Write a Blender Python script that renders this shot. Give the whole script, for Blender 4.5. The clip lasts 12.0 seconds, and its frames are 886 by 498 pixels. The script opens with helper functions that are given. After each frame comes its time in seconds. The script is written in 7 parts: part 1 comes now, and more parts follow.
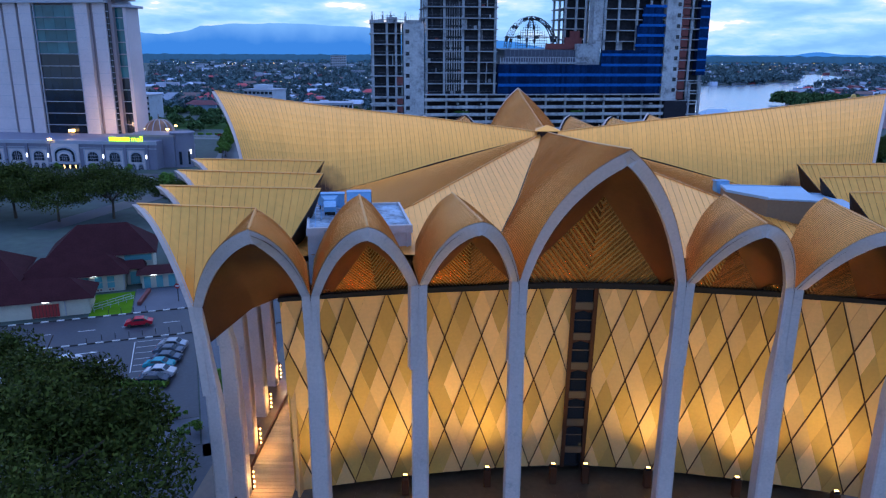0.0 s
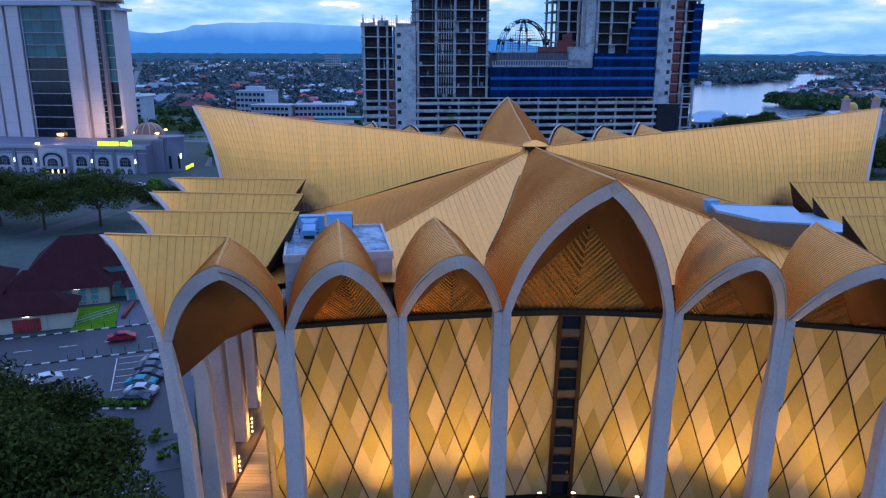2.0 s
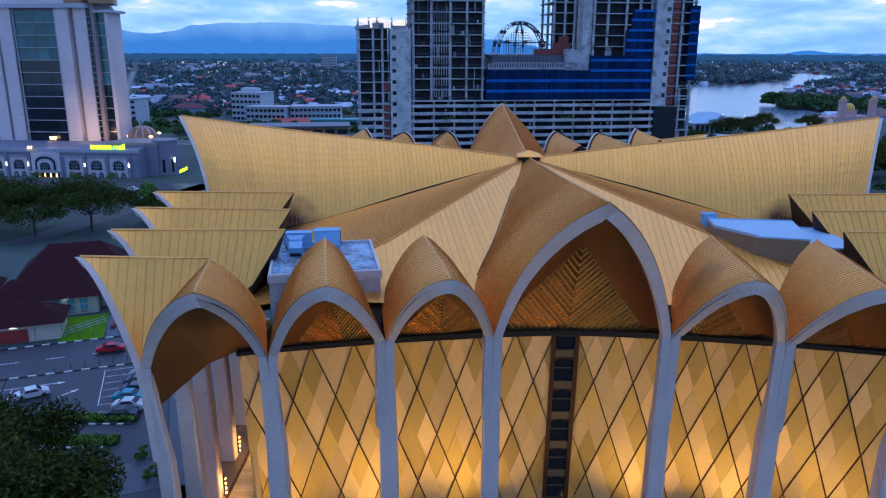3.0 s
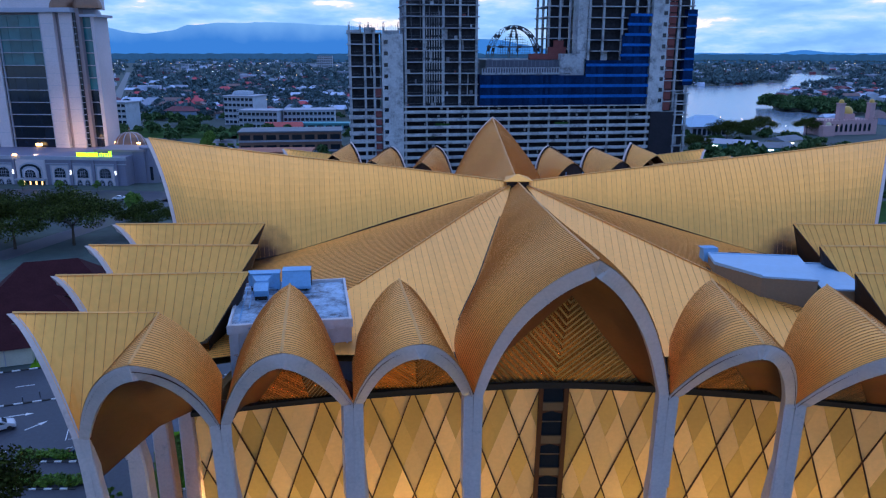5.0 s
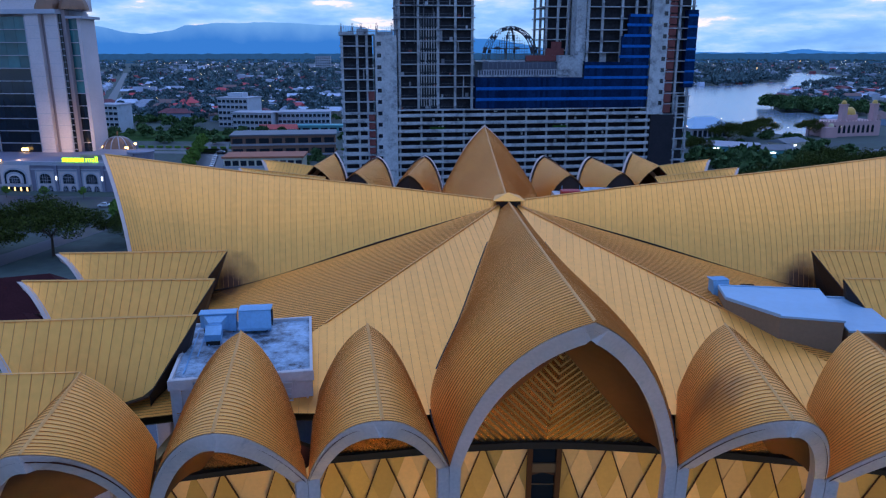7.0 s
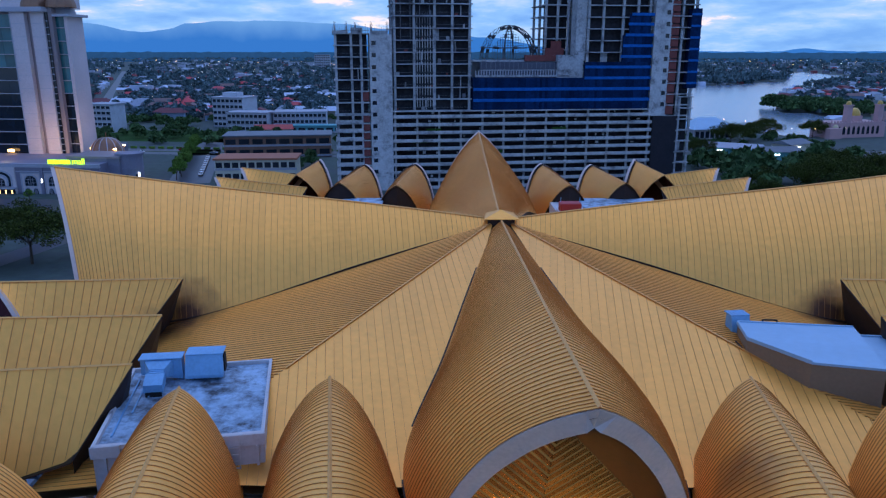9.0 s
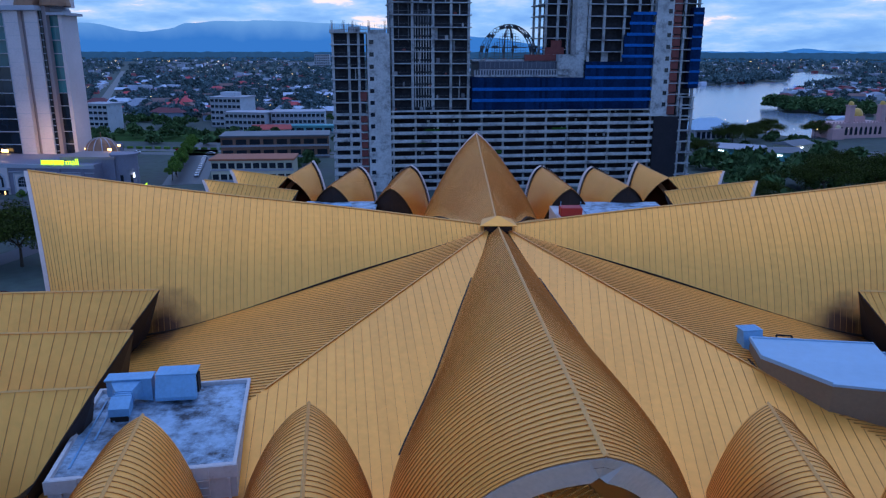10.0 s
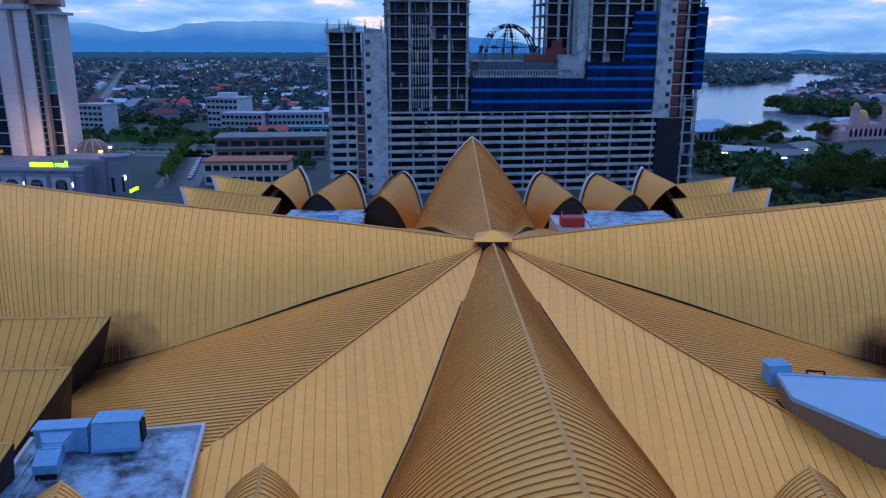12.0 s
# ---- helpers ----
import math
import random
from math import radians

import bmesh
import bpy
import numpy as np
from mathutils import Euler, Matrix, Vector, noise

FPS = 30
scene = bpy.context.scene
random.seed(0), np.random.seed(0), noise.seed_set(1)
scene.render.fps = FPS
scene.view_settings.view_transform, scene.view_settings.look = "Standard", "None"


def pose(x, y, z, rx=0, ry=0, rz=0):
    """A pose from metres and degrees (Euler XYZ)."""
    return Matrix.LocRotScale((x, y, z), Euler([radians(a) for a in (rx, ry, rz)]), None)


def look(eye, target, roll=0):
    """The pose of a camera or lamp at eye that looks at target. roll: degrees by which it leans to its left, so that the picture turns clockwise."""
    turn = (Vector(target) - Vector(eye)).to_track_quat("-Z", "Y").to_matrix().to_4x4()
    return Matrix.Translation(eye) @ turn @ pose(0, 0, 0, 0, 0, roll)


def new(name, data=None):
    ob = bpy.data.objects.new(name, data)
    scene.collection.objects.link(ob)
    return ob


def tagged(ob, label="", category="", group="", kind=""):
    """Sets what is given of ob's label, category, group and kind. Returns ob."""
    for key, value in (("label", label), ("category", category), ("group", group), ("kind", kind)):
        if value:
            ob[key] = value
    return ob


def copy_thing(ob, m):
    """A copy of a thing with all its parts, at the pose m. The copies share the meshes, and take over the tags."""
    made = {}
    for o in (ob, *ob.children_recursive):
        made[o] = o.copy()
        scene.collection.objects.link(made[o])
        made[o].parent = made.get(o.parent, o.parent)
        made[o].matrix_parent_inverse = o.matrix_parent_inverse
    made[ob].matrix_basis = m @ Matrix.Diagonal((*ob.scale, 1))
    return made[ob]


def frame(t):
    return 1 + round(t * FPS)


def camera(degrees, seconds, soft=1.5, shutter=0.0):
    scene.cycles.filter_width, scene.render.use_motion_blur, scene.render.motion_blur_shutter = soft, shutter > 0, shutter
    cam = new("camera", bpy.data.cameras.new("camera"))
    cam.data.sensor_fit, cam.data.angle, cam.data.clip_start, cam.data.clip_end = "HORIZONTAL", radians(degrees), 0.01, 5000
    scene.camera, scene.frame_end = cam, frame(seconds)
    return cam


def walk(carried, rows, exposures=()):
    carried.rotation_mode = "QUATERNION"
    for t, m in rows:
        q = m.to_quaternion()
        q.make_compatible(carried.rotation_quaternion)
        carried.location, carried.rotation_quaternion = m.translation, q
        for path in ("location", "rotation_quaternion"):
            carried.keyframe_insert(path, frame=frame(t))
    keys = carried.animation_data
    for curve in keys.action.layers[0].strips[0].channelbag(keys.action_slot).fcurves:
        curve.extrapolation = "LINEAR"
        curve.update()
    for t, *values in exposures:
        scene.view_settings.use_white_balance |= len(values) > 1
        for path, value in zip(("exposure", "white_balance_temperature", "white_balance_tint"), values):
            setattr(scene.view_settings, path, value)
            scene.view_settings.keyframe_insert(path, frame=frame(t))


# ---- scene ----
cam = camera(62.69, 12.0, soft=1.25)
PATH = [
    (0.0, pose(-11.353, -88.387, 43.812, 74.998, -0.238, 0.914)),
    (0.5, pose(-11.048, -87.949, 44.241, 74.968, -0.225, 0.810)),
    (1.0, pose(-10.789, -87.436, 44.663, 74.943, -0.228, 0.714)),
    (1.5, pose(-10.563, -86.786, 45.062, 74.926, -0.231, 0.616)),
    (2.0, pose(-10.311, -85.976, 45.502, 74.910, -0.207, 0.504)),
    (2.5, pose(-10.038, -85.024, 46.017, 74.883, -0.178, 0.395)),
    (3.0, pose(-9.732, -83.906, 46.526, 74.886, -0.137, 0.277)),
    (5.0, pose(-8.264, -78.377, 48.521, 74.851, -0.080, 0.034)),
    (5.5, pose(-7.849, -76.704, 48.786, 74.854, -0.069, 0.018)),
    (6.0, pose(-7.463, -74.916, 48.968, 74.847, -0.041, -0.006)),
    (6.5, pose(-7.065, -73.100, 49.147, 74.844, 0.001, -0.027)),
    (7.0, pose(-6.649, -71.203, 49.309, 74.825, 0.033, -0.024)),
    (9.0, pose(-5.340, -63.809, 49.625, 74.723, -0.058, -0.007)),
    (9.5, pose(-5.063, -62.058, 49.529, 74.721, -0.084, 0.004)),
    (10.0, pose(-4.802, -60.409, 49.423, 74.719, -0.099, 0.010)),
    (10.5, pose(-4.573, -58.804, 49.323, 74.728, -0.105, 0.023)),
    (11.0, pose(-4.340, -57.277, 49.245, 74.742, -0.116, 0.042)),
    (11.5, pose(-4.116, -55.828, 49.214, 74.762, -0.127, 0.056)),
    (12.0, pose(-3.918, -54.467, 49.204, 74.769, -0.153, 0.062)),
]
walk(cam, PATH, ((0.0, 0.40), (3.0, 0.30), (5.0, 0.24), (7.0, 0.14), (9.0, 0.05), (12.0, 0.0)))

# ---------------------------------------------------------------- light
world = bpy.data.worlds.new("dusk_sky")
scene.world = world
world.use_nodes = True
wn, wl = world.node_tree.nodes, world.node_tree.links
wn.clear()
SUN_EL, SUN_AZ = radians(66), radians(8)


def wnode(kind, **values):
    n = wn.new(kind)
    for k, v in values.items():
        n.inputs[int(k[1:]) if k[1:].isdigit() else k].default_value = v
    return n


sky = wn.new("ShaderNodeTexSky")
sky.sky_type, sky.sun_disc = "NISHITA", False
sky.sun_elevation, sky.sun_rotation = SUN_EL, SUN_AZ
sky.ozone_density, sky.air_density, sky.dust_density = 4.0, 1.2, 1.5
tint = wn.new("ShaderNodeMix")
tint.data_type, tint.blend_type = "RGBA", "MULTIPLY"
tint.inputs[0].default_value = 1.0
tint.inputs[7].default_value = (0.42, 0.78, 1.75, 1)
wl.new(sky.outputs[0], tint.inputs[6])
co = wn.new("ShaderNodeTexCoord")
mp = wn.new("ShaderNodeMapping")
mp.inputs["Scale"].default_value = (2.6, 2.6, 9.0)
wl.new(co.outputs["Generated"], mp.inputs["Vector"])
cn = wnode("ShaderNodeTexNoise", Scale=1.7, Detail=9.0, Roughness=0.55, Distortion=0.2)
wl.new(mp.outputs[0], cn.inputs["Vector"])
cr = wn.new("ShaderNodeValToRGB")
cr.color_ramp.elements[0].position, cr.color_ramp.elements[1].position = 0.20, 0.42
wl.new(cn.outputs["Fac"], cr.inputs[0])
mp2 = wn.new("ShaderNodeMapping")
mp2.inputs["Scale"].default_value = (5.5, 5.5, 24.0)
mp2.inputs["Location"].default_value = (4.0, 1.0, 2.0)
wl.new(co.outputs["Generated"], mp2.inputs["Vector"])
cn2 = wnode("ShaderNodeTexNoise", Scale=1.9, Detail=8.0, Roughness=0.55)
wl.new(mp2.outputs[0], cn2.inputs["Vector"])
cc = wn.new("ShaderNodeValToRGB")
cc.color_ramp.elements[0].position, cc.color_ramp.elements[1].position = 0.32, 0.70
cc.color_ramp.elements[0].color = (0.15, 0.33, 0.70, 1)
cc.color_ramp.elements[1].color = (0.88, 0.72, 0.70, 1)
for at, rgb in ((0.47, (0.22, 0.42, 0.76, 1)), (0.55, (0.32, 0.49, 0.80, 1)), (0.60, (0.40, 0.53, 0.79, 1)), (0.63, (0.72, 0.66, 0.74, 1))):
    cc.color_ramp.elements.new(at).color = rgb
wl.new(cn2.outputs["Fac"], cc.inputs[0])
skyback = wn.new("ShaderNodeBackground")
skyback.inputs["Strength"].default_value = 0.15
wl.new(tint.outputs[2], skyback.inputs["Color"])
cloudback = wn.new("ShaderNodeBackground")
cloudback.inputs["Strength"].default_value = 1.30
# the sky deepens from the pale horizon to the zenith
sep = wn.new("ShaderNodeSeparateXYZ")
wl.new(co.outputs["Generated"], sep.inputs[0])
deep = wn.new("ShaderNodeValToRGB")
deep.color_ramp.elements[0].position, deep.color_ramp.elements[0].color = 0.03, (1, 1, 1, 1)
deep.color_ramp.elements[1].position, deep.color_ramp.elements[1].color = 0.55, (0.62, 0.76, 1.08, 1)
wl.new(sep.outputs[2], deep.inputs[0])
cmul = wn.new("ShaderNodeMix")
cmul.data_type, cmul.blend_type = "RGBA", "MULTIPLY"
cmul.inputs[0].default_value = 1.0
wl.new(cc.outputs[0], cmul.inputs[6])
wl.new(deep.outputs[0], cmul.inputs[7])
wl.new(cmul.outputs[2], cloudback.inputs["Color"])
mixw = wn.new("ShaderNodeMixShader")
wl.new(cr.outputs[0], mixw.inputs[0])
wl.new(skyback.outputs[0], mixw.inputs[1])
wl.new(cloudback.outputs[0], mixw.inputs[2])
wout = wn.new("ShaderNodeOutputWorld")
wl.new(mixw.outputs[0], wout.inputs["Surface"])

sun = new("sun", bpy.data.lights.new("sun", "SUN"))
sun.data.energy, sun.data.angle, sun.data.color = 0.36, radians(60), (0.90, 0.88, 0.94)
sun.matrix_world = look((6, 42, 95), (0, 0, 0))


# ---------------------------------------------------------------- materials
def mat(name, color, rough=0.6, metal=0.0, var=0.12, scale=0.6, grain=6.0, bump=0.05, rand=0.0, dark=None,
        dark_at=0.62, emit=None, power=0.0, spec=0.5, transmission=0.0, island=0.0, other=None):
    """A painted, cast or woven surface: a base colour varied at two scales, with stains, piece by piece tone and fine relief."""
    m = bpy.data.materials.new(name)
    m.use_nodes = True
    n, l = m.node_tree.nodes, m.node_tree.links
    p = n["Principled BSDF"]
    p.inputs["Roughness"].default_value, p.inputs["Metallic"].default_value = rough, metal
    p.inputs["Specular IOR Level"].default_value = spec
    p.inputs["Transmission Weight"].default_value = transmission
    tc = n.new("ShaderNodeNewGeometry")
    big = n.new("ShaderNodeTexNoise")
    big.inputs["Scale"].default_value, big.inputs["Detail"].default_value = scale, 6.0
    small = n.new("ShaderNodeTexNoise")
    small.inputs["Scale"].default_value, small.inputs["Detail"].default_value = grain, 4.0
    l.new(tc.outputs["Position"], big.inputs["Vector"])
    l.new(tc.outputs["Position"], small.inputs["Vector"])
    add = n.new("ShaderNodeMath")
    add.operation = "ADD"
    l.new(big.outputs["Fac"], add.inputs[0])
    l.new(small.outputs["Fac"], add.inputs[1])
    ramp = n.new("ShaderNodeMapRange")
    ramp.inputs["From Min"].default_value, ramp.inputs["From Max"].default_value = 0.6, 1.4
    ramp.inputs["To Min"].default_value, ramp.inputs["To Max"].default_value = 1 - var, 1 + var
    l.new(add.outputs[0], ramp.inputs["Value"])
    value = ramp.outputs[0]
    if rand or island:
        src = n.new("ShaderNodeObjectInfo").outputs["Random"] if rand else tc.outputs["Random Per Island"]
        rr = n.new("ShaderNodeMapRange")
        rr.inputs["To Min"].default_value, rr.inputs["To Max"].default_value = 1 - (rand or island), 1 + (rand or island)
        l.new(src, rr.inputs["Value"])
        mul = n.new("ShaderNodeMath")
        mul.operation = "MULTIPLY"
        l.new(value, mul.inputs[0])
        l.new(rr.outputs[0], mul.inputs[1])
        value = mul.outputs[0]
    mix = n.new("ShaderNodeVectorMath")
    mix.operation = "SCALE"
    mix.inputs[0].default_value = color[:3]
    l.new(value, mix.inputs["Scale"])
    out = mix.outputs[0]
    if other:
        pick = n.new("ShaderNodeMath")
        pick.operation = "FRACT"
        seven = n.new("ShaderNodeMath")
        seven.operation = "MULTIPLY"
        seven.inputs[1].default_value = 7.31
        l.new(n.new("ShaderNodeObjectInfo").outputs["Random"], seven.inputs[0])
        l.new(seven.outputs[0], pick.inputs[0])
        om = n.new("ShaderNodeMix")
        om.data_type = "RGBA"
        l.new(pick.outputs[0], om.inputs[0])
        l.new(out, om.inputs[6])
        osc = n.new("ShaderNodeVectorMath")
        osc.operation = "SCALE"
        osc.inputs[0].default_value = other
        l.new(value, osc.inputs["Scale"])
        l.new(osc.outputs[0], om.inputs[7])
        out = om.outputs[2]
    if dark:
        st = n.new("ShaderNodeTexNoise")
        st.inputs["Scale"].default_value, st.inputs["Detail"].default_value = scale * 2.3, 9.0
        st.inputs["Roughness"].default_value = 0.7
        l.new(tc.outputs["Position"], st.inputs["Vector"])
        sr = n.new("ShaderNodeMapRange")
        sr.inputs["From Min"].default_value, sr.inputs["From Max"].default_value = dark_at - 0.12, dark_at + 0.08
        l.new(st.outputs["Fac"], sr.inputs["Value"])
        mx = n.new("ShaderNodeMix")
        mx.data_type = "RGBA"
        l.new(sr.outputs[0], mx.inputs[0])
        l.new(out, mx.inputs[6])
        mx.inputs[7].default_value = (*dark, 1)
        out = mx.outputs[2]
    l.new(out, p.inputs["Base Color"])
    if bump:
        b = n.new("ShaderNodeBump")
        b.inputs["Strength"].default_value, b.inputs["Distance"].default_value = bump, 0.05
        l.new(small.outputs["Fac"], b.inputs["Height"])
        l.new(b.outputs[0], p.inputs["Normal"])
    if emit:
        p.inputs["Emission Color"].default_value, p.inputs["Emission Strength"].default_value = (*emit, 1), power
    return m


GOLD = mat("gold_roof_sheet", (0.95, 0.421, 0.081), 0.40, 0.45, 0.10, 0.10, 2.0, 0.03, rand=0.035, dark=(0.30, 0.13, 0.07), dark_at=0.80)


FRONT_PATCHES = (((8.1, -33.9, 31.0), 2.4, 0.6), ((8.9, -36.1, 31.0), 2.0, 0.5))


def ragged_patches(material, spots, tone, alike=True):
    """Dark patches with ragged edges round given places of the roof, alike in its four quarters."""
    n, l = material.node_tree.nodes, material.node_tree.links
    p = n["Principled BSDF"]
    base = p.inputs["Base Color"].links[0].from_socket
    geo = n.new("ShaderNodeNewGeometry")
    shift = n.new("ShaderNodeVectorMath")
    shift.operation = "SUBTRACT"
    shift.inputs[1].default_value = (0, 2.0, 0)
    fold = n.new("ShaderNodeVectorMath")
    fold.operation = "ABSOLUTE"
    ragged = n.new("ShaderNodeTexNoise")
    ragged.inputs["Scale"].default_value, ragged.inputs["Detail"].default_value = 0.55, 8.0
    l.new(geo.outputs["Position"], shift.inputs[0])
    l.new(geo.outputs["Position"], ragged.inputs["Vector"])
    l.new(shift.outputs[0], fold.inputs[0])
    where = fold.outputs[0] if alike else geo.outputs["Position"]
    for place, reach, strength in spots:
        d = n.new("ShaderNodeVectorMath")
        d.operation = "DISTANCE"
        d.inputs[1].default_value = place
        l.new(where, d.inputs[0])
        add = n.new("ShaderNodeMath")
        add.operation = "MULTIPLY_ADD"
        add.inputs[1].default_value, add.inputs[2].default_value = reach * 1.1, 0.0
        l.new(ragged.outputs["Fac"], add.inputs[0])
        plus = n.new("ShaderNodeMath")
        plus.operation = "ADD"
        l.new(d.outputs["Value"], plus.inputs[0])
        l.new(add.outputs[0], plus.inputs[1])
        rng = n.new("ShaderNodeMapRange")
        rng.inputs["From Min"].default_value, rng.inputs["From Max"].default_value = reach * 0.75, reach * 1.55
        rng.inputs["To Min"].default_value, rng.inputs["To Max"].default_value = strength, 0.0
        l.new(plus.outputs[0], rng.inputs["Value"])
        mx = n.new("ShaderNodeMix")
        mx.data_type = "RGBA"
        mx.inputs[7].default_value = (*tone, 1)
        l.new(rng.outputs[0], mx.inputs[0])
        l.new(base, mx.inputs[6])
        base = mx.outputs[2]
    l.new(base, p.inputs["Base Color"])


# dark brown stains round the valley ends
ragged_patches(GOLD, (((26.0, 10.2, 29.0), 3.1, 0.95), ((27.4, 12.4, 28.4), 3.0, 0.95), ((14.6, 31.6, 28.6), 1.6, 0.5), ((22.4, 33.0, 28.4), 1.8, 0.55)), (0.07, 0.024, 0.014))
# purplish dark patches on the front right roof only
ragged_patches(GOLD, FRONT_PATCHES, (0.10, 0.035, 0.035), False)
# darker than the sheets, so the raised seams read as dark lines
SEAM = mat("dark_seam", (0.52, 0.21, 0.05), 0.5, 0.3, 0.2, 0.3, 3.0)
UNDERLAY = mat("dark_bronze_underlay", (0.10, 0.055, 0.02), 0.6, 0.3, 0.2, 0.5, 3.0)
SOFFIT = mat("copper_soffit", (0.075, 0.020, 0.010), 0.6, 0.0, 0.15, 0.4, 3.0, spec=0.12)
STRIP = mat("copper_ceiling_strip", (0.50, 0.22, 0.06), 0.24, 0.75, 0.15, 0.4, 3.0, island=0.3)
RIDGE = mat("bronze_ridge_cap", (0.78, 0.38, 0.11), 0.45, 0.5, 0.15, 0.4, 3.0)
CONCRETE = mat("pale_painted_concrete", (0.56, 0.44, 0.40), 0.75, 0.0, 0.14, 0.35, 5.0, 0.12, dark=(0.30, 0.27, 0.25), dark_at=0.70)
# black parts, and gaps whose shade is put into the colour
BLACK = mat("black_parts_and_gaps", (0.012, 0.010, 0.010), 0.9, 0.0, 0.2, 0.5, 3.0)
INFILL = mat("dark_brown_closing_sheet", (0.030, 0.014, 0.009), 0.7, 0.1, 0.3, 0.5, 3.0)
PANEL = mat("pale_gold_facade_panel", (0.78, 0.43, 0.155), 0.62, 0.15, 0.08, 0.25, 4.0, 0.03, rand=0.18, other=(0.82, 0.46, 0.18))
PANELDEEP = mat("olive_gold_facade_panel", (0.56, 0.30, 0.065), 0.60, 0.2, 0.08, 0.25, 4.0, 0.03, rand=0.20, other=(0.64, 0.35, 0.09))
MULLION = mat("dark_brown_mullion", (0.075, 0.026, 0.012), 0.6, 0.0, spec=0.12)
GLASSDARK = mat("dark_glazing", (0.012, 0.012, 0.014), 0.12, 0.0, 0.2, 0.4, 3.0, 0.0)
BRONZE = mat("bronze_bar", (0.17, 0.10, 0.05), 0.5, 0.4)
WHITEROOF = mat("weathered_white_roof_slab", (0.32, 0.45, 0.58), 0.55, 0.0, 0.30, 0.30, 2.2, 0.15, dark=(0.035, 0.04, 0.05), dark_at=0.575)
PLANTWALL = mat("off_white_render", (0.55, 0.53, 0.54), 0.8, 0.0, 0.12, 0.4, 4.0, 0.1, dark=(0.3, 0.28, 0.27), dark_at=0.68)
BEIGEWALL = mat("beige_render", (0.26, 0.17, 0.10), 0.8, 0.0, 0.12, 0.4, 4.0, 0.1)
DUCT = mat("blue_grey_painted_duct", (0.17, 0.38, 0.60), 0.45, 0.1, 0.12, 1.5, 6.0)
LAMPGLOW = mat("lamp_lens", (1.0, 0.8, 0.5), 0.4, emit=(1.0, 0.55, 0.16), power=7.0)
TILEFLOOR = mat("polished_brown_paving", (0.11, 0.07, 0.04), 0.34, 0.0, 0.3, 0.4, 2.0, 0.03)
DECK = mat("brown_deck_board", (0.42, 0.27, 0.14), 0.6, 0.0, 0.2, 0.6, 6.0, 0.1, rand=0.15)


# ---------------------------------------------------------------- mesh helpers
def link_mesh(name, verts, faces, material, parent=None, label="", smooth=False):
    me = bpy.data.meshes.new(name)
    me.from_pydata([tuple(v) for v in verts], [], faces)
    if isinstance(material, (list, tuple)):
        for m in material:
            me.materials.append(m)
    else:
        me.materials.append(material)
    if smooth:
        me.polygons.foreach_set("use_smooth", [True] * len(me.polygons))
    me.update()
    ob = new(name, me)
    if parent:
        ob.parent = parent
    if label:
        ob["label"] = label
    return ob


def part(name, bm, material, parent, label="", smooth=False):
    me = bpy.data.meshes.new(name)
    bm.to_mesh(me)
    bm.free()
    me.materials.append(material)
    if smooth:
        me.polygons.foreach_set("use_smooth", [True] * len(me.polygons))
    ob = new(name, me)
    if parent:
        ob.parent = parent
    if label:
        ob["label"] = label
    return ob


def thing(name, label, category, at=(0, 0, 0), turn=0.0, group="", kind=""):
    ob = new(name)
    ob.matrix_basis = Matrix.Translation(at) @ Matrix.Rotation(turn, 4, "Z")
    return tagged(ob, label, category, group, kind)


def slab(bm, x0, x1, y0, y1, z0, z1, bevel=0.0, m=None):
    """A box, with its edges taken off."""
    g = bmesh.ops.create_cube(bm, size=1.0)["verts"]
    t = Matrix.Translation(((x0 + x1) / 2, (y0 + y1) / 2, (z0 + z1) / 2)) @ Matrix.Diagonal((abs(x1 - x0), abs(y1 - y0), abs(z1 - z0), 1))
    bmesh.ops.transform(bm, matrix=t, verts=g)
    if bevel:
        edges = list({e for v in g for e in v.link_edges})
        r = bmesh.ops.bevel(bm, geom=edges, offset=bevel, segments=1, affect="EDGES")
        g = list({v for f in r["faces"] for v in f.verts} | {v for v in g if v.is_valid})
    if m is not None:
        bmesh.ops.transform(bm, matrix=m, verts=g)
    return bm


def box_part(name, x0, x1, y0, y1, z0, z1, material, parent, label="", bevel=0.0):
    return part(name, slab(bmesh.new(), x0, x1, y0, y1, z0, z1, bevel), material, parent, label)


def boxes(name, rows, material, parent, label=""):
    """Many plain boxes joined into one mesh."""
    V, F = [], []
    for x0, x1, y0, y1, z0, z1 in rows:
        k = len(V)
        V += [(x0, y0, z0), (x1, y0, z0), (x1, y1, z0), (x0, y1, z0), (x0, y0, z1), (x1, y0, z1), (x1, y1, z1), (x0, y1, z1)]
        F += [(k, k + 3, k + 2, k + 1), (k + 4, k + 5, k + 6, k + 7), (k, k + 1, k + 5, k + 4), (k + 1, k + 2, k + 6, k + 5),
              (k + 2, k + 3, k + 7, k + 6), (k + 3, k, k + 4, k + 7)]
    return link_mesh(name, V, F, material, parent, label)


def beam(name, a, b, w, d, material, parent, label=""):
    """A straight bar from a to b, w wide and d deep."""
    a, b = Vector(a), Vector(b)
    q = (b - a).to_track_quat("Z", "Y").to_matrix().to_4x4()
    bm = slab(bmesh.new(), -w / 2, w / 2, -d / 2, d / 2, 0, (b - a).length, 0, Matrix.Translation(a) @ q)
    return part(name, bm, material, parent, label)


# ---------------------------------------------------------------- the museum
museum = thing("museum_building", "gold-roofed museum with pointed concrete arches and lozenge facade, lit at dusk", "museum")
CY = 2.0


def bez(a, c, b, s):
    return a * (1 - s) ** 2 + c * (2 * s * (1 - s)) + b * s * s


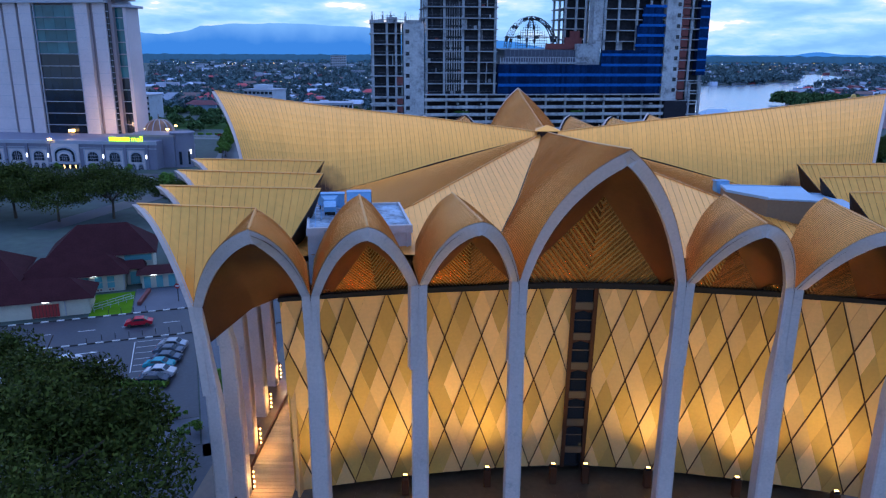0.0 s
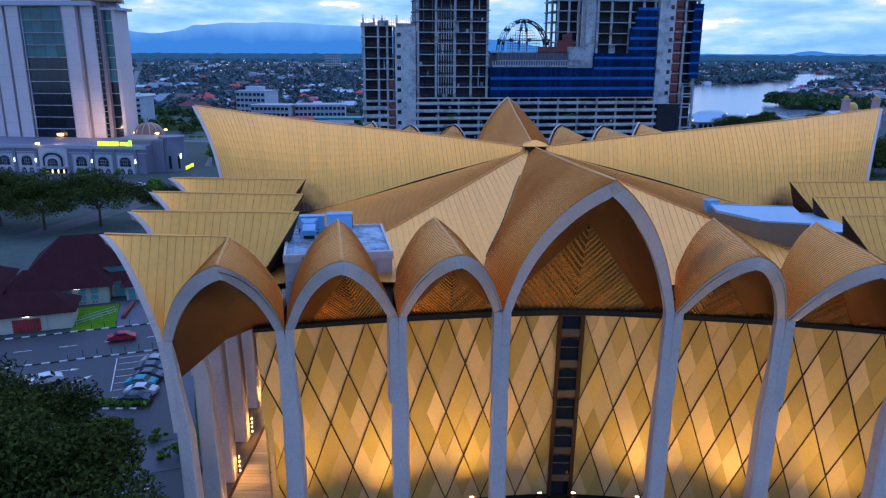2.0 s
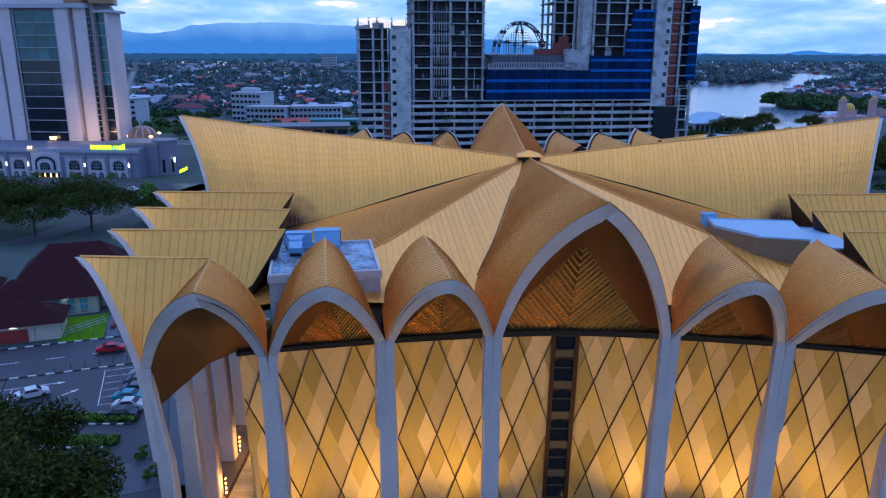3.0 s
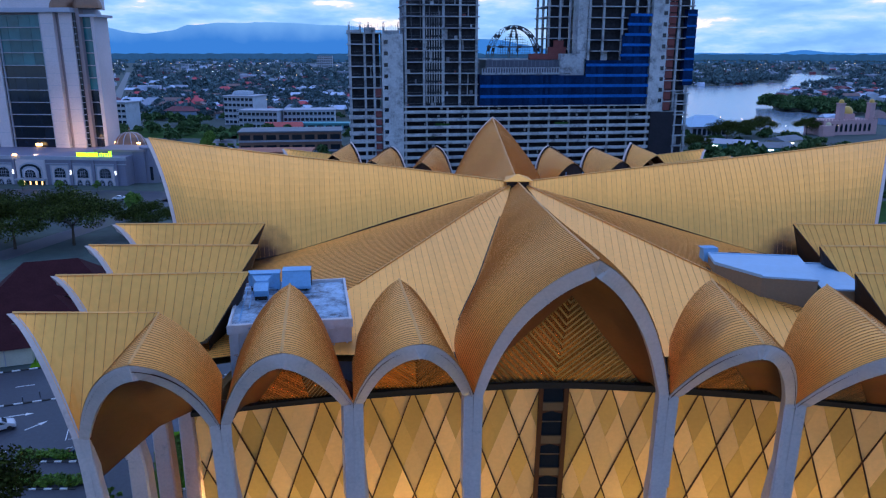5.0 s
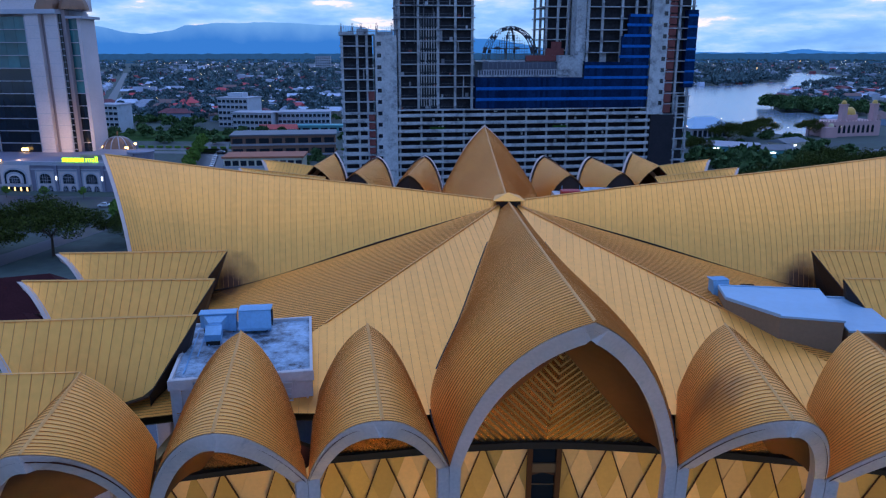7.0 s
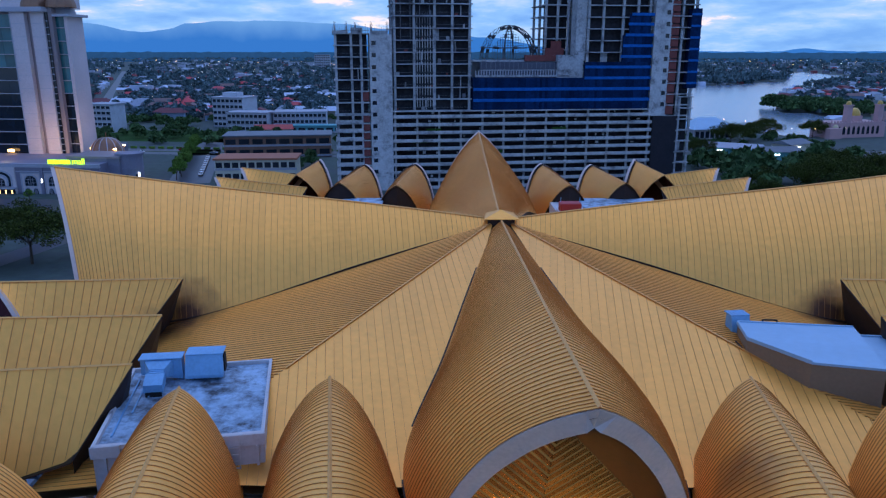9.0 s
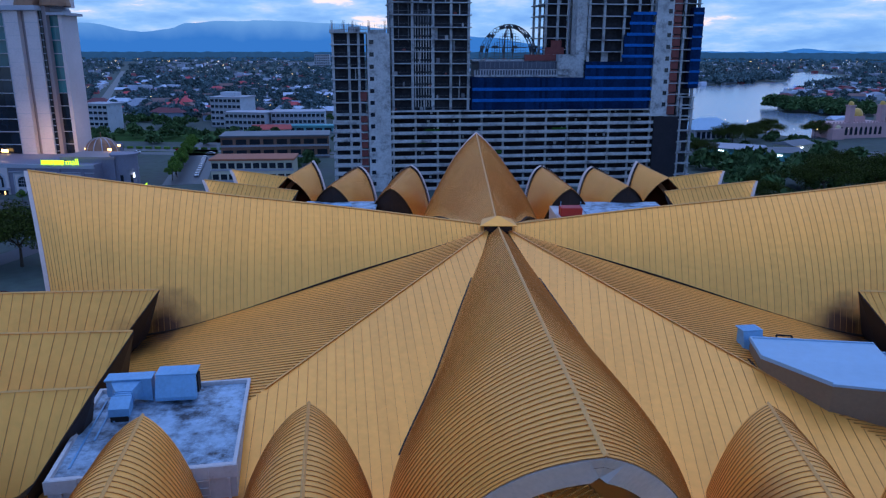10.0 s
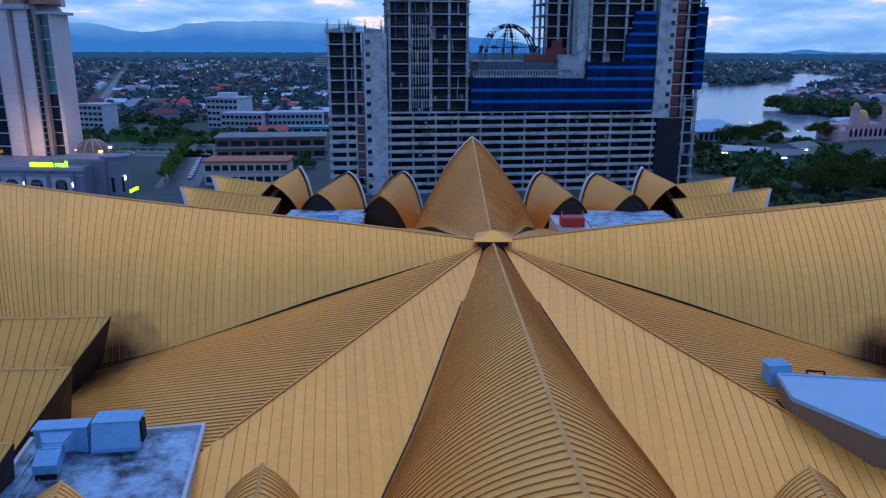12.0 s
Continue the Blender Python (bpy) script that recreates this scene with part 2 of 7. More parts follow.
def arc(edge, ridge, u, ctl, w=1.0):
    """A point on the bowed line that climbs from the edge to the ridge, drawn towards a corner over the edge."""
    kx, ky, kz = (0.5 + (c - 0.5) * w for c in ctl)
    ch = ridge - edge
    return bez(edge, edge + Vector((ch.x * kx, ch.y * ky, ch.z * kz)), ridge, u)


def sheet(parent, f, n, m, rib=0.026, lift=0.05):
    """Standing-seam sheets across a roof surface f(s, u): each one a curved tray with its raised seam."""
    for i in range(n):
        s0, s1 = i / n, (i + 1) / n
        V, F, dark = [], [], []
        for j in range(m + 1):
            u = j / m
            a, b = f(s0, u), f(s1, u)
            d1 = f(s0, min(1.0, u + 0.02)) - f(s0, max(0.0, u - 0.02))
            w = b - a
            nn = w.cross(d1)
            nn = nn.normalized() if nn.length > 1e-9 else Vector((0, 0, 1))
            if nn.z < 0:
                nn = -nn
            c = b - w * min(0.4, rib / max(w.length, 1e-6))
            h = nn * lift * min(1.0, w.length / 0.35) * min(1.0, 0.15 + 5 * u)
            V += [a, c, c + h, b + h, b]
        for j in range(m):
            k = 5 * j
            F += [(k + q, k + q + 1, k + q + 6, k + q + 5) for q in range(4)]
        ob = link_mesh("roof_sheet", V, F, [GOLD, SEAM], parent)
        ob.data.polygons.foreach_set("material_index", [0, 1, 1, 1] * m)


def grid_faces(n, m):
    return [(i * (m + 1) + j, i * (m + 1) + j + 1, (i + 1) * (m + 1) + j + 1, (i + 1) * (m + 1) + j) for i in range(n) for j in range(m)]


def ribbon(name, pts, inward, axial, w, d, material, parent, label="", back=-0.5, proud=0.06):
    """A square-edged band along pts, w deep towards inward and d thick along axial."""
    V, F = [], []
    half = len(pts) // 2
    for i, (p, n) in enumerate(zip(pts, inward)):
        k = 0.60 + 0.34 * min(1, min(i, len(pts) - 1 - i) / half * 1.6)
        ax = axial[i] if isinstance(axial, list) else axial
        for a, b in ((proud, back), (k, back), (k, back + 1), (proud, back + 1)):
            V.append(p + n * (w * a) + ax * (d * b))
    for i in range(len(pts) - 1):
        for k in range(4):
            F.append((4 * i + k, 4 * i + (k + 1) % 4, 4 * i + 4 + (k + 1) % 4, 4 * i + 4 + k))
    e = 4 * (len(pts) - 1)
    F += [(0, 1, 2, 3), (e + 3, e + 2, e + 1, e)]
    return link_mesh(name, V, F, material, parent, label)


def petal(R, A, B, ctl, n, m, rib_w=0.98, rib_d=0.85, name="petal_roof", infill=0.0, grow=0.1, lift=0.05, cuts=None, out_rib=-0.93):
    """One vault of the roof: R(s) is its ridge, A(s) and B(s) its two lower edges, from the inner end (0) to the arch (1)."""
    # where the ends are cut on the slant the seams run parallel, and stop at the cut
    def square(C, at):
        s0, s1 = cuts

        def low(s):
            k0 = C(0.3) if at < 1 else C(1)
            if s < s0:
                return R(0).lerp(k0, s / s0)
            if s <= s1:
                return k0.lerp(C(1), (s - s0) / max(s1 - s0, 1e-6))
            return arc(C(1), R(1), (s - s1) / (1 - s1), ctl)
        return lambda s, u: low(s).lerp(R(s), u)

    def bowed(C):
        return lambda s, u: arc(C(s), R(s), u, ctl, min(1, grow + s ** 1.4))

    at = 0.3 if infill == 2 else 1
    left, right = (square(A, at), square(B, at)) if cuts else (bowed(A), bowed(B))

    ns = 25 if cuts else 16
    V, F = [], []
    for f in (left, right):
        k = len(V)
        V += [f(0.985 * i / ns, j / 12) - Vector((0, 0, 0.16)) for i in range(ns + 1) for j in range(13)]
        F += [tuple(q + k for q in t) for t in grid_faces(ns, 12)]
        k = len(V)
        V += [f(0.985 * i / ns, j / 12) - Vector((0, 0, 0.16 + (0.06 if cuts else 0.25) * min(1, i / 3))) for i in range(ns + 1) for j in range(13)]
        F += [tuple(q + k for q in t)[::-1] for t in grid_faces(ns, 12)]
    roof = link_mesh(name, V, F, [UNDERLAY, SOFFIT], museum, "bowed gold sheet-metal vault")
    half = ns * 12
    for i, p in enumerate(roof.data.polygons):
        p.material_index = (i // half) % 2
        p.use_smooth = True
    sheet(roof, left, n, m, lift=lift)
    sheet(roof, right, n, m, lift=lift)
    cap = [R(i / 12) + Vector((0, 0, 0.08)) for i in range(13)]
    side = [(A(max(0.05, i / 12)) - B(max(0.05, i / 12))).normalized() for i in range(13)]
    V, F = [], []
    for c, d in zip(cap, side):
        V += [c + d * 0.09 - Vector((0, 0, 0.06)), c + Vector((0, 0, 0.02)), c - d * 0.09 - Vector((0, 0, 0.06))]
    for i in range(12):
        F += [(3 * i, 3 * i + 1, 3 * i + 4, 3 * i + 3), (3 * i + 1, 3 * i + 2, 3 * i + 5, 3 * i + 4)]
    link_mesh("ridge_cap", V, F, RIDGE, roof)
    # the concrete arch on the outer edge
    k = 22
    run = [arc(A(1), R(1), j / k, ctl) for j in range(k + 1)] + [arc(B(1), R(1), 1 - j / k, ctl) for j in range(1, k + 1)]
    axis = (A(1) - B(1)).normalized()
    out = Vector((axis.y, -axis.x, 0)).normalized()
    if out.dot(R(1) - R(0)) < 0:
        out = -out
    foot = (Vector((0, 0, -7.0)) - out * 0.5, Vector((0, 0, -2.0)) - out * 0.2)
    run = [run[0] + v for v in foot] + run + [run[-1] + v for v in foot[::-1]]
    # the face of the rib is cut upright
    inward = []
    for i, p in enumerate(run):
        t = run[min(i + 1, len(run) - 1)] - run[max(i - 1, 0)]
        q = out.cross(t - out * t.dot(out))
        if q.dot((A(1) + B(1)) / 2 - p - Vector((0, 0, 3))) < 0:
            q = -q
        inward.append(q.normalized())
    # its depth runs back under the sheet, and the two inner edges meet under the point
    back = [out] * len(run)
    if not cuts:
        for i in range(2 * k + 1):
            f, u = (left, i / k) if i <= k else (right, 2 - i / k)
            back[i + 2] = (f(1, u) - f(0.92, u)).normalized()
    mid, peak = len(run) // 2, R(1)
    far = [p + q * rib_w * (0.60 + 0.34 * min(1, min(i, len(run) - 1 - i) / mid * 1.6)) for i, (p, q) in enumerate(zip(run, inward))]
    past = [i == mid or (p - peak).dot(axis) * (f - peak).dot(axis) <= 0 for i, (p, f) in enumerate(zip(run, far))]
    i0, i1 = past.index(True) - 1, len(past) - past[::-1].index(True)
    meet = (far[i0] + far[i1]) / 2
    meet += axis * (peak - meet).dot(axis)
    for i in (i0, i1):
        side = axis * inward[i].dot(axis)
        meet.z += 0.5 * abs((far[i] - meet).dot(axis)) * side.length / max(0.3, abs(inward[i].z))
    # the ribs of the rear stand up above the sheet, held by brackets
    behind = R(1).y > 20 and not cuts
    rise = R(1).z > 35
    V, F = [], []
    for p, f, gone, ax in zip(run, far, past, back):
        f = meet if gone else f
        near = p + (f - p) * (0.04 if not behind else -0.10 if rise else -0.22)
        V += [near + ax * (rib_d * out_rib), f + out * (rib_d * out_rib), f + out * (rib_d * (out_rib + 1)), near + out * (rib_d * (out_rib + 1))]
    for i in range(len(run) - 1):
        for j in range(4):
            F.append((4 * i + j, 4 * i + (j + 1) % 4, 4 * i + 4 + (j + 1) % 4, 4 * i + 4 + j))
    e = 4 * (len(run) - 1)
    F += [(0, 1, 2, 3), (e + 3, e + 2, e + 1, e)]
    rib = link_mesh("arch_rib", V, F, CONCRETE, museum, "grey pointed concrete arch rib")
    if behind and not rise:
        for i in range(3, len(run) - 3):
            for t in (0.0, 0.5):
                p = run[i].lerp(run[i + 1], t)
                up = -inward[i]
                beam("rib_bracket", p - back[i] * 0.95 + up * 0.02, p - back[i] * 0.82 + up * 0.26, 0.09, 0.09, INFILL, rib)
    if infill == 2:
        # the inner end is cut on the slant: a dark triangular fill with a thin edge
        ends = [A(0.3), R(0.0), B(0.3)]
        low = [Vector((p.x, p.y, min(p.z, 29.4) - 2.2)) for p in ends]
        low[1] = (low[0] + low[2]) / 2
        V = [p - Vector((0, 0, 0.14)) for p in ends] + low
        link_mesh("petal_infill", V, [(0, 1, 4, 3), (1, 2, 5, 4)], INFILL, museum, "dark sheet filling the opening under the vault")
        for f in (A, B):
            run = [f(0.3 * k / 8) for k in range(9)]
            ribbon("petal_edge", run, [Vector((0, 0, -1))] * 9, (R(0) - R(1)).normalized(), 0.14, 0.10, INFILL, roof)
    elif infill:
        rim = [left(0.03, j / 8) for j in range(9)] + [right(0.03, 1 - j / 8) for j in range(1, 9)]
        foot = [Vector((p.x, p.y, min(rim[0].z, rim[-1].z) - 1.5)) for p in rim]
        V = [p - Vector((0, 0, 0.12)) for p in rim] + foot
        F = [(k, k + 1, k + 18, k + 17) for k in range(16)]
        link_mesh("petal_infill", V, F, INFILL, museum, "dark sheet filling the opening under the vault")
        ribbon("petal_edge", rim, [Vector((0, 0, -1))] * 17, (R(1) - R(0)).normalized(), 0.25, 0.12, UNDERLAY, roof)


def curve(points):
    """A smooth way through three or more points, by s from 0 to 1."""
    pts = [Vector(p) for p in points]

    def f(s):
        x = s * (len(pts) - 1)
        i = min(int(x), len(pts) - 2)
        t = x - i
        p0, p1, p2, p3 = pts[max(i - 1, 0)], pts[i], pts[i + 1], pts[min(i + 2, len(pts) - 1)]
        return 0.5 * ((2 * p1) + (p2 - p0) * t + (2 * p0 - 5 * p1 + 4 * p2 - p3) * t * t + (3 * p1 - p0 - 3 * p2 + p3) * t ** 3)
    return f


def mirror(p, sx, sy):
    return Vector((p[0] * sx, CY + (p[1] - CY) * sy, p[2]))


# columns: plan places of the arch springings in one quarter of the plan
COL_D, COL_C, COL_B, COL_A = (-6.3, -35.6, 27.2), (-13.9, -36.8, 27.2), (-21.5, -39.4, 27.1), (-29.9, -39.6, 26.3)
COL_S1, COL_S2, COL_S3, COL_S4 = (-31.4, -31.2, 27.0), (-32.8, -23.6, 27.2), (-33.6, -16.0, 27.2), (-34.3, -8.4, 27.6)
APEX_D, APEX_C, APEX_B, APEX_A = (0.0, -41.5, 37.95), (-9.4, -41.2, 33.05), (-17.0, -41.9, 32.8), (-24.2, -44.4, 33.2)
# how the arches bow: the corner that draws them, as shares of their width, depth and rise
BOW_GREAT, BOW_SMALL, BOW_CORNER = (0.26, 0.26, 0.70), (0.40, 0.80, 0.92), (0.30, 0.40, 0.75)
BOW_FLARE, BOW_WING = (0.54, 0.54, 0.90), (0.05, 0.05, 0.66)

for sy in (1, -1):
    d1, d2 = mirror(COL_D, 1, sy), mirror(COL_D, -1, sy)
    h1, h2 = mirror((-0.9, 0.4, 34.0), 1, sy), mirror((-0.9, 0.4, 34.0), -1, sy)
    R = curve([mirror(p, 1, sy) for p in ((0, 0.6, 34.7), (0, -13.4, 35.7), (0, -27.4, 36.75), APEX_D)])
    fold = ((-3.33, -10.5, 31.9), (-5.3, -20.0, 30.3), (-7.5, -28.3, 28.0))
    A = curve([h1] + [mirror(p, 1, sy) for p in fold] + [d1])
    B = curve([h2] + [mirror(p, -1, sy) for p in fold] + [d2])
    # a thin dark ribbon along each roof valley
    for f in (A, B):
        run = [f(0.04 + i / 50) + Vector((0, 0, 0.12)) for i in range(49)]
        ribbon("valley_line", run, [Vector((0, 0, -1))] * 49, Vector((1, 0, 0)), 0.2, 0.10, INFILL, museum, "dark line along the roof valley")
    petal(R, A, B, BOW_GREAT, 92, 16, name="great_petal_roof", lift=0.045)
for sx in (1, -1):
    d1, d2 = mirror(COL_S4, sx, 1), mirror(COL_S4, sx, -1)
    h1, h2 = mirror((-0.9, 1.0, 34.0), sx, 1), mirror((-0.9, 1.0, 34.0), sx, -1)
    R = curve([mirror(p, sx, 1) for p in ((-1.0, CY, 34.6), (-13.0, CY, 36.1), (-27.0, CY, 37.6), (-40.7, CY, 39.35))])
    fold = ((-12.2, -3.5, 31.65), (-24.8, -8.2, 28.65))
    A = curve([h1] + [mirror(p, sx, 1) for p in fold] + [d1])
    B = curve([h2] + [mirror(p, sx, -1) for p in fold] + [d2])
    for f in (A, B):
        run = [f(0.03 + i / 52) + Vector((0, 0, 0.26)) for i in range(49)]
        ribbon("valley_line", run, [Vector((0, 0, -1))] * 49, Vector((0, 1, 0)), 0.2, 0.09, INFILL, museum, "dark line along the roof valley")
    petal(R, A, B, BOW_WING, 78, 12, rib_w=0.7, rib_d=0.5, name="great_petal_roof", lift=0.028, out_rib=-0.25)

for sx in (1, -1):
    for sy in (1, -1):
        def M(p):
            return mirror(p, sx, sy)

        def leaf(tip, base_a, col_a, base_b, col_b, apex, n, bow=BOW_SMALL, infill=1):
            T, P = M(tip), M(apex)
            R = curve([T, (T + P) / 2, P])
            a0, a1, b0, b1 = M(base_a), M(col_a), M(base_b), M(col_b)
            if infill == 2:
                def cut(c, d):
                    return lambda s: T.lerp(c, s / 0.3) if s < 0.3 else c.lerp(d, (s - 0.3) / 0.7)
                petal(R, cut(a0, a1), cut(b0, b1), bow, n, 6, infill=2, grow=1.0, rib_w=0.7, rib_d=0.5, cuts=(0.19, 0.64), lift=0.035, out_rib=-0.25)
            elif bow is BOW_FLARE:
                petal(R, lambda s: a0.lerp(a1, s), lambda s: b0.lerp(b1, s), bow, n, 6, infill=infill, rib_w=0.7, rib_d=0.5, cuts=(0.5, 0.5), lift=0.035, out_rib=-0.25)
            else:
                petal(R, lambda s: a0.lerp(a1, s), lambda s: b0.lerp(b1, s), bow, n, 14, infill=infill, grow=0.8, lift=0.035)

        # front and back faces
        leaf((-11.5, -27.3, 32.4), (-8.2, -28.6, 27.6), COL_D, (-15.0, -28.6, 27.2), COL_C, APEX_C, 36)
        leaf((-19.25, -28.7, 32.45), (-15.9, -30.0, 27.4), COL_C, (-22.9, -30.5, 27.4), COL_B, APEX_B, 36)
        leaf((-26.25, -34.9, 32.5), (-22.6, -34.9, 28.2), COL_B, (-26.6, -35.3, 32.2), COL_A, APEX_A, 26, BOW_CORNER, 0)
        # side faces
        leaf((-26.25, -34.9, 32.5), (-26.3, -35.3, 32.3), COL_A, (-24.6, -31.0, 28.2), COL_S1, (-34.4, -36.8, 33.2), 16, BOW_FLARE, 0)
        leaf((-23.0, -25.6, 32.35), (-25.4, -28.8, 28.2), COL_S1, (-25.6, -22.4, 28.2), COL_S2, (-35.8, -29.0, 33.15), 23, BOW_FLARE, 2)
        leaf((-24.2, -17.8, 32.4), (-26.7, -21.3, 28.3), COL_S2, (-26.8, -14.4, 28.4), COL_S3, (-37.5, -20.4, 33.1), 23, BOW_FLARE, 2)
        leaf((-25.4, -10.3, 32.6), (-28.2, -13.5, 28.6), COL_S3, (-28.2, -7.4, 28.9), COL_S4, (-38.6, -12.8, 33.1), 23, BOW_FLARE, 2)

        # hipped corner roof: a ridge on the diagonal between two folds, its sheets laid square to the front or the side
        hub, dg = Vector((-0.9, 1.0, 34.35)), Vector((-15.4 if sx > 0 and sy > 0 else -16.2, -20.8, 29.9))
        far = hub + (dg - hub) * 1.45

        def on_ridge(s):
            return hub + (far - hub) * s

        def flat(p, q):
            n = (dg - hub).cross(q - hub)
            return Vector((p[0], p[1], hub.z - (n.x * (p[0] - hub.x) + n.y * (p[1] - hub.y)) / n.z))

        def light(s, u):
            a, q = on_ridge(s), Vector((-7.5, -28.3, 28.2))
            run = max(0.3, min(0.4 + 45.5 * s, 30.6 + a.y))
            return M(flat((a.x + 0.14 * run, a.y - run), q).lerp(a, u))

        def brown(s, u):
            a, q = on_ridge(s), Vector((-24.8, -8.2, 28.85))
            run = max(0.3, min(0.4 + 44.5 * s, 27.5 + a.x))
            return M(flat((a.x - run, a.y + 0.14 * run), q).lerp(a, u))

        for f, n in ((light, 44), (brown, 96)):
            V = [f(i / 12, j / 2) - Vector((0, 0, 0.10)) for i in range(13) for j in range(3)]
            V += [v - Vector((0, 0, 0.4)) for v in V]
            g = grid_faces(12, 2)
            F = g + [tuple(q + 39 for q in t)[::-1] for t in g]
            roof = link_mesh("hip_roof", V, F, UNDERLAY, museum, "flat folded gold sheet-metal roof plane")
            sheet(roof, f, n, 1, rib=0.024 if n == 44 else 0.03, lift=0.045 if n == 44 else 0.055)
        beam("hip_ridge_cap", M(hub) + Vector((0, 0, 0.08)), M(dg) + Vector((0, 0, 0.06)), 0.12, 0.06, RIDGE, museum)

# hub cap over the meeting of the ridges: a low hipped cover; a solid dark box stands for the shade beneath
V = [(-1.6, CY - 1.5, 34.80), (1.6, CY - 1.5, 34.80), (1.3, CY + 0.7, 34.95), (-1.3, CY + 0.7, 34.95)]
V += [(x, y, z + 0.05) for x, y, z in V] + [(0, CY - 0.3, 35.5)]
F = [(3, 2, 1, 0)] + [(k, (k + 1) % 4, 4 + (k + 1) % 4, 4 + k) for k in range(4)] + [(4 + k, 4 + (k + 1) % 4, 8) for k in range(4)]
link_mesh("hub_cap", V, F, GOLD, museum, "low hipped gold cap at the roof hub")
boxes("hub_gap_shade", [(-1.2, 1.2, CY - 1.2, CY + 0.5, 34.2, 34.76)], INFILL, museum, "dark box standing for the shaded gap under the cap")


# columns
def column(at, inward, k=1.0):
    """A slim shaft that tapers up into the fork of two ribs."""
    top = at.z
    bm = bmesh.new()
    rings = []
    for z, w, d, back in ((0, 0.70, 0.78, 1.25), (12, 0.66, 0.75, 1.2), (top - 7.5, 0.63, 0.66, 1.05), (top - 4.5, 0.52, 0.42, 0.74), (top - 2.0, 0.42, 0.36, 0.52), (top - 0.4, 0.22, 0.30, 0.36)):
        c = at + inward * back
        ring = []
        for dx, dy in ((-1, -0.8), (-0.8, -1), (0.8, -1), (1, -0.8), (1, 0.8), (0.8, 1), (-0.8, 1), (-1, 0.8)):
            wx, wy = (w, d) if abs(inward.y) >= abs(inward.x) else (d, w)
            ring.append(bm.verts.new((c.x + dx * wx * k, c.y + dy * wy * k, z)))
        rings.append(ring)
    for a, b in zip(rings, rings[1:]):
        for j in range(8):
            bm.faces.new((a[j], a[(j + 1) % 8], b[(j + 1) % 8], b[j]))
    bm.faces.new(rings[-1])
    part("column", bm, CONCRETE, museum, "slim grey concrete column")


for sx in (1, -1):
    for sy in (1, -1):
        for c in (COL_D, COL_C, COL_B, COL_A, COL_S1, COL_S2, COL_S3, COL_S4):
            way = (0, sy, 0) if c in (COL_D, COL_C, COL_B) else (0.7 * sx, 0.72 * sy, 0) if c == COL_A else (sx, 0, 0)
            column(mirror(c, sx, sy), Vector(way), 0.82 if c == COL_A else 1.0)

# ---- facade of lozenge panels between the columns and the hall
def facade_y(x, z):
    return -28.7 - 3.6 * (abs(x) / 21.0) ** 1.6 + 1.9 * (24.9 - z) / 18.7


FAC_W, FAC_LO, FAC_HI, HALF_W, HALF_H, LAT_X, LAT_Z = 25.2, 6.2, 24.8, 1.6, 4.6, 0.9, 6.4


def clip(poly, axis, limit, keep_less):
    out = []
    for i, p in enumerate(poly):
        q = poly[(i + 1) % len(poly)]
        pin, qin = (p[axis] <= limit) == keep_less, (q[axis] <= limit) == keep_less
        if pin:
            out.append(p)
        if pin != qin:
            t = (limit - p[axis]) / (q[axis] - p[axis])
            out.append((p[0] + (q[0] - p[0]) * t, p[1] + (q[1] - p[1]) * t))
    return out


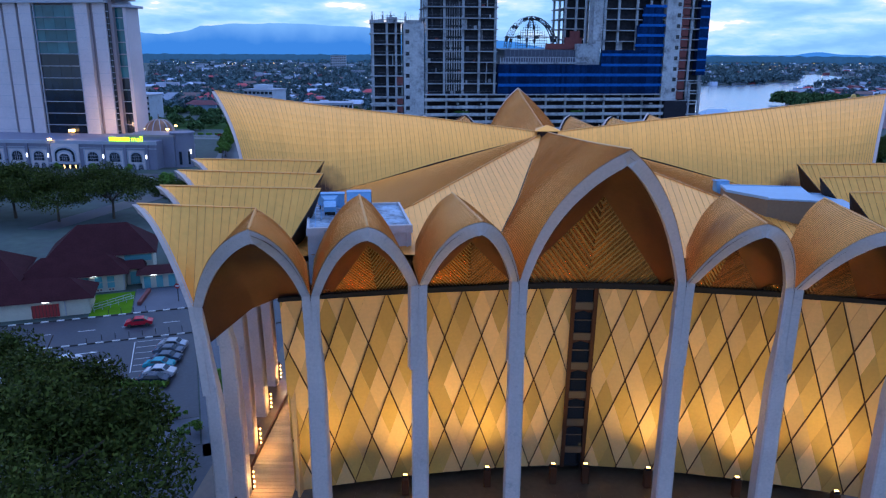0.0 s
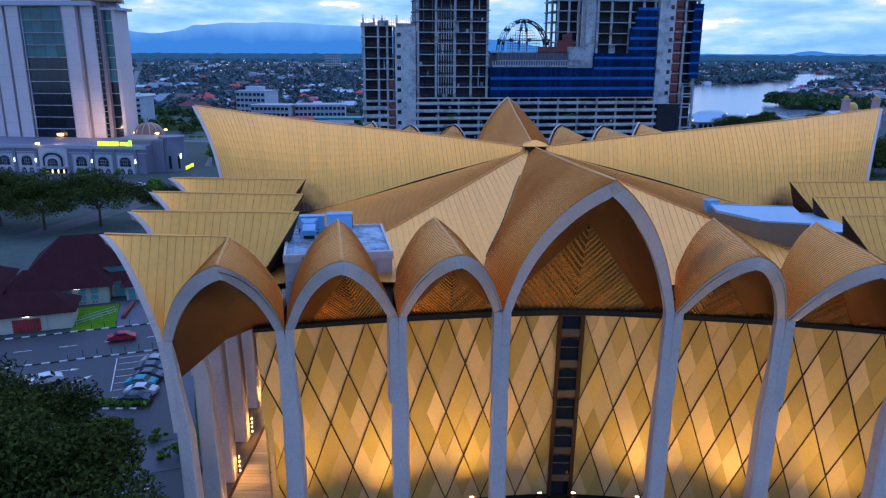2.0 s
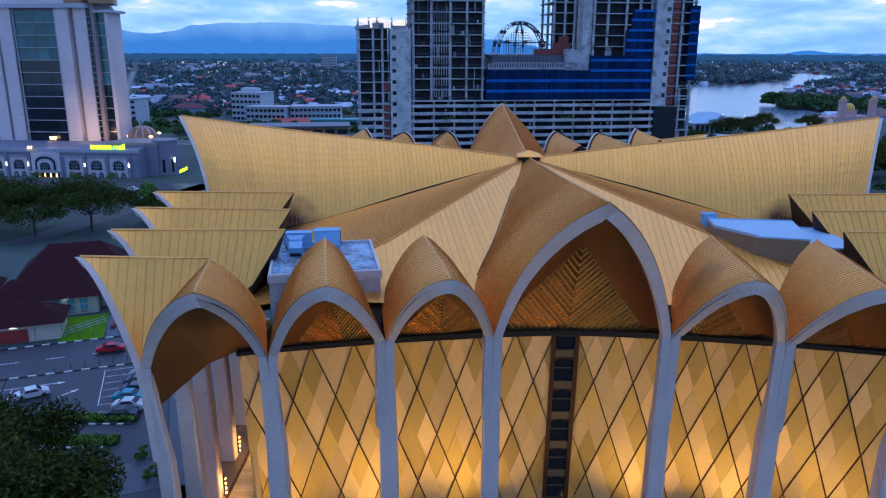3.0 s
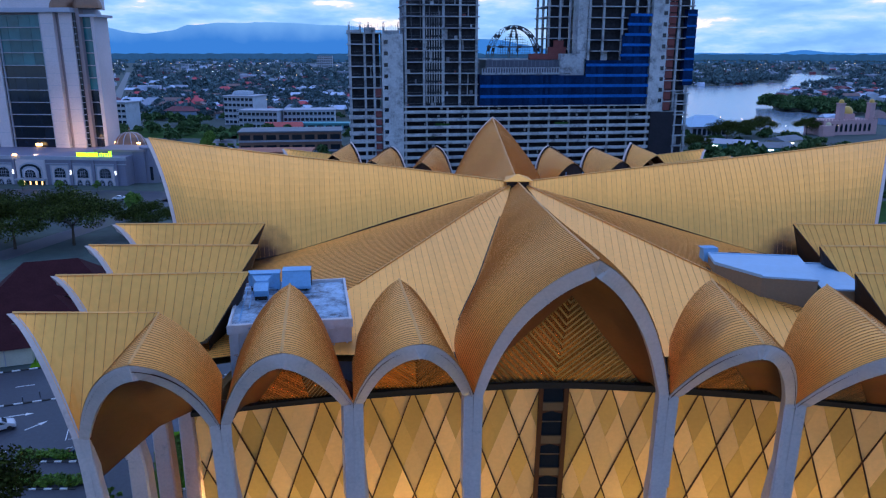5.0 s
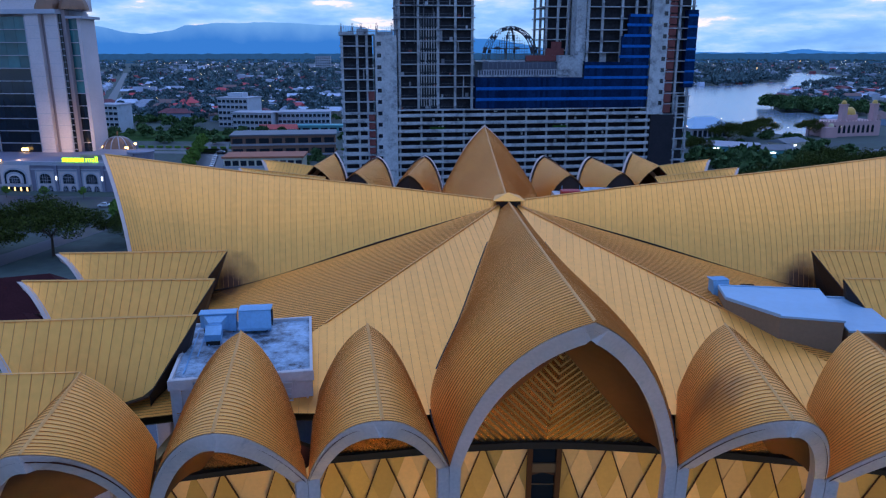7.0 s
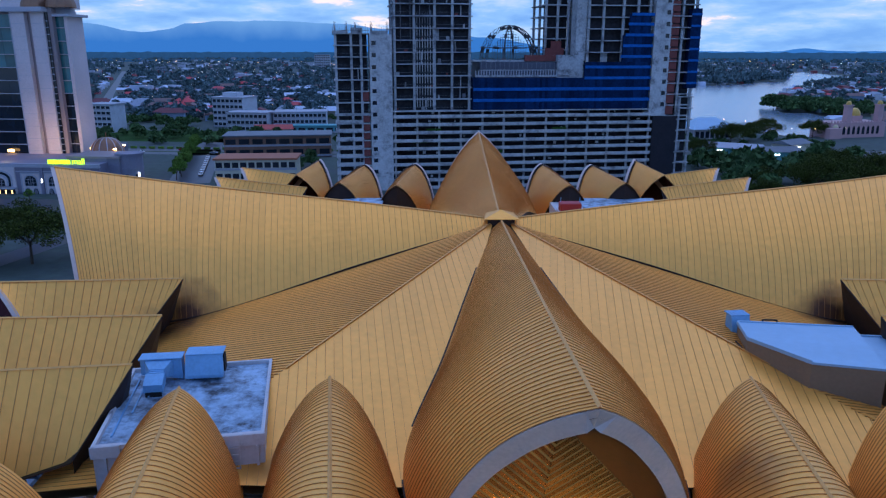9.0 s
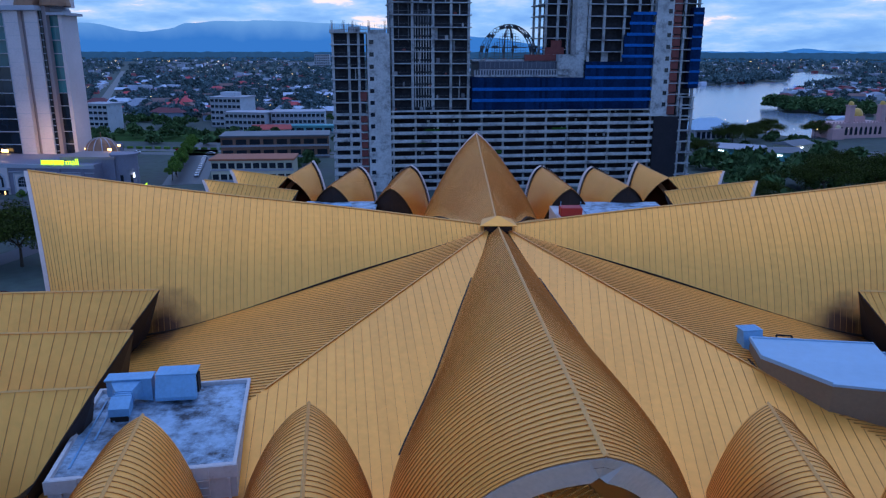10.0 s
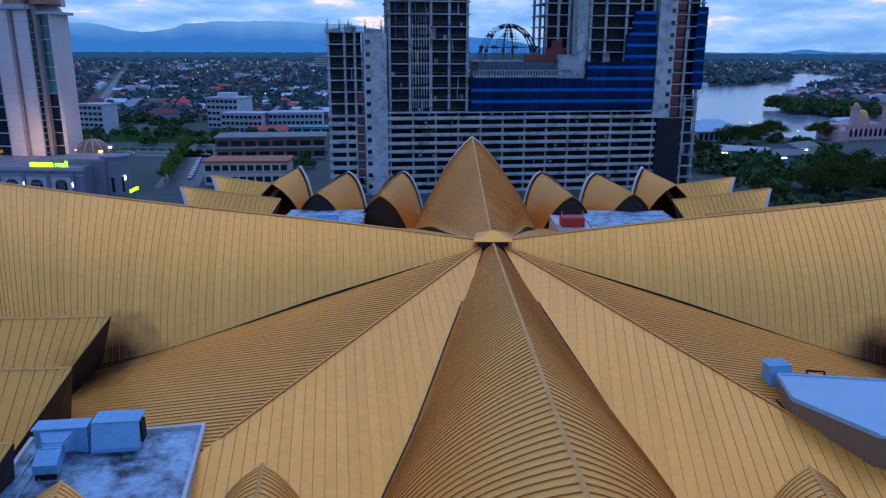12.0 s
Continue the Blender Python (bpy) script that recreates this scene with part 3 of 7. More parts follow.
def facade(sy):
    V, F = [], []
    cols = [(-FAC_W + FAC_W * 2 * i / 40) for i in range(41)]
    for x in cols:
        for z in (FAC_LO, FAC_HI):
            p = Vector((x, facade_y(x, z) + 0.12, z))
            q = p + Vector((0, 0.5, 0))
            V += [mirror(p, 1, sy), mirror(q, 1, sy)]
    for i in range(40):
        k = 4 * i
        F += [(k, k + 4, k + 6, k + 2), (k + 1, k + 3, k + 7, k + 5), (k + 2, k + 6, k + 7, k + 3), (k, k + 1, k + 5, k + 4)]
    F += [(0, 2, 3, 1), (160, 161, 163, 162)]
    wall = link_mesh("facade_wall", V, F, MULLION, museum, "curved wall of gold lozenge panels on dark mullions")
    if sy < 0:
        return
    rnd = random.Random(7)
    for sx in (-1, 1):
        for i in range(0, 17):
            for j in range(-1, 6):
                if (i + j) % 2 == 0:
                    continue
                cx, cz = LAT_X + HALF_W * i, LAT_Z + HALF_H * j
                for di in (0, 1):
                    for dj in (0, 1):
                        ox, oz = cx + (di - dj) * HALF_W / 2, cz + (di + dj - 1) * HALF_H / 2
                        k = 0.996
                        hw, hh = HALF_W / 2 * k, HALF_H / 2 * k
                        poly = [(ox - hw, oz), (ox, oz - hh), (ox + hw, oz), (ox, oz + hh)]
                        for args in ((0, 0.95, False), (0, FAC_W, True), (1, FAC_LO, False), (1, FAC_HI, True)):
                            if poly:
                                poly = clip(poly, *args)
                        if len(poly) < 3:
                            continue
                        tx, tz = rnd.uniform(-0.05, 0.05), rnd.uniform(-0.02, 0.02)
                        top = [Vector((sx * x, facade_y(x, z) - 0.06 + tx * (x - ox) + tz * (z - oz), z)) for x, z in poly]
                        n = len(top)
                        V = top + [v + Vector((0, 0.14, 0)) for v in top]
                        F = [tuple(range(n)), tuple(range(2 * n - 1, n - 1, -1))] + [(a, (a + 1) % n, n + (a + 1) % n, n + a) for a in range(n)]
                        link_mesh("facade_panel", V, F, PANEL if (di == 0) != (dj == 0 and rnd.random() < 0.25) else PANELDEEP, wall)
        # dark mullions on the great lozenges
        for i in range(-6, 34):
            for way in (1, -1):
                pts = []
                for k in range(25):
                    z = FAC_LO + (FAC_HI - FAC_LO) * k / 24
                    x = LAT_X + 2 * HALF_W * i + way * (z - LAT_Z) * HALF_W / HALF_H
                    if 0.95 < x < FAC_W:
                        pts.append(Vector((sx * x, facade_y(x, z) - 0.10, z)))
                if len(pts) > 1:
                    ribbon("mullion", pts, [Vector((1, 0, 0))] * len(pts), Vector((0, 1, 0)), 0.11, 0.10, MULLION, wall)
    # the dark window strip on the axis
    box_part("strip_glass", -1.0, 1.0, -26.9, -26.4, FAC_LO, FAC_HI, GLASSDARK, wall, "dark vertical glazing strip")
    for sx in (-1, 1):
        beam("strip_post", (sx * 0.95, facade_y(0, FAC_LO) - 0.1, FAC_LO), (sx * 0.95, facade_y(0, FAC_HI) - 0.1, FAC_HI), 0.34, 0.5, MULLION, wall)
    for k in range(7):
        z = FAC_LO + 1.9 + 2.95 * k
        y = facade_y(0, z)
        box_part("strip_bar", -0.9, 0.9, y - 0.22, y + 0.3, z - 0.36, z + 0.3, BRONZE, wall, "bronze spandrel")
        box_part("strip_pane", -0.88, 0.88, y - 0.12, y + 0.02, z + 0.32, min(z + 2.6, FAC_HI), GLASSDARK, wall)
        box_part("strip_rail", -0.88, 0.88, y - 0.18, y - 0.12, z + 1.45, z + 1.52, BRONZE, wall)


facade(1)
facade(-1)

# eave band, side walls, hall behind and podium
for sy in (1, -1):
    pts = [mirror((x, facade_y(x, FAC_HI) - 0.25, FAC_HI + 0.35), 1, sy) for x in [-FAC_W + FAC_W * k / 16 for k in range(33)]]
    # a solid black ribbon stands for the shade above the panels
    ribbon("eave_band", pts, [Vector((0, 0, -1))] * 33, Vector((0, 1, 0)), 0.55, 0.9, BLACK, museum, "black band standing for the shadow gap over the facade")
for sx in (1, -1):
    for k in range(12):
        y0, y1 = -32.6 + 69.2 * k / 12, -32.6 + 69.2 * (k + 1) / 12
        bow = lambda y: 25.2 - 1.8 * (1 - ((y - CY) / 34.6) ** 2)
        V = []
        for y in (y0 + 0.03, y1 - 0.03):
            for z in (FAC_LO, FAC_HI):
                V += [(sx * (bow(y) - 0.02 * (24.9 - z)), y, z), (sx * (bow(y) - 0.6), y, z)]
        link_mesh("side_cladding", V, [(0, 4, 6, 2), (1, 3, 7, 5), (0, 2, 3, 1), (4, 5, 7, 6), (2, 6, 7, 3), (0, 1, 5, 4)], PANEL, museum, "gold side cladding")
# solid black fill in place of the unlit hall inside
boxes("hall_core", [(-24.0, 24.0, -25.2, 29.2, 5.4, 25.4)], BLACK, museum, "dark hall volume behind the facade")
# dark sheet put in for the shade between terrace and facade foot
boxes("base_gap_shade", [(-24.2, 24.2, -25.6, 29.6, 5.4, 6.1)], GLASSDARK, museum, "dark glossy sheet standing for the shadow gap under the facade")
podium = thing("museum_podium", "low brown paved terrace under the museum", "terrace", kind="structure")
boxes("terrace_slab", [(-34.5, 34.5, -41.5, 45.5, 0.05, 5.4)], TILEFLOOR, podium)
for sx in (1, -1):
    for k in range(120):
        y = -32 + k * 0.575
        boxes("deck_board", [(25.6, 30.4, y, y + 0.53, 5.4, 5.5)] if sx > 0 else [(-30.4, -25.6, y, y + 0.53, 5.4, 5.5)], DECK, podium)
    boxes("deck_kerb", [(min(sx * 30.4, sx * 30.6), max(sx * 30.4, sx * 30.6), -33, 37, 5.4, 5.7)], MULLION, podium)
for k in range(24):
    for j in range(3):
        x, y = -24 + 2.0 * k, -38.2 + 2.6 * j
        boxes("paving_slab", [(x + 0.03, x + 1.97, y + 0.03, y + 2.57, 5.4, 5.45)], TILEFLOOR, podium)


# ribbed copper ceilings between arch and facade
def tympanum(xa, xb, tip, sy):
    xc = (xa + xb) / 2
    base = [Vector((x, facade_y(x, FAC_HI) - 0.05, FAC_HI + 0.2)) for x in (xa, xc, xb)]
    base[1].y -= 0.3
    back = None
    for side in (0, 2):
        bc, bl, T = base[1], base[side], Vector(tip)
        tri = [mirror(p, 1, sy) for p in (bc, bl, T)]
        lo = link_mesh("arch_ceiling", tri + [p + Vector((0, 0.25 * sy, 0.1)) for p in tri], [(0, 1, 2), (5, 4, 3), (0, 3, 4, 1), (1, 4, 5, 2), (2, 5, 3, 0)], UNDERLAY, museum, "ribbed copper ceiling under the arch")
        n = 26
        nn = (bl - bc).cross(T - bc).normalized()
        if nn.y > 0:
            nn = -nn
        V, F = [], []
        for i in range(n):
            quad = []
            for v in ((i + 0.15) / n, (i + 0.85) / n):
                e = bl.lerp(T, v)
                f = bc.lerp(T, 2 * v - 1) if v > 0.5 else bc.lerp(bl, 1 - 2 * v)
                quad.append((e, f))
            (e0, f0), (e1, f1) = quad
            k = len(V)
            h = nn * 0.12
            V += [mirror(p, 1, sy) for p in (e0, f0, (f0 + f1) / 2 + h, (e0 + e1) / 2 + h, e1, f1)]
            F += [(k, k + 1, k + 2, k + 3), (k + 3, k + 2, k + 5, k + 4)]
        link_mesh("ceiling_ribs", V, F, STRIP, lo)


def soffit(col_a, col_b, apex, bow, inner, sy):
    """The smooth lining between an arch and the ceiling or wall behind it."""
    a, b, t = Vector(col_a), Vector(col_b), Vector(apex)
    n = 12
    rim = [arc(a, t, k / n, bow) for k in range(n + 1)] + [arc(b, t, 1 - k / n, bow) for k in range(1, n + 1)]
    rim = [p + ((a + b) / 2 - p - Vector((0, 0, 1))).normalized() * 0.55 for p in rim]
    pts = [Vector(p) for p in inner]
    V = []
    for k, p in enumerate(rim):
        x = k / (2 * n) * (len(pts) - 1)
        i = min(int(x), len(pts) - 2)
        q = pts[i].lerp(pts[i + 1], x - i)
        for j in range(5):
            w = j / 4
            V.append(mirror(p.lerp(q, w) + Vector((0, 0, 0.5 * w * (1 - w) * 4)), 1, sy))
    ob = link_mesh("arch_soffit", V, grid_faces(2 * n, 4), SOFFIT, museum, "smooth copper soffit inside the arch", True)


for sy in (1, -1):
    top = FAC_HI + 0.2
    tympanum(-6.3, 6.3, (0.0, -34.2, 33.5), sy)
    fy = facade_y(6.3, FAC_HI) - 0.05
    soffit(COL_D, (6.3, -35.6, 27.2), APEX_D, BOW_GREAT, ((-6.3, fy, top), (0.0, -34.2, 33.5), (6.3, fy, top)), sy)
    for sx in (1, -1):
        for xa, xb, tip, ca_, cb_, ap in ((6.3, 13.9, (10.0, -34.6, 30.0), COL_D, COL_C, APEX_C), (13.9, 21.2, (17.8, -35.6, 29.9), COL_C, COL_B, APEX_B)):
            tympanum(sx * xa, sx * xb, (sx * tip[0], tip[1], tip[2]), sy)
            ya, yb = facade_y(xa, FAC_HI) - 0.05, facade_y(xb, FAC_HI) - 0.05
            soffit(*[(-sx * c[0], c[1], c[2]) for c in (ca_, cb_, ap)], BOW_SMALL, ((sx * xa, ya, top), (sx * tip[0], tip[1], tip[2]), (sx * xb, yb, top)), sy)
        corner = (sx * 25.2, facade_y(25.2, FAC_HI) - 0.05, top)
        soffit(*[(-sx * c[0], c[1], c[2]) for c in (COL_B, COL_A, APEX_A)], BOW_CORNER,
               ((sx * 21.2, facade_y(21.2, FAC_HI) - 0.05, top), corner, (sx * 27.0, -35.0, 24.6), (sx * 29.7, -38.8, 22.8)), sy)

# uplights on plinths before the facade
for x, lean, share in ((-22.6, -1.6, 1.0), (-15.5, -2.0, 1.0), (-8.1, -2.4, 1.0), (-2.0, 0.0, 0.12), (1.0, 0.0, 0.12), (6.6, 0.6, 1.0), (14.2, 0.8, 1.0), (22.0, 1.6, 1.0)):
    y = facade_y(x, FAC_LO) - 1.7
    up = thing("facade_uplight", "dark plinth floodlight shining up the facade", "floodlight", (x, y, 5.45), group="uplights before the facade")
    box_part("plinth", -0.32, 0.32, -0.32, 0.32, 0, 1.7, MULLION, up, "", 0.04)
    box_part("lamp_head", -0.25, 0.25, -0.2, 0.2, 1.72, 1.95, BLACK, up, "", 0.03)
    box_part("lens", -0.17, 0.17, -0.12, 0.12, 1.952, 1.97, LAMPGLOW, up, "glowing warm lens")
    for watts, cone, high in ((80, 128, 13.0), (170, 46, 10.0)):
        sp = new("uplight", bpy.data.lights.new("uplight", "SPOT"))
        sp.data.energy, sp.data.spot_size, sp.data.spot_blend, sp.data.color = watts * share, radians(cone), 1.0, (1.0, 0.77, 0.2)
        sp.data.shadow_soft_size = 0.25
        sp.matrix_world = look((x, y, 7.6), (x + lean, y + (1.4 if cone > 100 else 2.6), 7.6 + high))
# floodlights added at the feet of the front columns, out of view, to even the facade light
for c in (COL_D, COL_C, COL_B):
    for sx in (-1, 1):
        x, y = sx * abs(c[0]), c[1] + 2.2
        fd = thing("column_floodlight", "unseen floodlight added at the foot of a concrete column", "floodlight", (x, y, 5.4), group="floodlights at the columns")
        box_part("stand", -0.2, 0.2, -0.15, 0.15, 0.0, 0.3, MULLION, fd)
        box_part("lamp_head", -0.3, 0.3, -0.2, 0.2, 0.3, 0.55, BLACK, fd, "", 0.03)
        box_part("lens", -0.22, 0.22, -0.14, 0.14, 0.552, 0.57, LAMPGLOW, fd, "glowing warm lens")
        sp = new("column_flood", bpy.data.lights.new("column_flood", "SPOT"))
        sp.data.energy, sp.data.spot_size, sp.data.spot_blend, sp.data.color, sp.data.shadow_soft_size = 2300, radians(116), 1.0, (1.0, 0.75, 0.22), 0.5
        sp.matrix_world = look((x, y + 0.3, 6.2), (x, y + 3.6, 25.0))
        # second lamp added to warm the undersides of the arches
        sp = new("arch_flood", bpy.data.lights.new("arch_flood", "SPOT"))
        sp.data.energy, sp.data.spot_size, sp.data.spot_blend, sp.data.color, sp.data.shadow_soft_size = 6000, radians(66), 0.9, (1.0, 0.60, 0.18), 0.3
        sp.matrix_world = look((x, y - 0.2, 6.2), (x * 0.9, y - 6.0, 36.0))
# bulbs on the side colonnade
for sx in (-1, 1):
    for c in (COL_S1, COL_S2, COL_S3, COL_S4):
        lamp = thing("column_light", "cluster of warm bulbs on a column", "wall lamp", (sx * (abs(c[0]) - 2.25), c[1], 6.0), group="column lights")
        box_part("bracket", -0.08, 0.08, -0.08, 0.08, 0.0, 2.2, MULLION, lamp)
        for z in (0.3, 0.8, 1.3, 1.8):
            bm = bmesh.new()
            bmesh.ops.create_icosphere(bm, subdivisions=1, radius=0.11)
            bmesh.ops.translate(bm, verts=bm.verts, vec=(-sx * 0.14, 0, z))
            part("bulb", bm, LAMPGLOW, lamp, "glowing bulb")
        pl = new("colonnade_glow", bpy.data.lights.new("colonnade_glow", "POINT"))
        pl.data.energy, pl.data.color, pl.data.shadow_soft_size = 200, (1.0, 0.62, 0.25), 0.3
        pl.location = (sx * (abs(c[0]) - 2.9), c[1], 7.2)


# ---- plant rooms on the roof
def plant_left():
    ob = thing("plant_room", "white rendered rooftop plant room with stained flat roof", "plant room", (-20.0, -24.95, 0), radians(10.3))
    w, d = 4.3, 4.85
    boxes("body", [(-w, w, -d, d, 24.5, 29.55)], PLANTWALL, ob)
    boxes("roof_slab", [(-w - 0.02, w + 0.02, -d - 0.02, d + 0.02, 29.55, 29.74)], WHITEROOF, ob, "stained blue-white roof slab")
    for r in ((-w - 0.05, -w * 0.66, -d - 0.05, -d + 0.2), (-w * 0.66, w * 0.42, -d - 0.05, -d + 0.12), (w * 0.42, w + 0.05, -d - 0.05, -d + 0.2), (-w - 0.05, w + 0.05, d - 0.16, d + 0.05),
              (-w - 0.05, -w + 0.14, -d + 0.2, d - 0.16), (w - 0.14, w + 0.05, -d + 0.2, d - 0.16)):
        boxes("parapet", [(*r, 29.74, 29.98)], PLANTWALL, ob)
    for x0, x1 in ((-w - 0.1, -w * 0.68), (w * 0.42, w + 0.1)):
        boxes("fascia", [(x0, x1, -d - 0.12, -d - 0.05, 29.3, 29.96)], PLANTWALL, ob)
    for k, y in enumerate((-3.6, -1.0, 0.9)):
        boxes("roof_pipe", [(-3.7 + 0.5 * k, -3.66 + 0.5 * k + 0.05, y, 3.6, 29.76, 29.82)], DUCT, ob)
    for x in (-3.7, 3.95):
        boxes("downpipe", [(x - 0.07, x + 0.07, -d - 0.16, -d, 25, 29.3)], PLANTWALL, ob)
    for k in range(11):
        boxes("ladder_rung", [(2.4, 3.0, -d - 0.30, -d - 0.25, 25.3 + 0.4 * k, 25.35 + 0.4 * k)], PLANTWALL, ob)
    for x in (2.37, 3.03):
        boxes("ladder_rail", [(x - 0.03, x + 0.03, -d - 0.31, -d - 0.25, 25.2, 30.1)], PLANTWALL, ob)


plant_left()


def duct_unit(name, x, y, z, w, d, h, label):
    ob = thing(name, label, "ventilation unit", (x, y, z), 0.12)
    box_part("casing", -w / 2, w / 2, -d / 2, d / 2, 0.15, h, DUCT, ob, "", 0.06)
    bm = bmesh.new()
    vs = [bm.verts.new(p) for p in ((-w / 2 - 0.08, -d / 2 - 0.5, 0.45), (w / 2 + 0.08, -d / 2 - 0.5, 0.45), (w / 2 + 0.08, -d / 2 - 0.02, h), (-w / 2 - 0.08, -d / 2 - 0.02, h),
                                    (-w / 2 - 0.08, -d / 2 - 0.5, 0.25), (w / 2 + 0.08, -d / 2 - 0.5, 0.25), (w / 2 + 0.08, -d / 2 - 0.02, 0.25), (-w / 2 - 0.08, -d / 2 - 0.02, 0.25))]
    for f in ((0, 1, 2, 3), (4, 5, 1, 0), (5, 6, 2, 1), (7, 4, 0, 3), (6, 5, 4, 7), (3, 2, 6, 7)):
        bm.faces.new([vs[i] for i in f])
    part("hood", bm, DUCT, ob, "sloping steel hood")
    box_part("lid", -w / 2 - 0.1, w / 2 + 0.1, -d / 2 - 0.05, d / 2 + 0.1, h, h + 0.07, DUCT, ob)
    for k in range(5):
        box_part("louvre", -w * 0.36, w * 0.36, d / 2, d / 2 + 0.05, 0.3 + 0.16 * k, 0.40 + 0.16 * k, BLACK, ob)
        box_part("casing_rib", -w / 2 + w * (k + 0.5) / 5 - 0.02, -w / 2 + w * (k + 0.5) / 5 + 0.02, -d / 2 - 0.06, d / 2 + 0.08, h + 0.07, h + 0.09, DUCT, ob)
    box_part("side_flange", w / 2, w / 2 + 0.12, -d * 0.3, d * 0.3, 0.35, h - 0.2, BLACK, ob)
    for sx in (-1, 1):
        box_part("foot", sx * w * 0.36 - 0.08, sx * w * 0.36 + 0.08, -d / 2, d / 2, 0, 0.15, BLACK, ob)


duct_unit("air_handling_unit", -20.25, -21.35, 29.74, 2.1, 1.1, 1.6, "square blue-grey air unit on the stained roof")
# a long air unit whose tapering end opens into a duct that turns down to the roof
lu = thing("air_handling_unit", "blue-grey air unit with tapering side and bent duct", "ventilation unit", (-22.75, -22.3, 29.74), 0.14)
V = [(-1.2, -0.1, 0.55), (1.25, -0.1, 0.15), (1.25, 0.7, 0.15), (-1.2, 0.7, 0.55), (-1.2, -0.1, 1.55), (1.25, -0.1, 1.5), (1.25, 0.7, 1.5), (-1.2, 0.7, 1.55)]
link_mesh("casing", V, [(0, 3, 2, 1), (4, 5, 6, 7), (0, 1, 5, 4), (1, 2, 6, 5), (2, 3, 7, 6), (3, 0, 4, 7)], DUCT, lu)
box_part("lid", -1.28, 1.32, -0.2, 0.8, 1.5, 1.6, DUCT, lu, "flat steel lid", 0.02)
V = [(-0.75, -0.75, 0.6), (0.45, -0.75, 0.6), (0.75, -0.1, 0.4), (-0.95, -0.1, 0.4), (-0.55, -0.75, 1.15), (0.35, -0.75, 1.15), (0.75, -0.1, 1.5), (-0.95, -0.1, 1.5)]
link_mesh("taper", V, [(0, 3, 2, 1), (4, 5, 6, 7), (0, 1, 5, 4), (1, 2, 6, 5), (3, 0, 4, 7)], DUCT, lu, "tapering steel hood")
box_part("neck", -0.5, 0.4, -1.35, -0.75, 0.55, 1.12, DUCT, lu, "", 0.05)
V = [(-0.6, -2.15, 0.25), (0.5, -2.15, 0.25), (0.5, -1.35, 0.45), (-0.6, -1.35, 0.45), (-0.6, -2.15, 0.75), (0.5, -2.15, 0.75), (0.5, -1.35, 1.15), (-0.6, -1.35, 1.15)]
link_mesh("duct_mouth", V, [(0, 3, 2, 1), (4, 5, 6, 7), (0, 1, 5, 4), (1, 2, 6, 5), (3, 0, 4, 7)], DUCT, lu, "down-turned duct end")
# black plate standing for the shade in the duct mouth
box_part("mouth_shade", -0.52, 0.42, -2.17, -2.13, 0.0, 0.3, BLACK, lu)
for x, y in ((-1.0, 0.3), (1.0, 0.3), (-0.3, -1.9), (0.3, -1.9)):
    box_part("foot", x - 0.06, x + 0.06, y - 0.06, y + 0.06, 0, 0.6 if y > 0 else 0.35, BLACK, lu)
for k in range(2):
    box_part("band", -0.56 - 0.02 * k, 0.46 + 0.02 * k, -1.0 - 0.3 * k, -0.94 - 0.3 * k, 0.5, 1.16, DUCT, lu)


def prism(name, outline, z0, z1, material, parent, label=""):
    n = len(outline)
    V = [(x, y, z0) for x, y in outline] + [(x, y, z1) for x, y in outline]
    F = [tuple(range(n))[::-1], tuple(range(n, 2 * n))] + [(i, (i + 1) % n, n + (i + 1) % n, n + i) for i in range(n)]
    return link_mesh(name, V, F, material, parent, label)


PAINTROOF = mat("pale_blue_painted_roof", (0.30, 0.47, 0.62), 0.5, 0.0, 0.08, 0.3, 2.0, 0.03)
rb = thing("plant_room", "beige plant room with smooth pale blue roof", "plant room")
main = [(14.9, -18.9), (17.3, -22.7), (21.3, -23.7), (22.9, -16.9), (15.4, -15.9)]
prism("body", main, 24.5, 31.1, BEIGEWALL, rb)
prism("roof_slab", [(18.8 + (x - 18.8) * 1.02, -19.6 + (y + 19.6) * 1.02) for x, y in main], 31.1, 31.26, PAINTROOF, rb, "smooth pale blue roof")
for (x0, y0), (x1, y1) in zip(main[3:] + main[:1], main[4:] + main[:2]):
    beam("roof_rim", (x0, y0, 31.3), (x1, y1, 31.3), 0.12, 0.1, PAINTROOF, rb)
low = [(21.6, -23.9), (25.0, -24.2), (26.0, -17.2), (23.0, -17.0)]
prism("annex_body", low, 24.5, 30.45, BEIGEWALL, rb)
prism("annex_roof", [(23.8 + (x - 23.8) * 1.02, -20.5 + (y + 20.5) * 1.02) for x, y in low], 30.45, 30.6, PAINTROOF, rb)
beam("annex_rim", (22.9, -16.9, 30.66), (26.0, -17.2, 30.66), 0.12, 0.12, PAINTROOF, rb)
box_part("wall_duct", 21.9, 22.3, -24.15, -23.9, 30.0, 30.5, BLACK, rb)
beam("wall_louvre", (14.7, -18.6, 30.2), (14.75, -17.4, 30.2), 0.1, 0.5, BLACK, rb, "dark louvre in the end wall")
beam("base_flashing", (15.2, -20.6, 29.75), (20.6, -26.2, 28.75), 0.3, 0.1, GOLD, rb, "gold flashing along the wall foot")
duct_unit("air_handling_unit", 15.7, -14.9, 29.6, 1.2, 0.9, 1.9, "pale blue air unit beside the plant room")
pr = thing("pipe_run", "thin grey pipes and valves along the roof", "pipes", (0, 0, 0))
for k in range(4):
    beam("pipe", (16.4 + 1.1 * k, -15.2, 30.9 - 0.1 * k), (17.6 + 1.1 * k, -15.4, 30.75 - 0.1 * k), 0.34, 0.3, DUCT, pr)
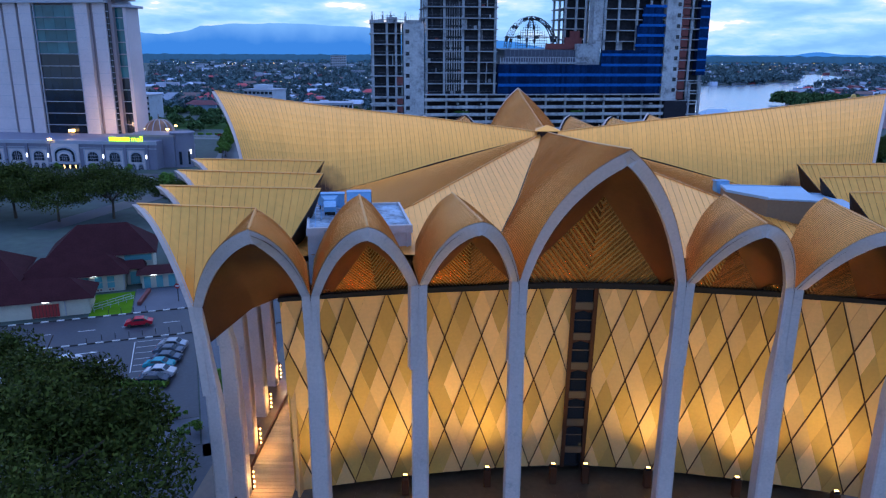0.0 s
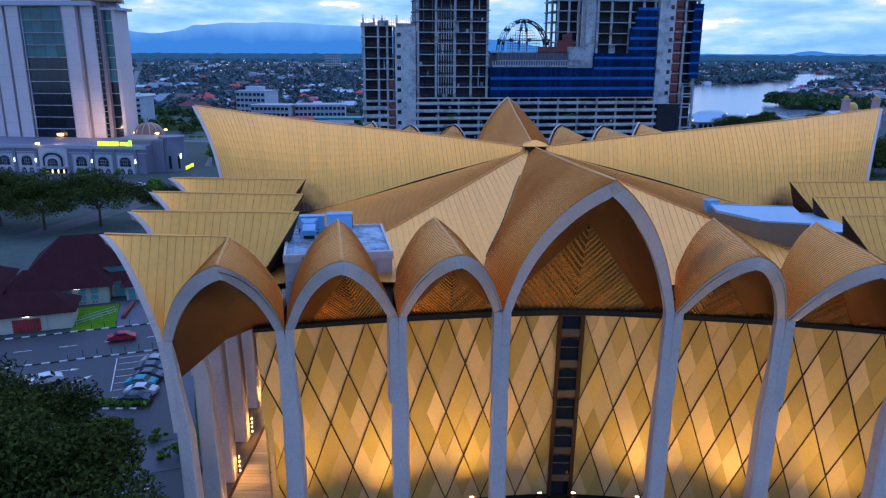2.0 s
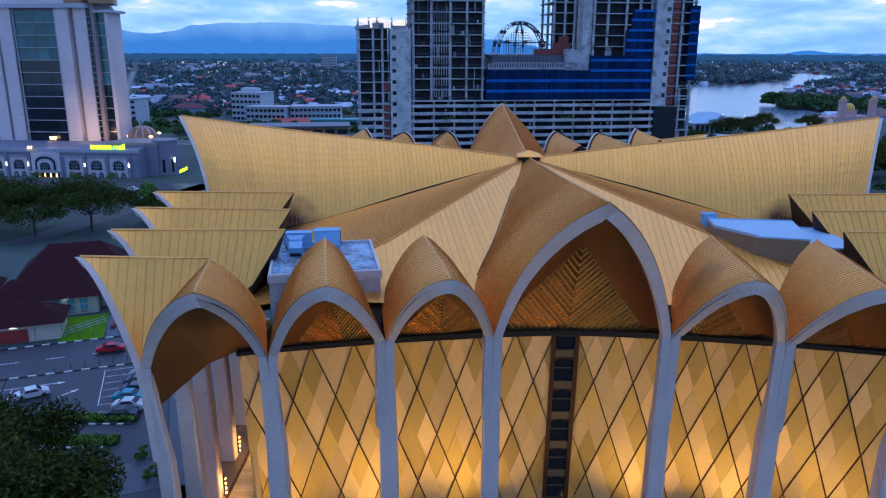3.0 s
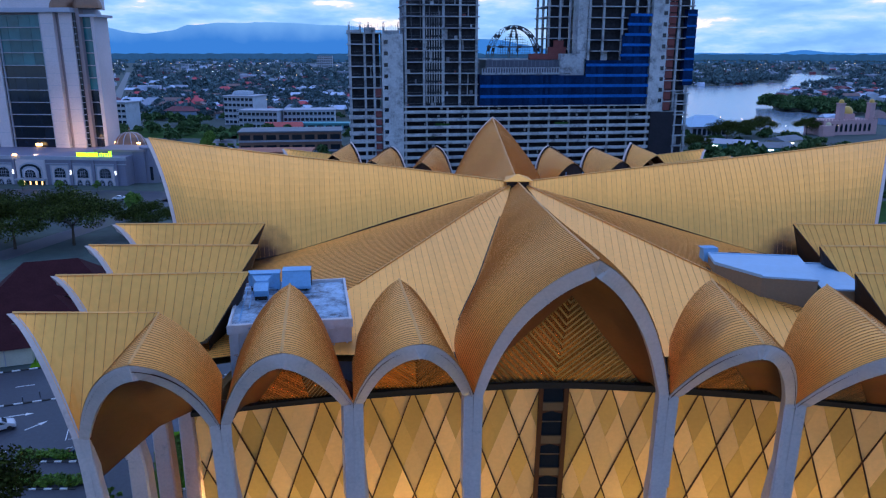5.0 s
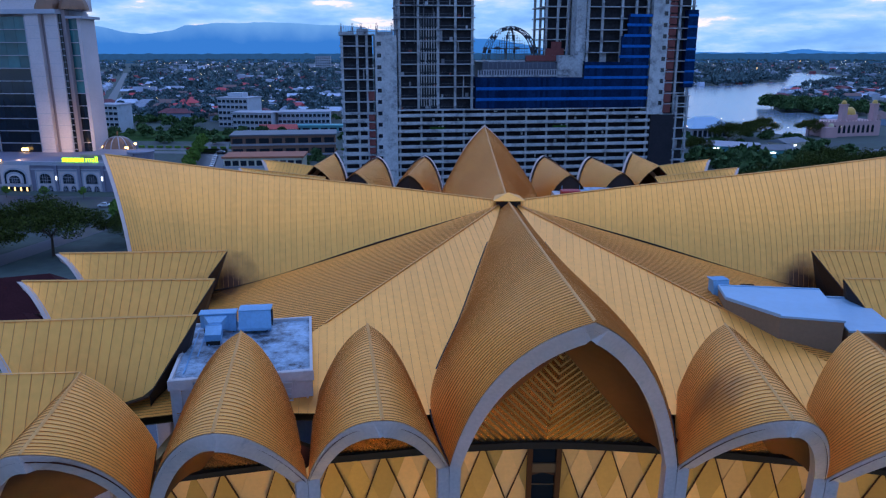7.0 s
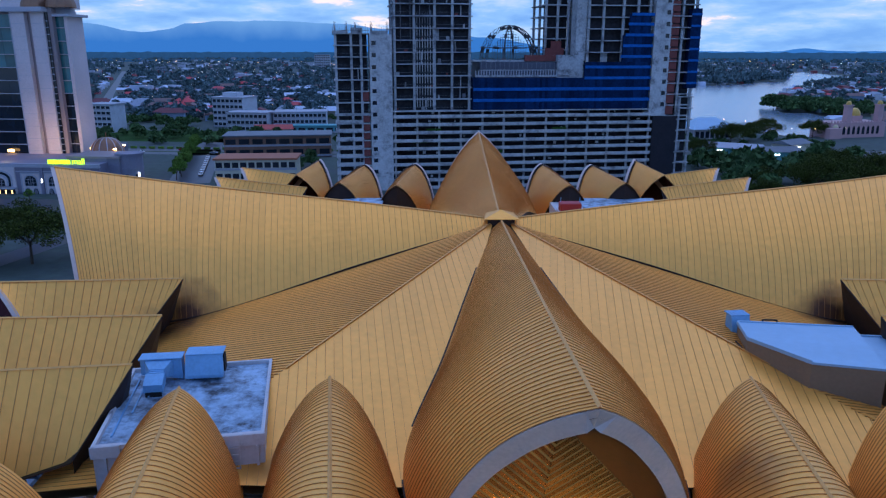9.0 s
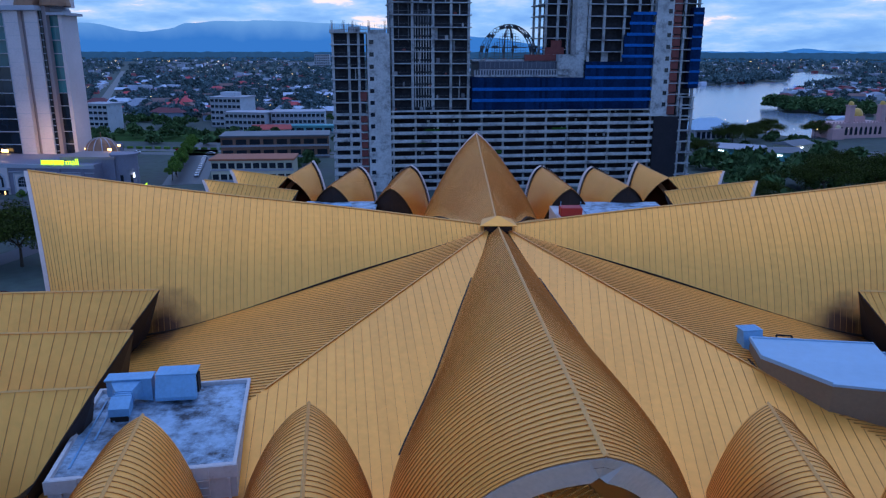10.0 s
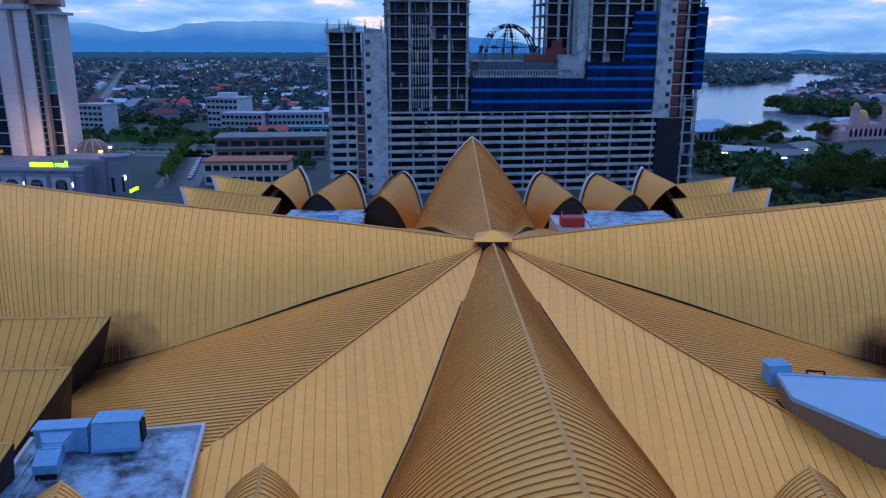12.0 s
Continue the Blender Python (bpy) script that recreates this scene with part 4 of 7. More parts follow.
for a_, b_ in (((15.0, -15.6, 30.2), (14.3, -14.6, 30.4)), ((15.2, -16.2, 29.6), (15.0, -15.6, 30.3)), ((14.3, -14.6, 30.4), (14.9, -14.4, 30.4)), ((17.6, -14.8, 31.0), (18.6, -14.9, 31.0)),
               ((18.6, -14.9, 31.0), (18.6, -15.2, 30.5)), ((17.6, -14.8, 31.0), (17.6, -15.2, 30.5)), ((14.6, -15.0, 29.6), (14.6, -15.0, 30.4))):
    beam("pipe", a_, b_, 0.09, 0.09, BLACK, pr)
# back of the roof
for x0, x1, y0, y1, z in ((-22.5, -13.5, 23.5, 33.5, 30.0), (13.0, 23.0, 23.5, 33.5, 30.0)):
    bk = thing("plant_room", "white flat-roofed plant room behind the roof ridge", "plant room")
    boxes("body", [(x0, x1, y0, y1, 24.5, z)], PLANTWALL, bk)
    boxes("roof_slab", [(x0 - 0.2, x1 + 0.2, y0 - 0.2, y1 + 0.2, z, z + 0.2)], WHITEROOF, bk, "stained grey-white roof slab")
REDPAINT = mat("red_painted_steel", (0.42, 0.03, 0.03), 0.5)
rt = thing("water_tank", "small red steel tank on the roof", "tank", (10.6, 25.5, 30.0))
box_part("tank_body", -1.3, 1.3, -0.9, 0.9, 0.2, 1.3, REDPAINT, rt, "", 0.08)
box_part("tank_base", -1.5, 1.5, -1.1, 1.1, 0, 0.2, PLANTWALL, rt)
for x in (-1.2, 1.2):
    box_part("tank_post", x - 0.04, x + 0.04, -0.04, 0.04, 1.3, 1.9, DUCT, rt)
duct_unit("air_handling_unit", -17.0, 25.5, 30.2, 2.2, 1.2, 1.2, "blue-grey air unit on the rear roof")
boxes("plant_deck", [(9.0, 13.0, 23.5, 32.0, 24.5, 30.0)], PLANTWALL, museum)


# ================================================================ the town
ASPHALT = mat("wet_asphalt", (0.046, 0.050, 0.066), 0.45, 0.0, 0.25, 0.08, 2.0, 0.05, spec=0.3)
PAVE = mat("grey_paving", (0.08, 0.09, 0.12), 0.6, 0.0, 0.2, 0.3, 3.0, 0.1)
LAWN = mat("lawn_grass", (0.085, 0.20, 0.010), 0.95, 0.0, 0.3, 0.3, 5.0, 0.3, spec=0.05)
EARTH = mat("dark_town_ground", (0.050, 0.075, 0.065), 0.95, 0.0, 0.45, 0.02, 0.3, 0.1, dark=(0.055, 0.065, 0.075), dark_at=0.6)
WHITELINE = mat("white_road_paint", (0.70, 0.70, 0.70), 0.7, 0.0, 0.12, 1.0, 5.0)
KERBBLACK = mat("black_kerb_paint", (0.03, 0.03, 0.03), 0.7)
HEDGE = mat("hedge_leaf", (0.10, 0.20, 0.02), 0.8, 0.0, 0.3, 1.5, 8.0, 0.2, island=0.4)
LEAF = mat("dark_tree_leaf", (0.046, 0.060, 0.010), 0.75, 0.0, 0.3, 0.3, 4.0, 0.0, island=0.6, spec=0.12)
# leaf green shifted towards blue: the distance haze is put into this colour
LEAFHAZE = mat("hazed_tree_leaf", (0.090, 0.140, 0.150), 0.9, 0.0, 0.3, 0.05, 0.5, 0.0, island=0.55, spec=0.1)
LEAFPARK = mat("park_tree_leaf", (0.062, 0.112, 0.042), 0.85, 0.0, 0.3, 0.2, 3.0, 0.0, island=0.5, spec=0.1)
BARK = mat("tree_bark", (0.07, 0.05, 0.035), 0.9, 0.0, 0.3, 1.5, 9.0, 0.4)
WHITEPAINT = mat("weathered_white_paint", (0.46, 0.50, 0.56), 0.8, 0.0, 0.16, 0.2, 2.0, 0.05, dark=(0.30, 0.31, 0.34), dark_at=0.66)
FIELD = mat("rough_grass", (0.034, 0.075, 0.020), 0.95, 0.0, 0.5, 0.06, 0.8, 0.2, spec=0.05)
LEADROOF = mat("grey_metal_roof", (0.13, 0.145, 0.17), 0.6, 0.1, 0.2, 0.2, 2.0)
DARKSTEEL = mat("dark_lattice_steel", (0.055, 0.06, 0.075), 0.6, 0.3)
WATER = mat("river_water", (0.16, 0.22, 0.30), 0.16, 0.0, 0.10, 0.01, 0.15, 0.02)
ROOFRED = mat("dark_red_tile_roof", (0.045, 0.012, 0.015), 0.85, 0.0, 0.3, 0.5, 4.0, 0.3, spec=0.1)
CREAM = mat("cream_wall_paint", (0.55, 0.52, 0.42), 0.8, 0.0, 0.1, 0.5, 4.0, 0.05)
TEAL = mat("teal_shutter", (0.10, 0.36, 0.40), 0.6)
TOWERPINK = mat("pale_pink_tower_cladding", (0.56, 0.49, 0.51), 0.6, 0.0, 0.16, 0.08, 2.0, 0.04)
# darker copy of the tower cladding, with the shade of recesses put into it
TOWERSHADE = mat("mauve_shade_cladding", (0.27, 0.22, 0.235), 0.6, 0.0, 0.1, 0.1, 2.0, 0.04)
MALLWALL = mat("blue_grey_mall_stone", (0.19, 0.185, 0.25), 0.7, 0.0, 0.1, 0.2, 2.0, 0.05)
MALLTRIM = mat("pale_mall_trim", (0.36, 0.37, 0.43), 0.7, 0.0, 0.08, 0.3, 2.0, 0.05)
CURTAIN = mat("teal_curtain_glass", (0.018, 0.11, 0.13), 0.10, 0.0, 0.35, 0.03, 0.3, 0.0, rand=0.35)
CURTAINDARK = mat("dark_curtain_glass", (0.006, 0.012, 0.024), 0.10, 0.0, 0.35, 0.05, 0.3, 0.0, rand=0.3)
DOMECOPPER = mat("bronze_dome", (0.24, 0.13, 0.085), 0.35, 0.7, 0.1, 0.3, 2.0)
GREENSIGN = mat("green_neon_letters", (0.3, 0.6, 0.0), 0.5, emit=(0.50, 1.0, 0.02), power=2.2)
WARMWIN = mat("warm_lit_window", (0.8, 0.6, 0.3), 0.5, emit=(1.0, 0.62, 0.22), power=2.5)
COOLLAMP = mat("cool_lit_lamp", (0.8, 0.9, 1.0), 0.5, emit=(0.85, 0.93, 1.0), power=3.5)
RAWCONC = mat("raw_grey_concrete", (0.38, 0.395, 0.42), 0.9, 0.0, 0.35, 0.12, 1.5, 0.1, dark=(0.07, 0.07, 0.08), dark_at=0.62, spec=0.2)
SHAFTCONC = mat("pale_shaft_concrete", (0.46, 0.465, 0.48), 0.9, 0.0, 0.3, 0.12, 1.5, 0.1, dark=(0.13, 0.13, 0.14), dark_at=0.62, spec=0.2)
# near-black: the shade inside the unfinished floors is put into this colour
SHADEIN = mat("interior_shade", (0.036, 0.037, 0.044), 0.95, 0.0, 0.5, 0.2, 1.0, spec=0.05)
BLUENET = mat("blue_safety_net", (0.004, 0.022, 0.072), 0.8, 0.0, 0.4, 0.15, 1.2, 0.05, island=0.35, spec=0.05)
BLUEBAND = mat("bright_blue_net_band", (0.010, 0.11, 0.38), 0.8, 0.0, 0.3, 0.3, 1.5, spec=0.05)
BLACKNET = mat("black_safety_net", (0.014, 0.013, 0.02), 0.9, 0.0, 0.3, 0.3, 1.5)
BRICKRED = mat("red_block_infill", (0.19, 0.05, 0.045), 0.85, 0.0, 0.25, 0.6, 3.0, 0.1)
STEEL = mat("grey_scaffold_steel", (0.16, 0.17, 0.20), 0.6, 0.4)
PINKWALL = mat("pink_rendered_wall", (0.50, 0.30, 0.30), 0.8, 0.0, 0.1, 0.3, 2.0)
BRICKTAN = mat("tan_brick_wall", (0.24, 0.13, 0.09), 0.85, 0.0, 0.2, 0.3, 2.0)
WINDOWDARK = mat("dark_window_glass", (0.015, 0.02, 0.03), 0.15, 0.0, 0.3, 0.2, 1.0, 0.0)
# haze over the far woods is put into this blue colour and its glow
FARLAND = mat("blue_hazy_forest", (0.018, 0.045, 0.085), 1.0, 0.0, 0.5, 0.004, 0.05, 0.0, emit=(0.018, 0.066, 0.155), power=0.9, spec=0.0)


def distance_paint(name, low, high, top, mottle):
    """A far plain backdrop with the evening haze put into its glow, paler towards its top."""
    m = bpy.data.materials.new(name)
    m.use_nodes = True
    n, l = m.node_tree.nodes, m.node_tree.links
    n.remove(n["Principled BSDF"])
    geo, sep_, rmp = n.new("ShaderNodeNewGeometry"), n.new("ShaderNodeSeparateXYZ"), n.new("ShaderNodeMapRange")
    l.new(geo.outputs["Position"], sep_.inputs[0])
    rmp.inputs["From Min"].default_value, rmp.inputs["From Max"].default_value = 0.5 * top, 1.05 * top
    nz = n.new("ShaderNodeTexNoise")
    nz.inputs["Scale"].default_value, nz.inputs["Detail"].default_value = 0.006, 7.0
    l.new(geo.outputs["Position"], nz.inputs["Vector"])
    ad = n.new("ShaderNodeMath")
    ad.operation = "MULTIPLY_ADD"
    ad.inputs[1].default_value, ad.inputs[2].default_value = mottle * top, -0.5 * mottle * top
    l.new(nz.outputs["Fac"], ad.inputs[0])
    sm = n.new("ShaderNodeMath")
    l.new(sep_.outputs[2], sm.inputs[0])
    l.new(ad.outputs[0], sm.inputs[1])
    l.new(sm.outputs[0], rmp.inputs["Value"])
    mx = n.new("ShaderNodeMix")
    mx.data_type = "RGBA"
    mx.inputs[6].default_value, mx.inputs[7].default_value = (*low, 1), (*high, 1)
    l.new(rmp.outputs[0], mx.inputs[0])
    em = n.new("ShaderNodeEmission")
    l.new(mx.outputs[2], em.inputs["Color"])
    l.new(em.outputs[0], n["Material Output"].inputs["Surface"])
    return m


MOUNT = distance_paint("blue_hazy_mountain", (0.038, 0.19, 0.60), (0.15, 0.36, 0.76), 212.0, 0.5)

# ---- ground, river, roads
gr = link_mesh("ground", [(-4600, -300, 0), (4600, -300, 0), (4600, 4800, 0), (-4600, 4800, 0)], [(0, 1, 2, 3)], EARTH)
tagged(gr, "dark evening town ground with trees and lots", "ground", "", "structure")
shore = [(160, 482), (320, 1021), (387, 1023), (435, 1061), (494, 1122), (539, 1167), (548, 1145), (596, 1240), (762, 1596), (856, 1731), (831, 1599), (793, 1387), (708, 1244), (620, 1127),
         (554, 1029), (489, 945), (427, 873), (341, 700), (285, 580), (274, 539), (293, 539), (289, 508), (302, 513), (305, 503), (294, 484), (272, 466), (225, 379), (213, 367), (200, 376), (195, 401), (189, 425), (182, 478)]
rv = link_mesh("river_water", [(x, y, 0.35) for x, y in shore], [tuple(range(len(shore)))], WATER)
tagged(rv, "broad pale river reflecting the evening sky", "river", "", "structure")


def along(px, py, angle, rows, material, name, label="", z=0.05, h=0.0, cat="road", kind="structure"):
    """Flat or raised bars laid in a turned frame: rows of a0, a1 (along) and b0, b1 (across)."""
    ca, sa = math.cos(radians(angle)), math.sin(radians(angle))
    V, F = [], []
    for a0, a1, b0, b1 in rows:
        k = len(V)
        q = [(px + a * ca - b * sa, py + a * sa + b * ca) for a, b in ((a0, b0), (a1, b0), (a1, b1), (a0, b1))]
        V += [(x, y, z) for x, y in q] + [(x, y, z + max(h, 0.012)) for x, y in q]
        F += [(k + 4, k + 5, k + 6, k + 7), (k, k + 1, k + 5, k + 4), (k + 1, k + 2, k + 6, k + 5), (k + 2, k + 3, k + 7, k + 6), (k + 3, k, k + 4, k + 7)]
    ob = link_mesh(name, V, F, material)
    return tagged(ob, label, cat, "", kind)


RD, RX, RY = 20.0, -68.2, 16.1
along(RX, RY, RD, [(-90, 60, 0.4, 12.4)], ASPHALT, "road", "wet dark street beside the museum", 0.02)
along(RX, RY, RD, [(-45, 16, -30, -0.2)], ASPHALT, "car_park_ground", "dark asphalt car park with white bays", 0.02, cat="car park")
along(RX, RY, RD, [(16.2, 40, -40, -0.2)], PAVE, "pavement", "grey paved walk beside the museum", 0.02, cat="pavement")
along(RX, RY, RD, [(-45, 16, -37, -30.2)], PAVE, "pavement", "grey paved walk between hedges", 0.03, cat="pavement")
along(RX, RY, RD, [(-45, 30, -75, -37.2)], ASPHALT, "car_park_ground", "lower asphalt car park", 0.02, cat="car park")
along(RX, RY, RD, [(5.8, 26, 12.9, 27)], PAVE, "pavement", "paved forecourt of the old house", 0.03, cat="pavement")
along(RX, RY, RD, [(-1.2, 5.6, 13.0, 25.5)], LAWN, "lawn", "bright green lawn before the old house", 0.06, cat="lawn")
for b in (-0.1, 12.6):
    for par, m, nm in ((0, WHITELINE, "kerb_white"), (1, KERBBLACK, "kerb_black")):
        along(RX, RY, RD, [(-90 + 1.2 * k, -90 + 1.2 * k + 1.17, b - 0.12, b + 0.12) for k in range(125) if k % 2 == par], m, "kerb", "black and white painted kerb", 0.02, 0.16, "kerb")
dash = [(-80 + 6.5 * k, -80 + 6.5 * k + 2.6, 6.1, 6.25) for k in range(21)]
along(RX, RY, RD, dash, WHITELINE, "lane_marking", "worn white lane dashes", 0.035, cat="road marking")
bays = [(7.0 - 0.06, 7.0 + 0.06, -13.5, -1.5), (12.4, 12.52, -14, -1.2)] + [(7.3, 12.4, -1.6 - 2.35 * k, -1.5 - 2.35 * k) for k in range(7)]
bays += [(-16, -1.0, -4.0, -3.88), (-16, -4.6, -8.6, -8.48), (-16.1, -16, -8.6, -3.9)] + [(-14 + 3 * k, -13.9 + 3 * k, -8.5, -4.0) for k in range(4)]
bays += [(-20 + 2.6 * k, -19.88 + 2.6 * k, -22, -17) for k in range(8)] + [(-20, 0, -17.1, -17.0)]
bays += [(8.0 - 2.5 * k, 8.1 - 2.5 * k, -47, -42.5) for k in range(9)] + [(-3 + 3 * k, -1.6 + 3 * k, -40.2, -40.05) for k in range(6)]
along(RX, RY, RD, bays, WHITELINE, "bay_marking", "white painted parking bay lines", 0.04, cat="road marking")
for px, py, rot in ((-62.9, 9.6, 55), (-66.5, 12.6, 20), (-64.0, 2.0, 55)):
    ca, sa = math.cos(radians(rot)), math.sin(radians(rot))
    pts = [(-1.5, -0.1), (0.5, -0.1), (0.5, -0.4), (1.6, 0), (0.5, 0.4), (0.5, 0.1), (-1.5, 0.1)]
    V = [(px + a * ca - b * sa, py + a * sa + b * ca, 0.05) for a, b in pts]
    tagged(link_mesh("arrow_marking", V, [tuple(range(7))], WHITELINE), "white painted arrow on asphalt", "road marking", "", "structure")


def leaves(count, spread, size, seed, squash=0.55, clumps=26):
    """A crown of loose leaf clusters: many small bent leaf plates round scattered clump centres."""
    r = np.random.RandomState(seed)
    d = r.normal(size=(clumps, 3))
    d /= np.linalg.norm(d, axis=1)[:, None]
    cen = d * (0.35 + 0.65 * r.rand(clumps, 1) ** 0.5) * np.array([1, 1, squash]) * spread
    cen[:, 2] = np.abs(cen[:, 2]) * np.where(r.rand(clumps) < 0.75, 1, -0.6)
    rad = spread * (0.20 + 0.20 * r.rand(clumps))
    which = r.randint(0, clumps, count)
    o = r.normal(size=(count, 3))
    o /= np.linalg.norm(o, axis=1)[:, None]
    pos = cen[which] + o * (rad[which] * r.rand(count) ** 0.4)[:, None] * np.array([1, 1, 0.7])
    a = r.normal(size=(count, 3))
    a /= np.linalg.norm(a, axis=1)[:, None]
    b = np.cross(a, r.normal(size=(count, 3)))
    b /= np.linalg.norm(b, axis=1)[:, None]
    s = (size * (0.6 + 0.8 * r.rand(count)))[:, None]
    V = np.concatenate([pos - a * s, pos + b * s * 0.45, pos + a * s, pos - b * s * 0.45], 1).reshape(-1, 3)
    F = np.arange(4 * count).reshape(-1, 4)
    return V, F


def tree(x, y, height, spread, count, size, seed, label, squash=0.55, name="tree", leaf=None):
    ob = thing(name, label, "tree", (x, y, 0), group="")
    r = random.Random(seed)
    bm = bmesh.new()
    fork = height * 0.42

    def limb(a, b, r0, r1):
        q = (b - a).to_track_quat("Z", "Y").to_matrix().to_4x4()
        g = bmesh.ops.create_cone(bm, cap_ends=True, segments=7, radius1=r0, radius2=r1, depth=(b - a).length)["verts"]
        bmesh.ops.transform(bm, matrix=Matrix.Translation((a + b) / 2) @ q, verts=g)

    tw = height * 0.024
    limb(Vector((0, 0, -0.1)), Vector((0.2, 0.1, fork)), tw * 1.3, tw * 0.85)
    for k in range(7):
        an = math.tau * (k + r.random() * 0.6) / 7
        mid = Vector((math.cos(an) * spread * 0.35, math.sin(an) * spread * 0.35, fork + (height - fork) * (0.30 + 0.2 * r.random())))
        end = Vector((math.cos(an + 0.2) * spread * 0.75, math.sin(an + 0.2) * spread * 0.75, fork + (height - fork) * (0.5 + 0.35 * r.random())))
        limb(Vector((0.2, 0.1, fork * (0.8 + 0.2 * r.random()))), mid, tw * 0.6, tw * 0.35)
        limb(mid, end, tw * 0.35, tw * 0.1)
    part("trunk", bm, BARK, ob, "dark branching trunk")
    V, F = leaves(count, spread, size, seed, squash)
    V = V + np.array([0, 0, fork + (height - fork) * 0.42])
    link_mesh("crown", V.tolist(), F.tolist(), leaf or LEAF, ob, "yellow-green leafy crown" if leaf else "dark green leafy crown")
    return ob


tree(-44.6, -47.0, 23.0, 13.2, 105000, 0.21, 3, "broad dark green rain tree beside the museum", 0.62)
tree(-56.0, -24.0, 17.0, 9.0, 34000, 0.20, 4, "dark green tree over the car park", 0.62)
mid = tree(-104.0, 104.0, 12.9, 12.0, 15000, 0.30, 5, "spreading rain tree beside the road", 0.40)
for k, (x, y, s, rz) in enumerate(((-117, 100, 0.95, 1.1), (-131, 104, 1.05, 2.2), (-146, 110, 1.0, 0.4), (-90, 117, 0.62, 3.0), (-160, 100, 1.0, 4.0))):
    c = copy_thing(mid, Matrix.Translation((x, y, 0)) @ Matrix.Rotation(rz, 4, "Z") @ Matrix.Scale(s, 4))
for k, (x, y, s, rz) in enumerate(((128, 190, 0.95, 1.0), (150, 196, 1.0, 2.0), (110, 200, 0.6, 3.3), (104, 178, 0.55, 0.3), (172, 205, 1.1, 5.0), (88, 160, 0.42, 2.5), (100, 150, 0.42, 1.5),
                                   (196, 230, 1.0, 0.9), (150, 225, 0.8, 4.0), (150, 330, 0.85, 0.7), (166, 352, 0.7, 3.1), (184, 368, 0.8, 2.0), (120, 290, 0.6, 1.1), (215, 372, 0.7, 2.9))):
    copy_thing(mid, Matrix.Translation((x, y, 0)) @ Matrix.Rotation(rz, 4, "Z") @ Matrix.Scale(s, 4))
young = tree(-111.0, 222.0, 6.2, 2.6, 2600, 0.24, 9, "young yellow-green street tree in the verge", 0.9, leaf=HEDGE)
young["group"] = "street trees"
for k in range(1, 15):
    copy_thing(young, Matrix.Translation((-111.0 - 1.75 * k + 1.2 * (k % 2), 222 + 7.0 * k, 0)) @ Matrix.Rotation(k * 1.7, 4, "Z") @ Matrix.Scale(0.8 + 0.14 * (k % 4), 4))
for x, y, s in ((-101, 136, 1.1), (-106, 146, 0.9), (-98, 128, 0.8), (-132, 178.5, 0.6), (-146, 179.5, 0.6), (-160, 180.5, 0.6)):
    copy_thing(young, Matrix.Translation((x, y, 0)) @ Matrix.Rotation(x, 4, "Z") @ Matrix.Scale(s, 4))


def hedge(px, py, a0, a1, b0, b1, h, seed, angle=RD):
    r = np.random.RandomState(seed)
    n = int((a1 - a0) * (b1 - b0) * 130)
    pos = np.stack([a0 + (a1 - a0) * r.rand(n), b0 + (b1 - b0) * r.rand(n), h * r.rand(n) ** 0.6], 1)
    pos[:, 1] += 0.15 * np.sin(pos[:, 0] * 2.1)
    ca, sa = math.cos(radians(angle)), math.sin(radians(angle))
    W = np.stack([px + pos[:, 0] * ca - pos[:, 1] * sa, py + pos[:, 0] * sa + pos[:, 1] * ca, pos[:, 2]], 1)
    a = r.normal(size=(n, 3)) * 0.13
    b = r.normal(size=(n, 3)) * 0.08
    V = np.concatenate([W - a, W + b, W + a, W - b], 1).reshape(-1, 3)
    ob = link_mesh("hedge", V.tolist(), np.arange(4 * n).reshape(-1, 4).tolist(), HEDGE)
    tagged(ob, "low clipped bright green hedge", "hedge")


hedge(-60.8, 1.0, 0, 10.8, 0, 1.5, 0.8, 1, 1)
hedge(-59.8, -4.8, 0, 9.8, 0, 1.7, 0.8, 2, 1)
for y0 in (0.6, -5.2):
    for par, m in ((0, WHITELINE), (1, KERBBLACK)):
        along(-61.2, y0, 1, [(0.9 * k, 0.9 * k + 0.88, -0.12, 0.12) for k in range(12) if k % 2 == par], m, "kerb", "black and white kerb before the hedge", 0.03, 0.14, "kerb")
hedge(RX, RY, 18, 21, -34, -18, 0.7, 3)
along(RX, RY, RD, [(18.2, 23, -30, -16)], LAWN, "lawn", "small triangular lawn beside the walk", 0.05, cat="lawn")
along(RX, RY, RD, [(17.9 + 1.2 * k, 18.9 + 1.2 * k, -30.4, -30.1) for k in range(5)], WHITELINE, "kerb", "white kerb stones round the lawn", 0.03, 0.15, "kerb")
def shrub(x, y, size, seed):
    ob = thing("shrub", "bright yellow-green shrub at the edge of the lawn", "shrub", (x, y, 0))
    V, F = leaves(900, size, 0.16, seed, 0.9, 10)
    link_mesh("foliage", (V + np.array([0, 0, size * 0.5])).tolist(), F.tolist(), HEDGE, ob, "yellow-green leaves")
    bm_ = bmesh.new()
    bmesh.ops.create_cone(bm_, cap_ends=True, segments=6, radius1=0.09, radius2=0.05, depth=size)
    bmesh.ops.translate(bm_, verts=bm_.verts, vec=(0, 0, size * 0.5))
    part("stem", bm_, BARK, ob)


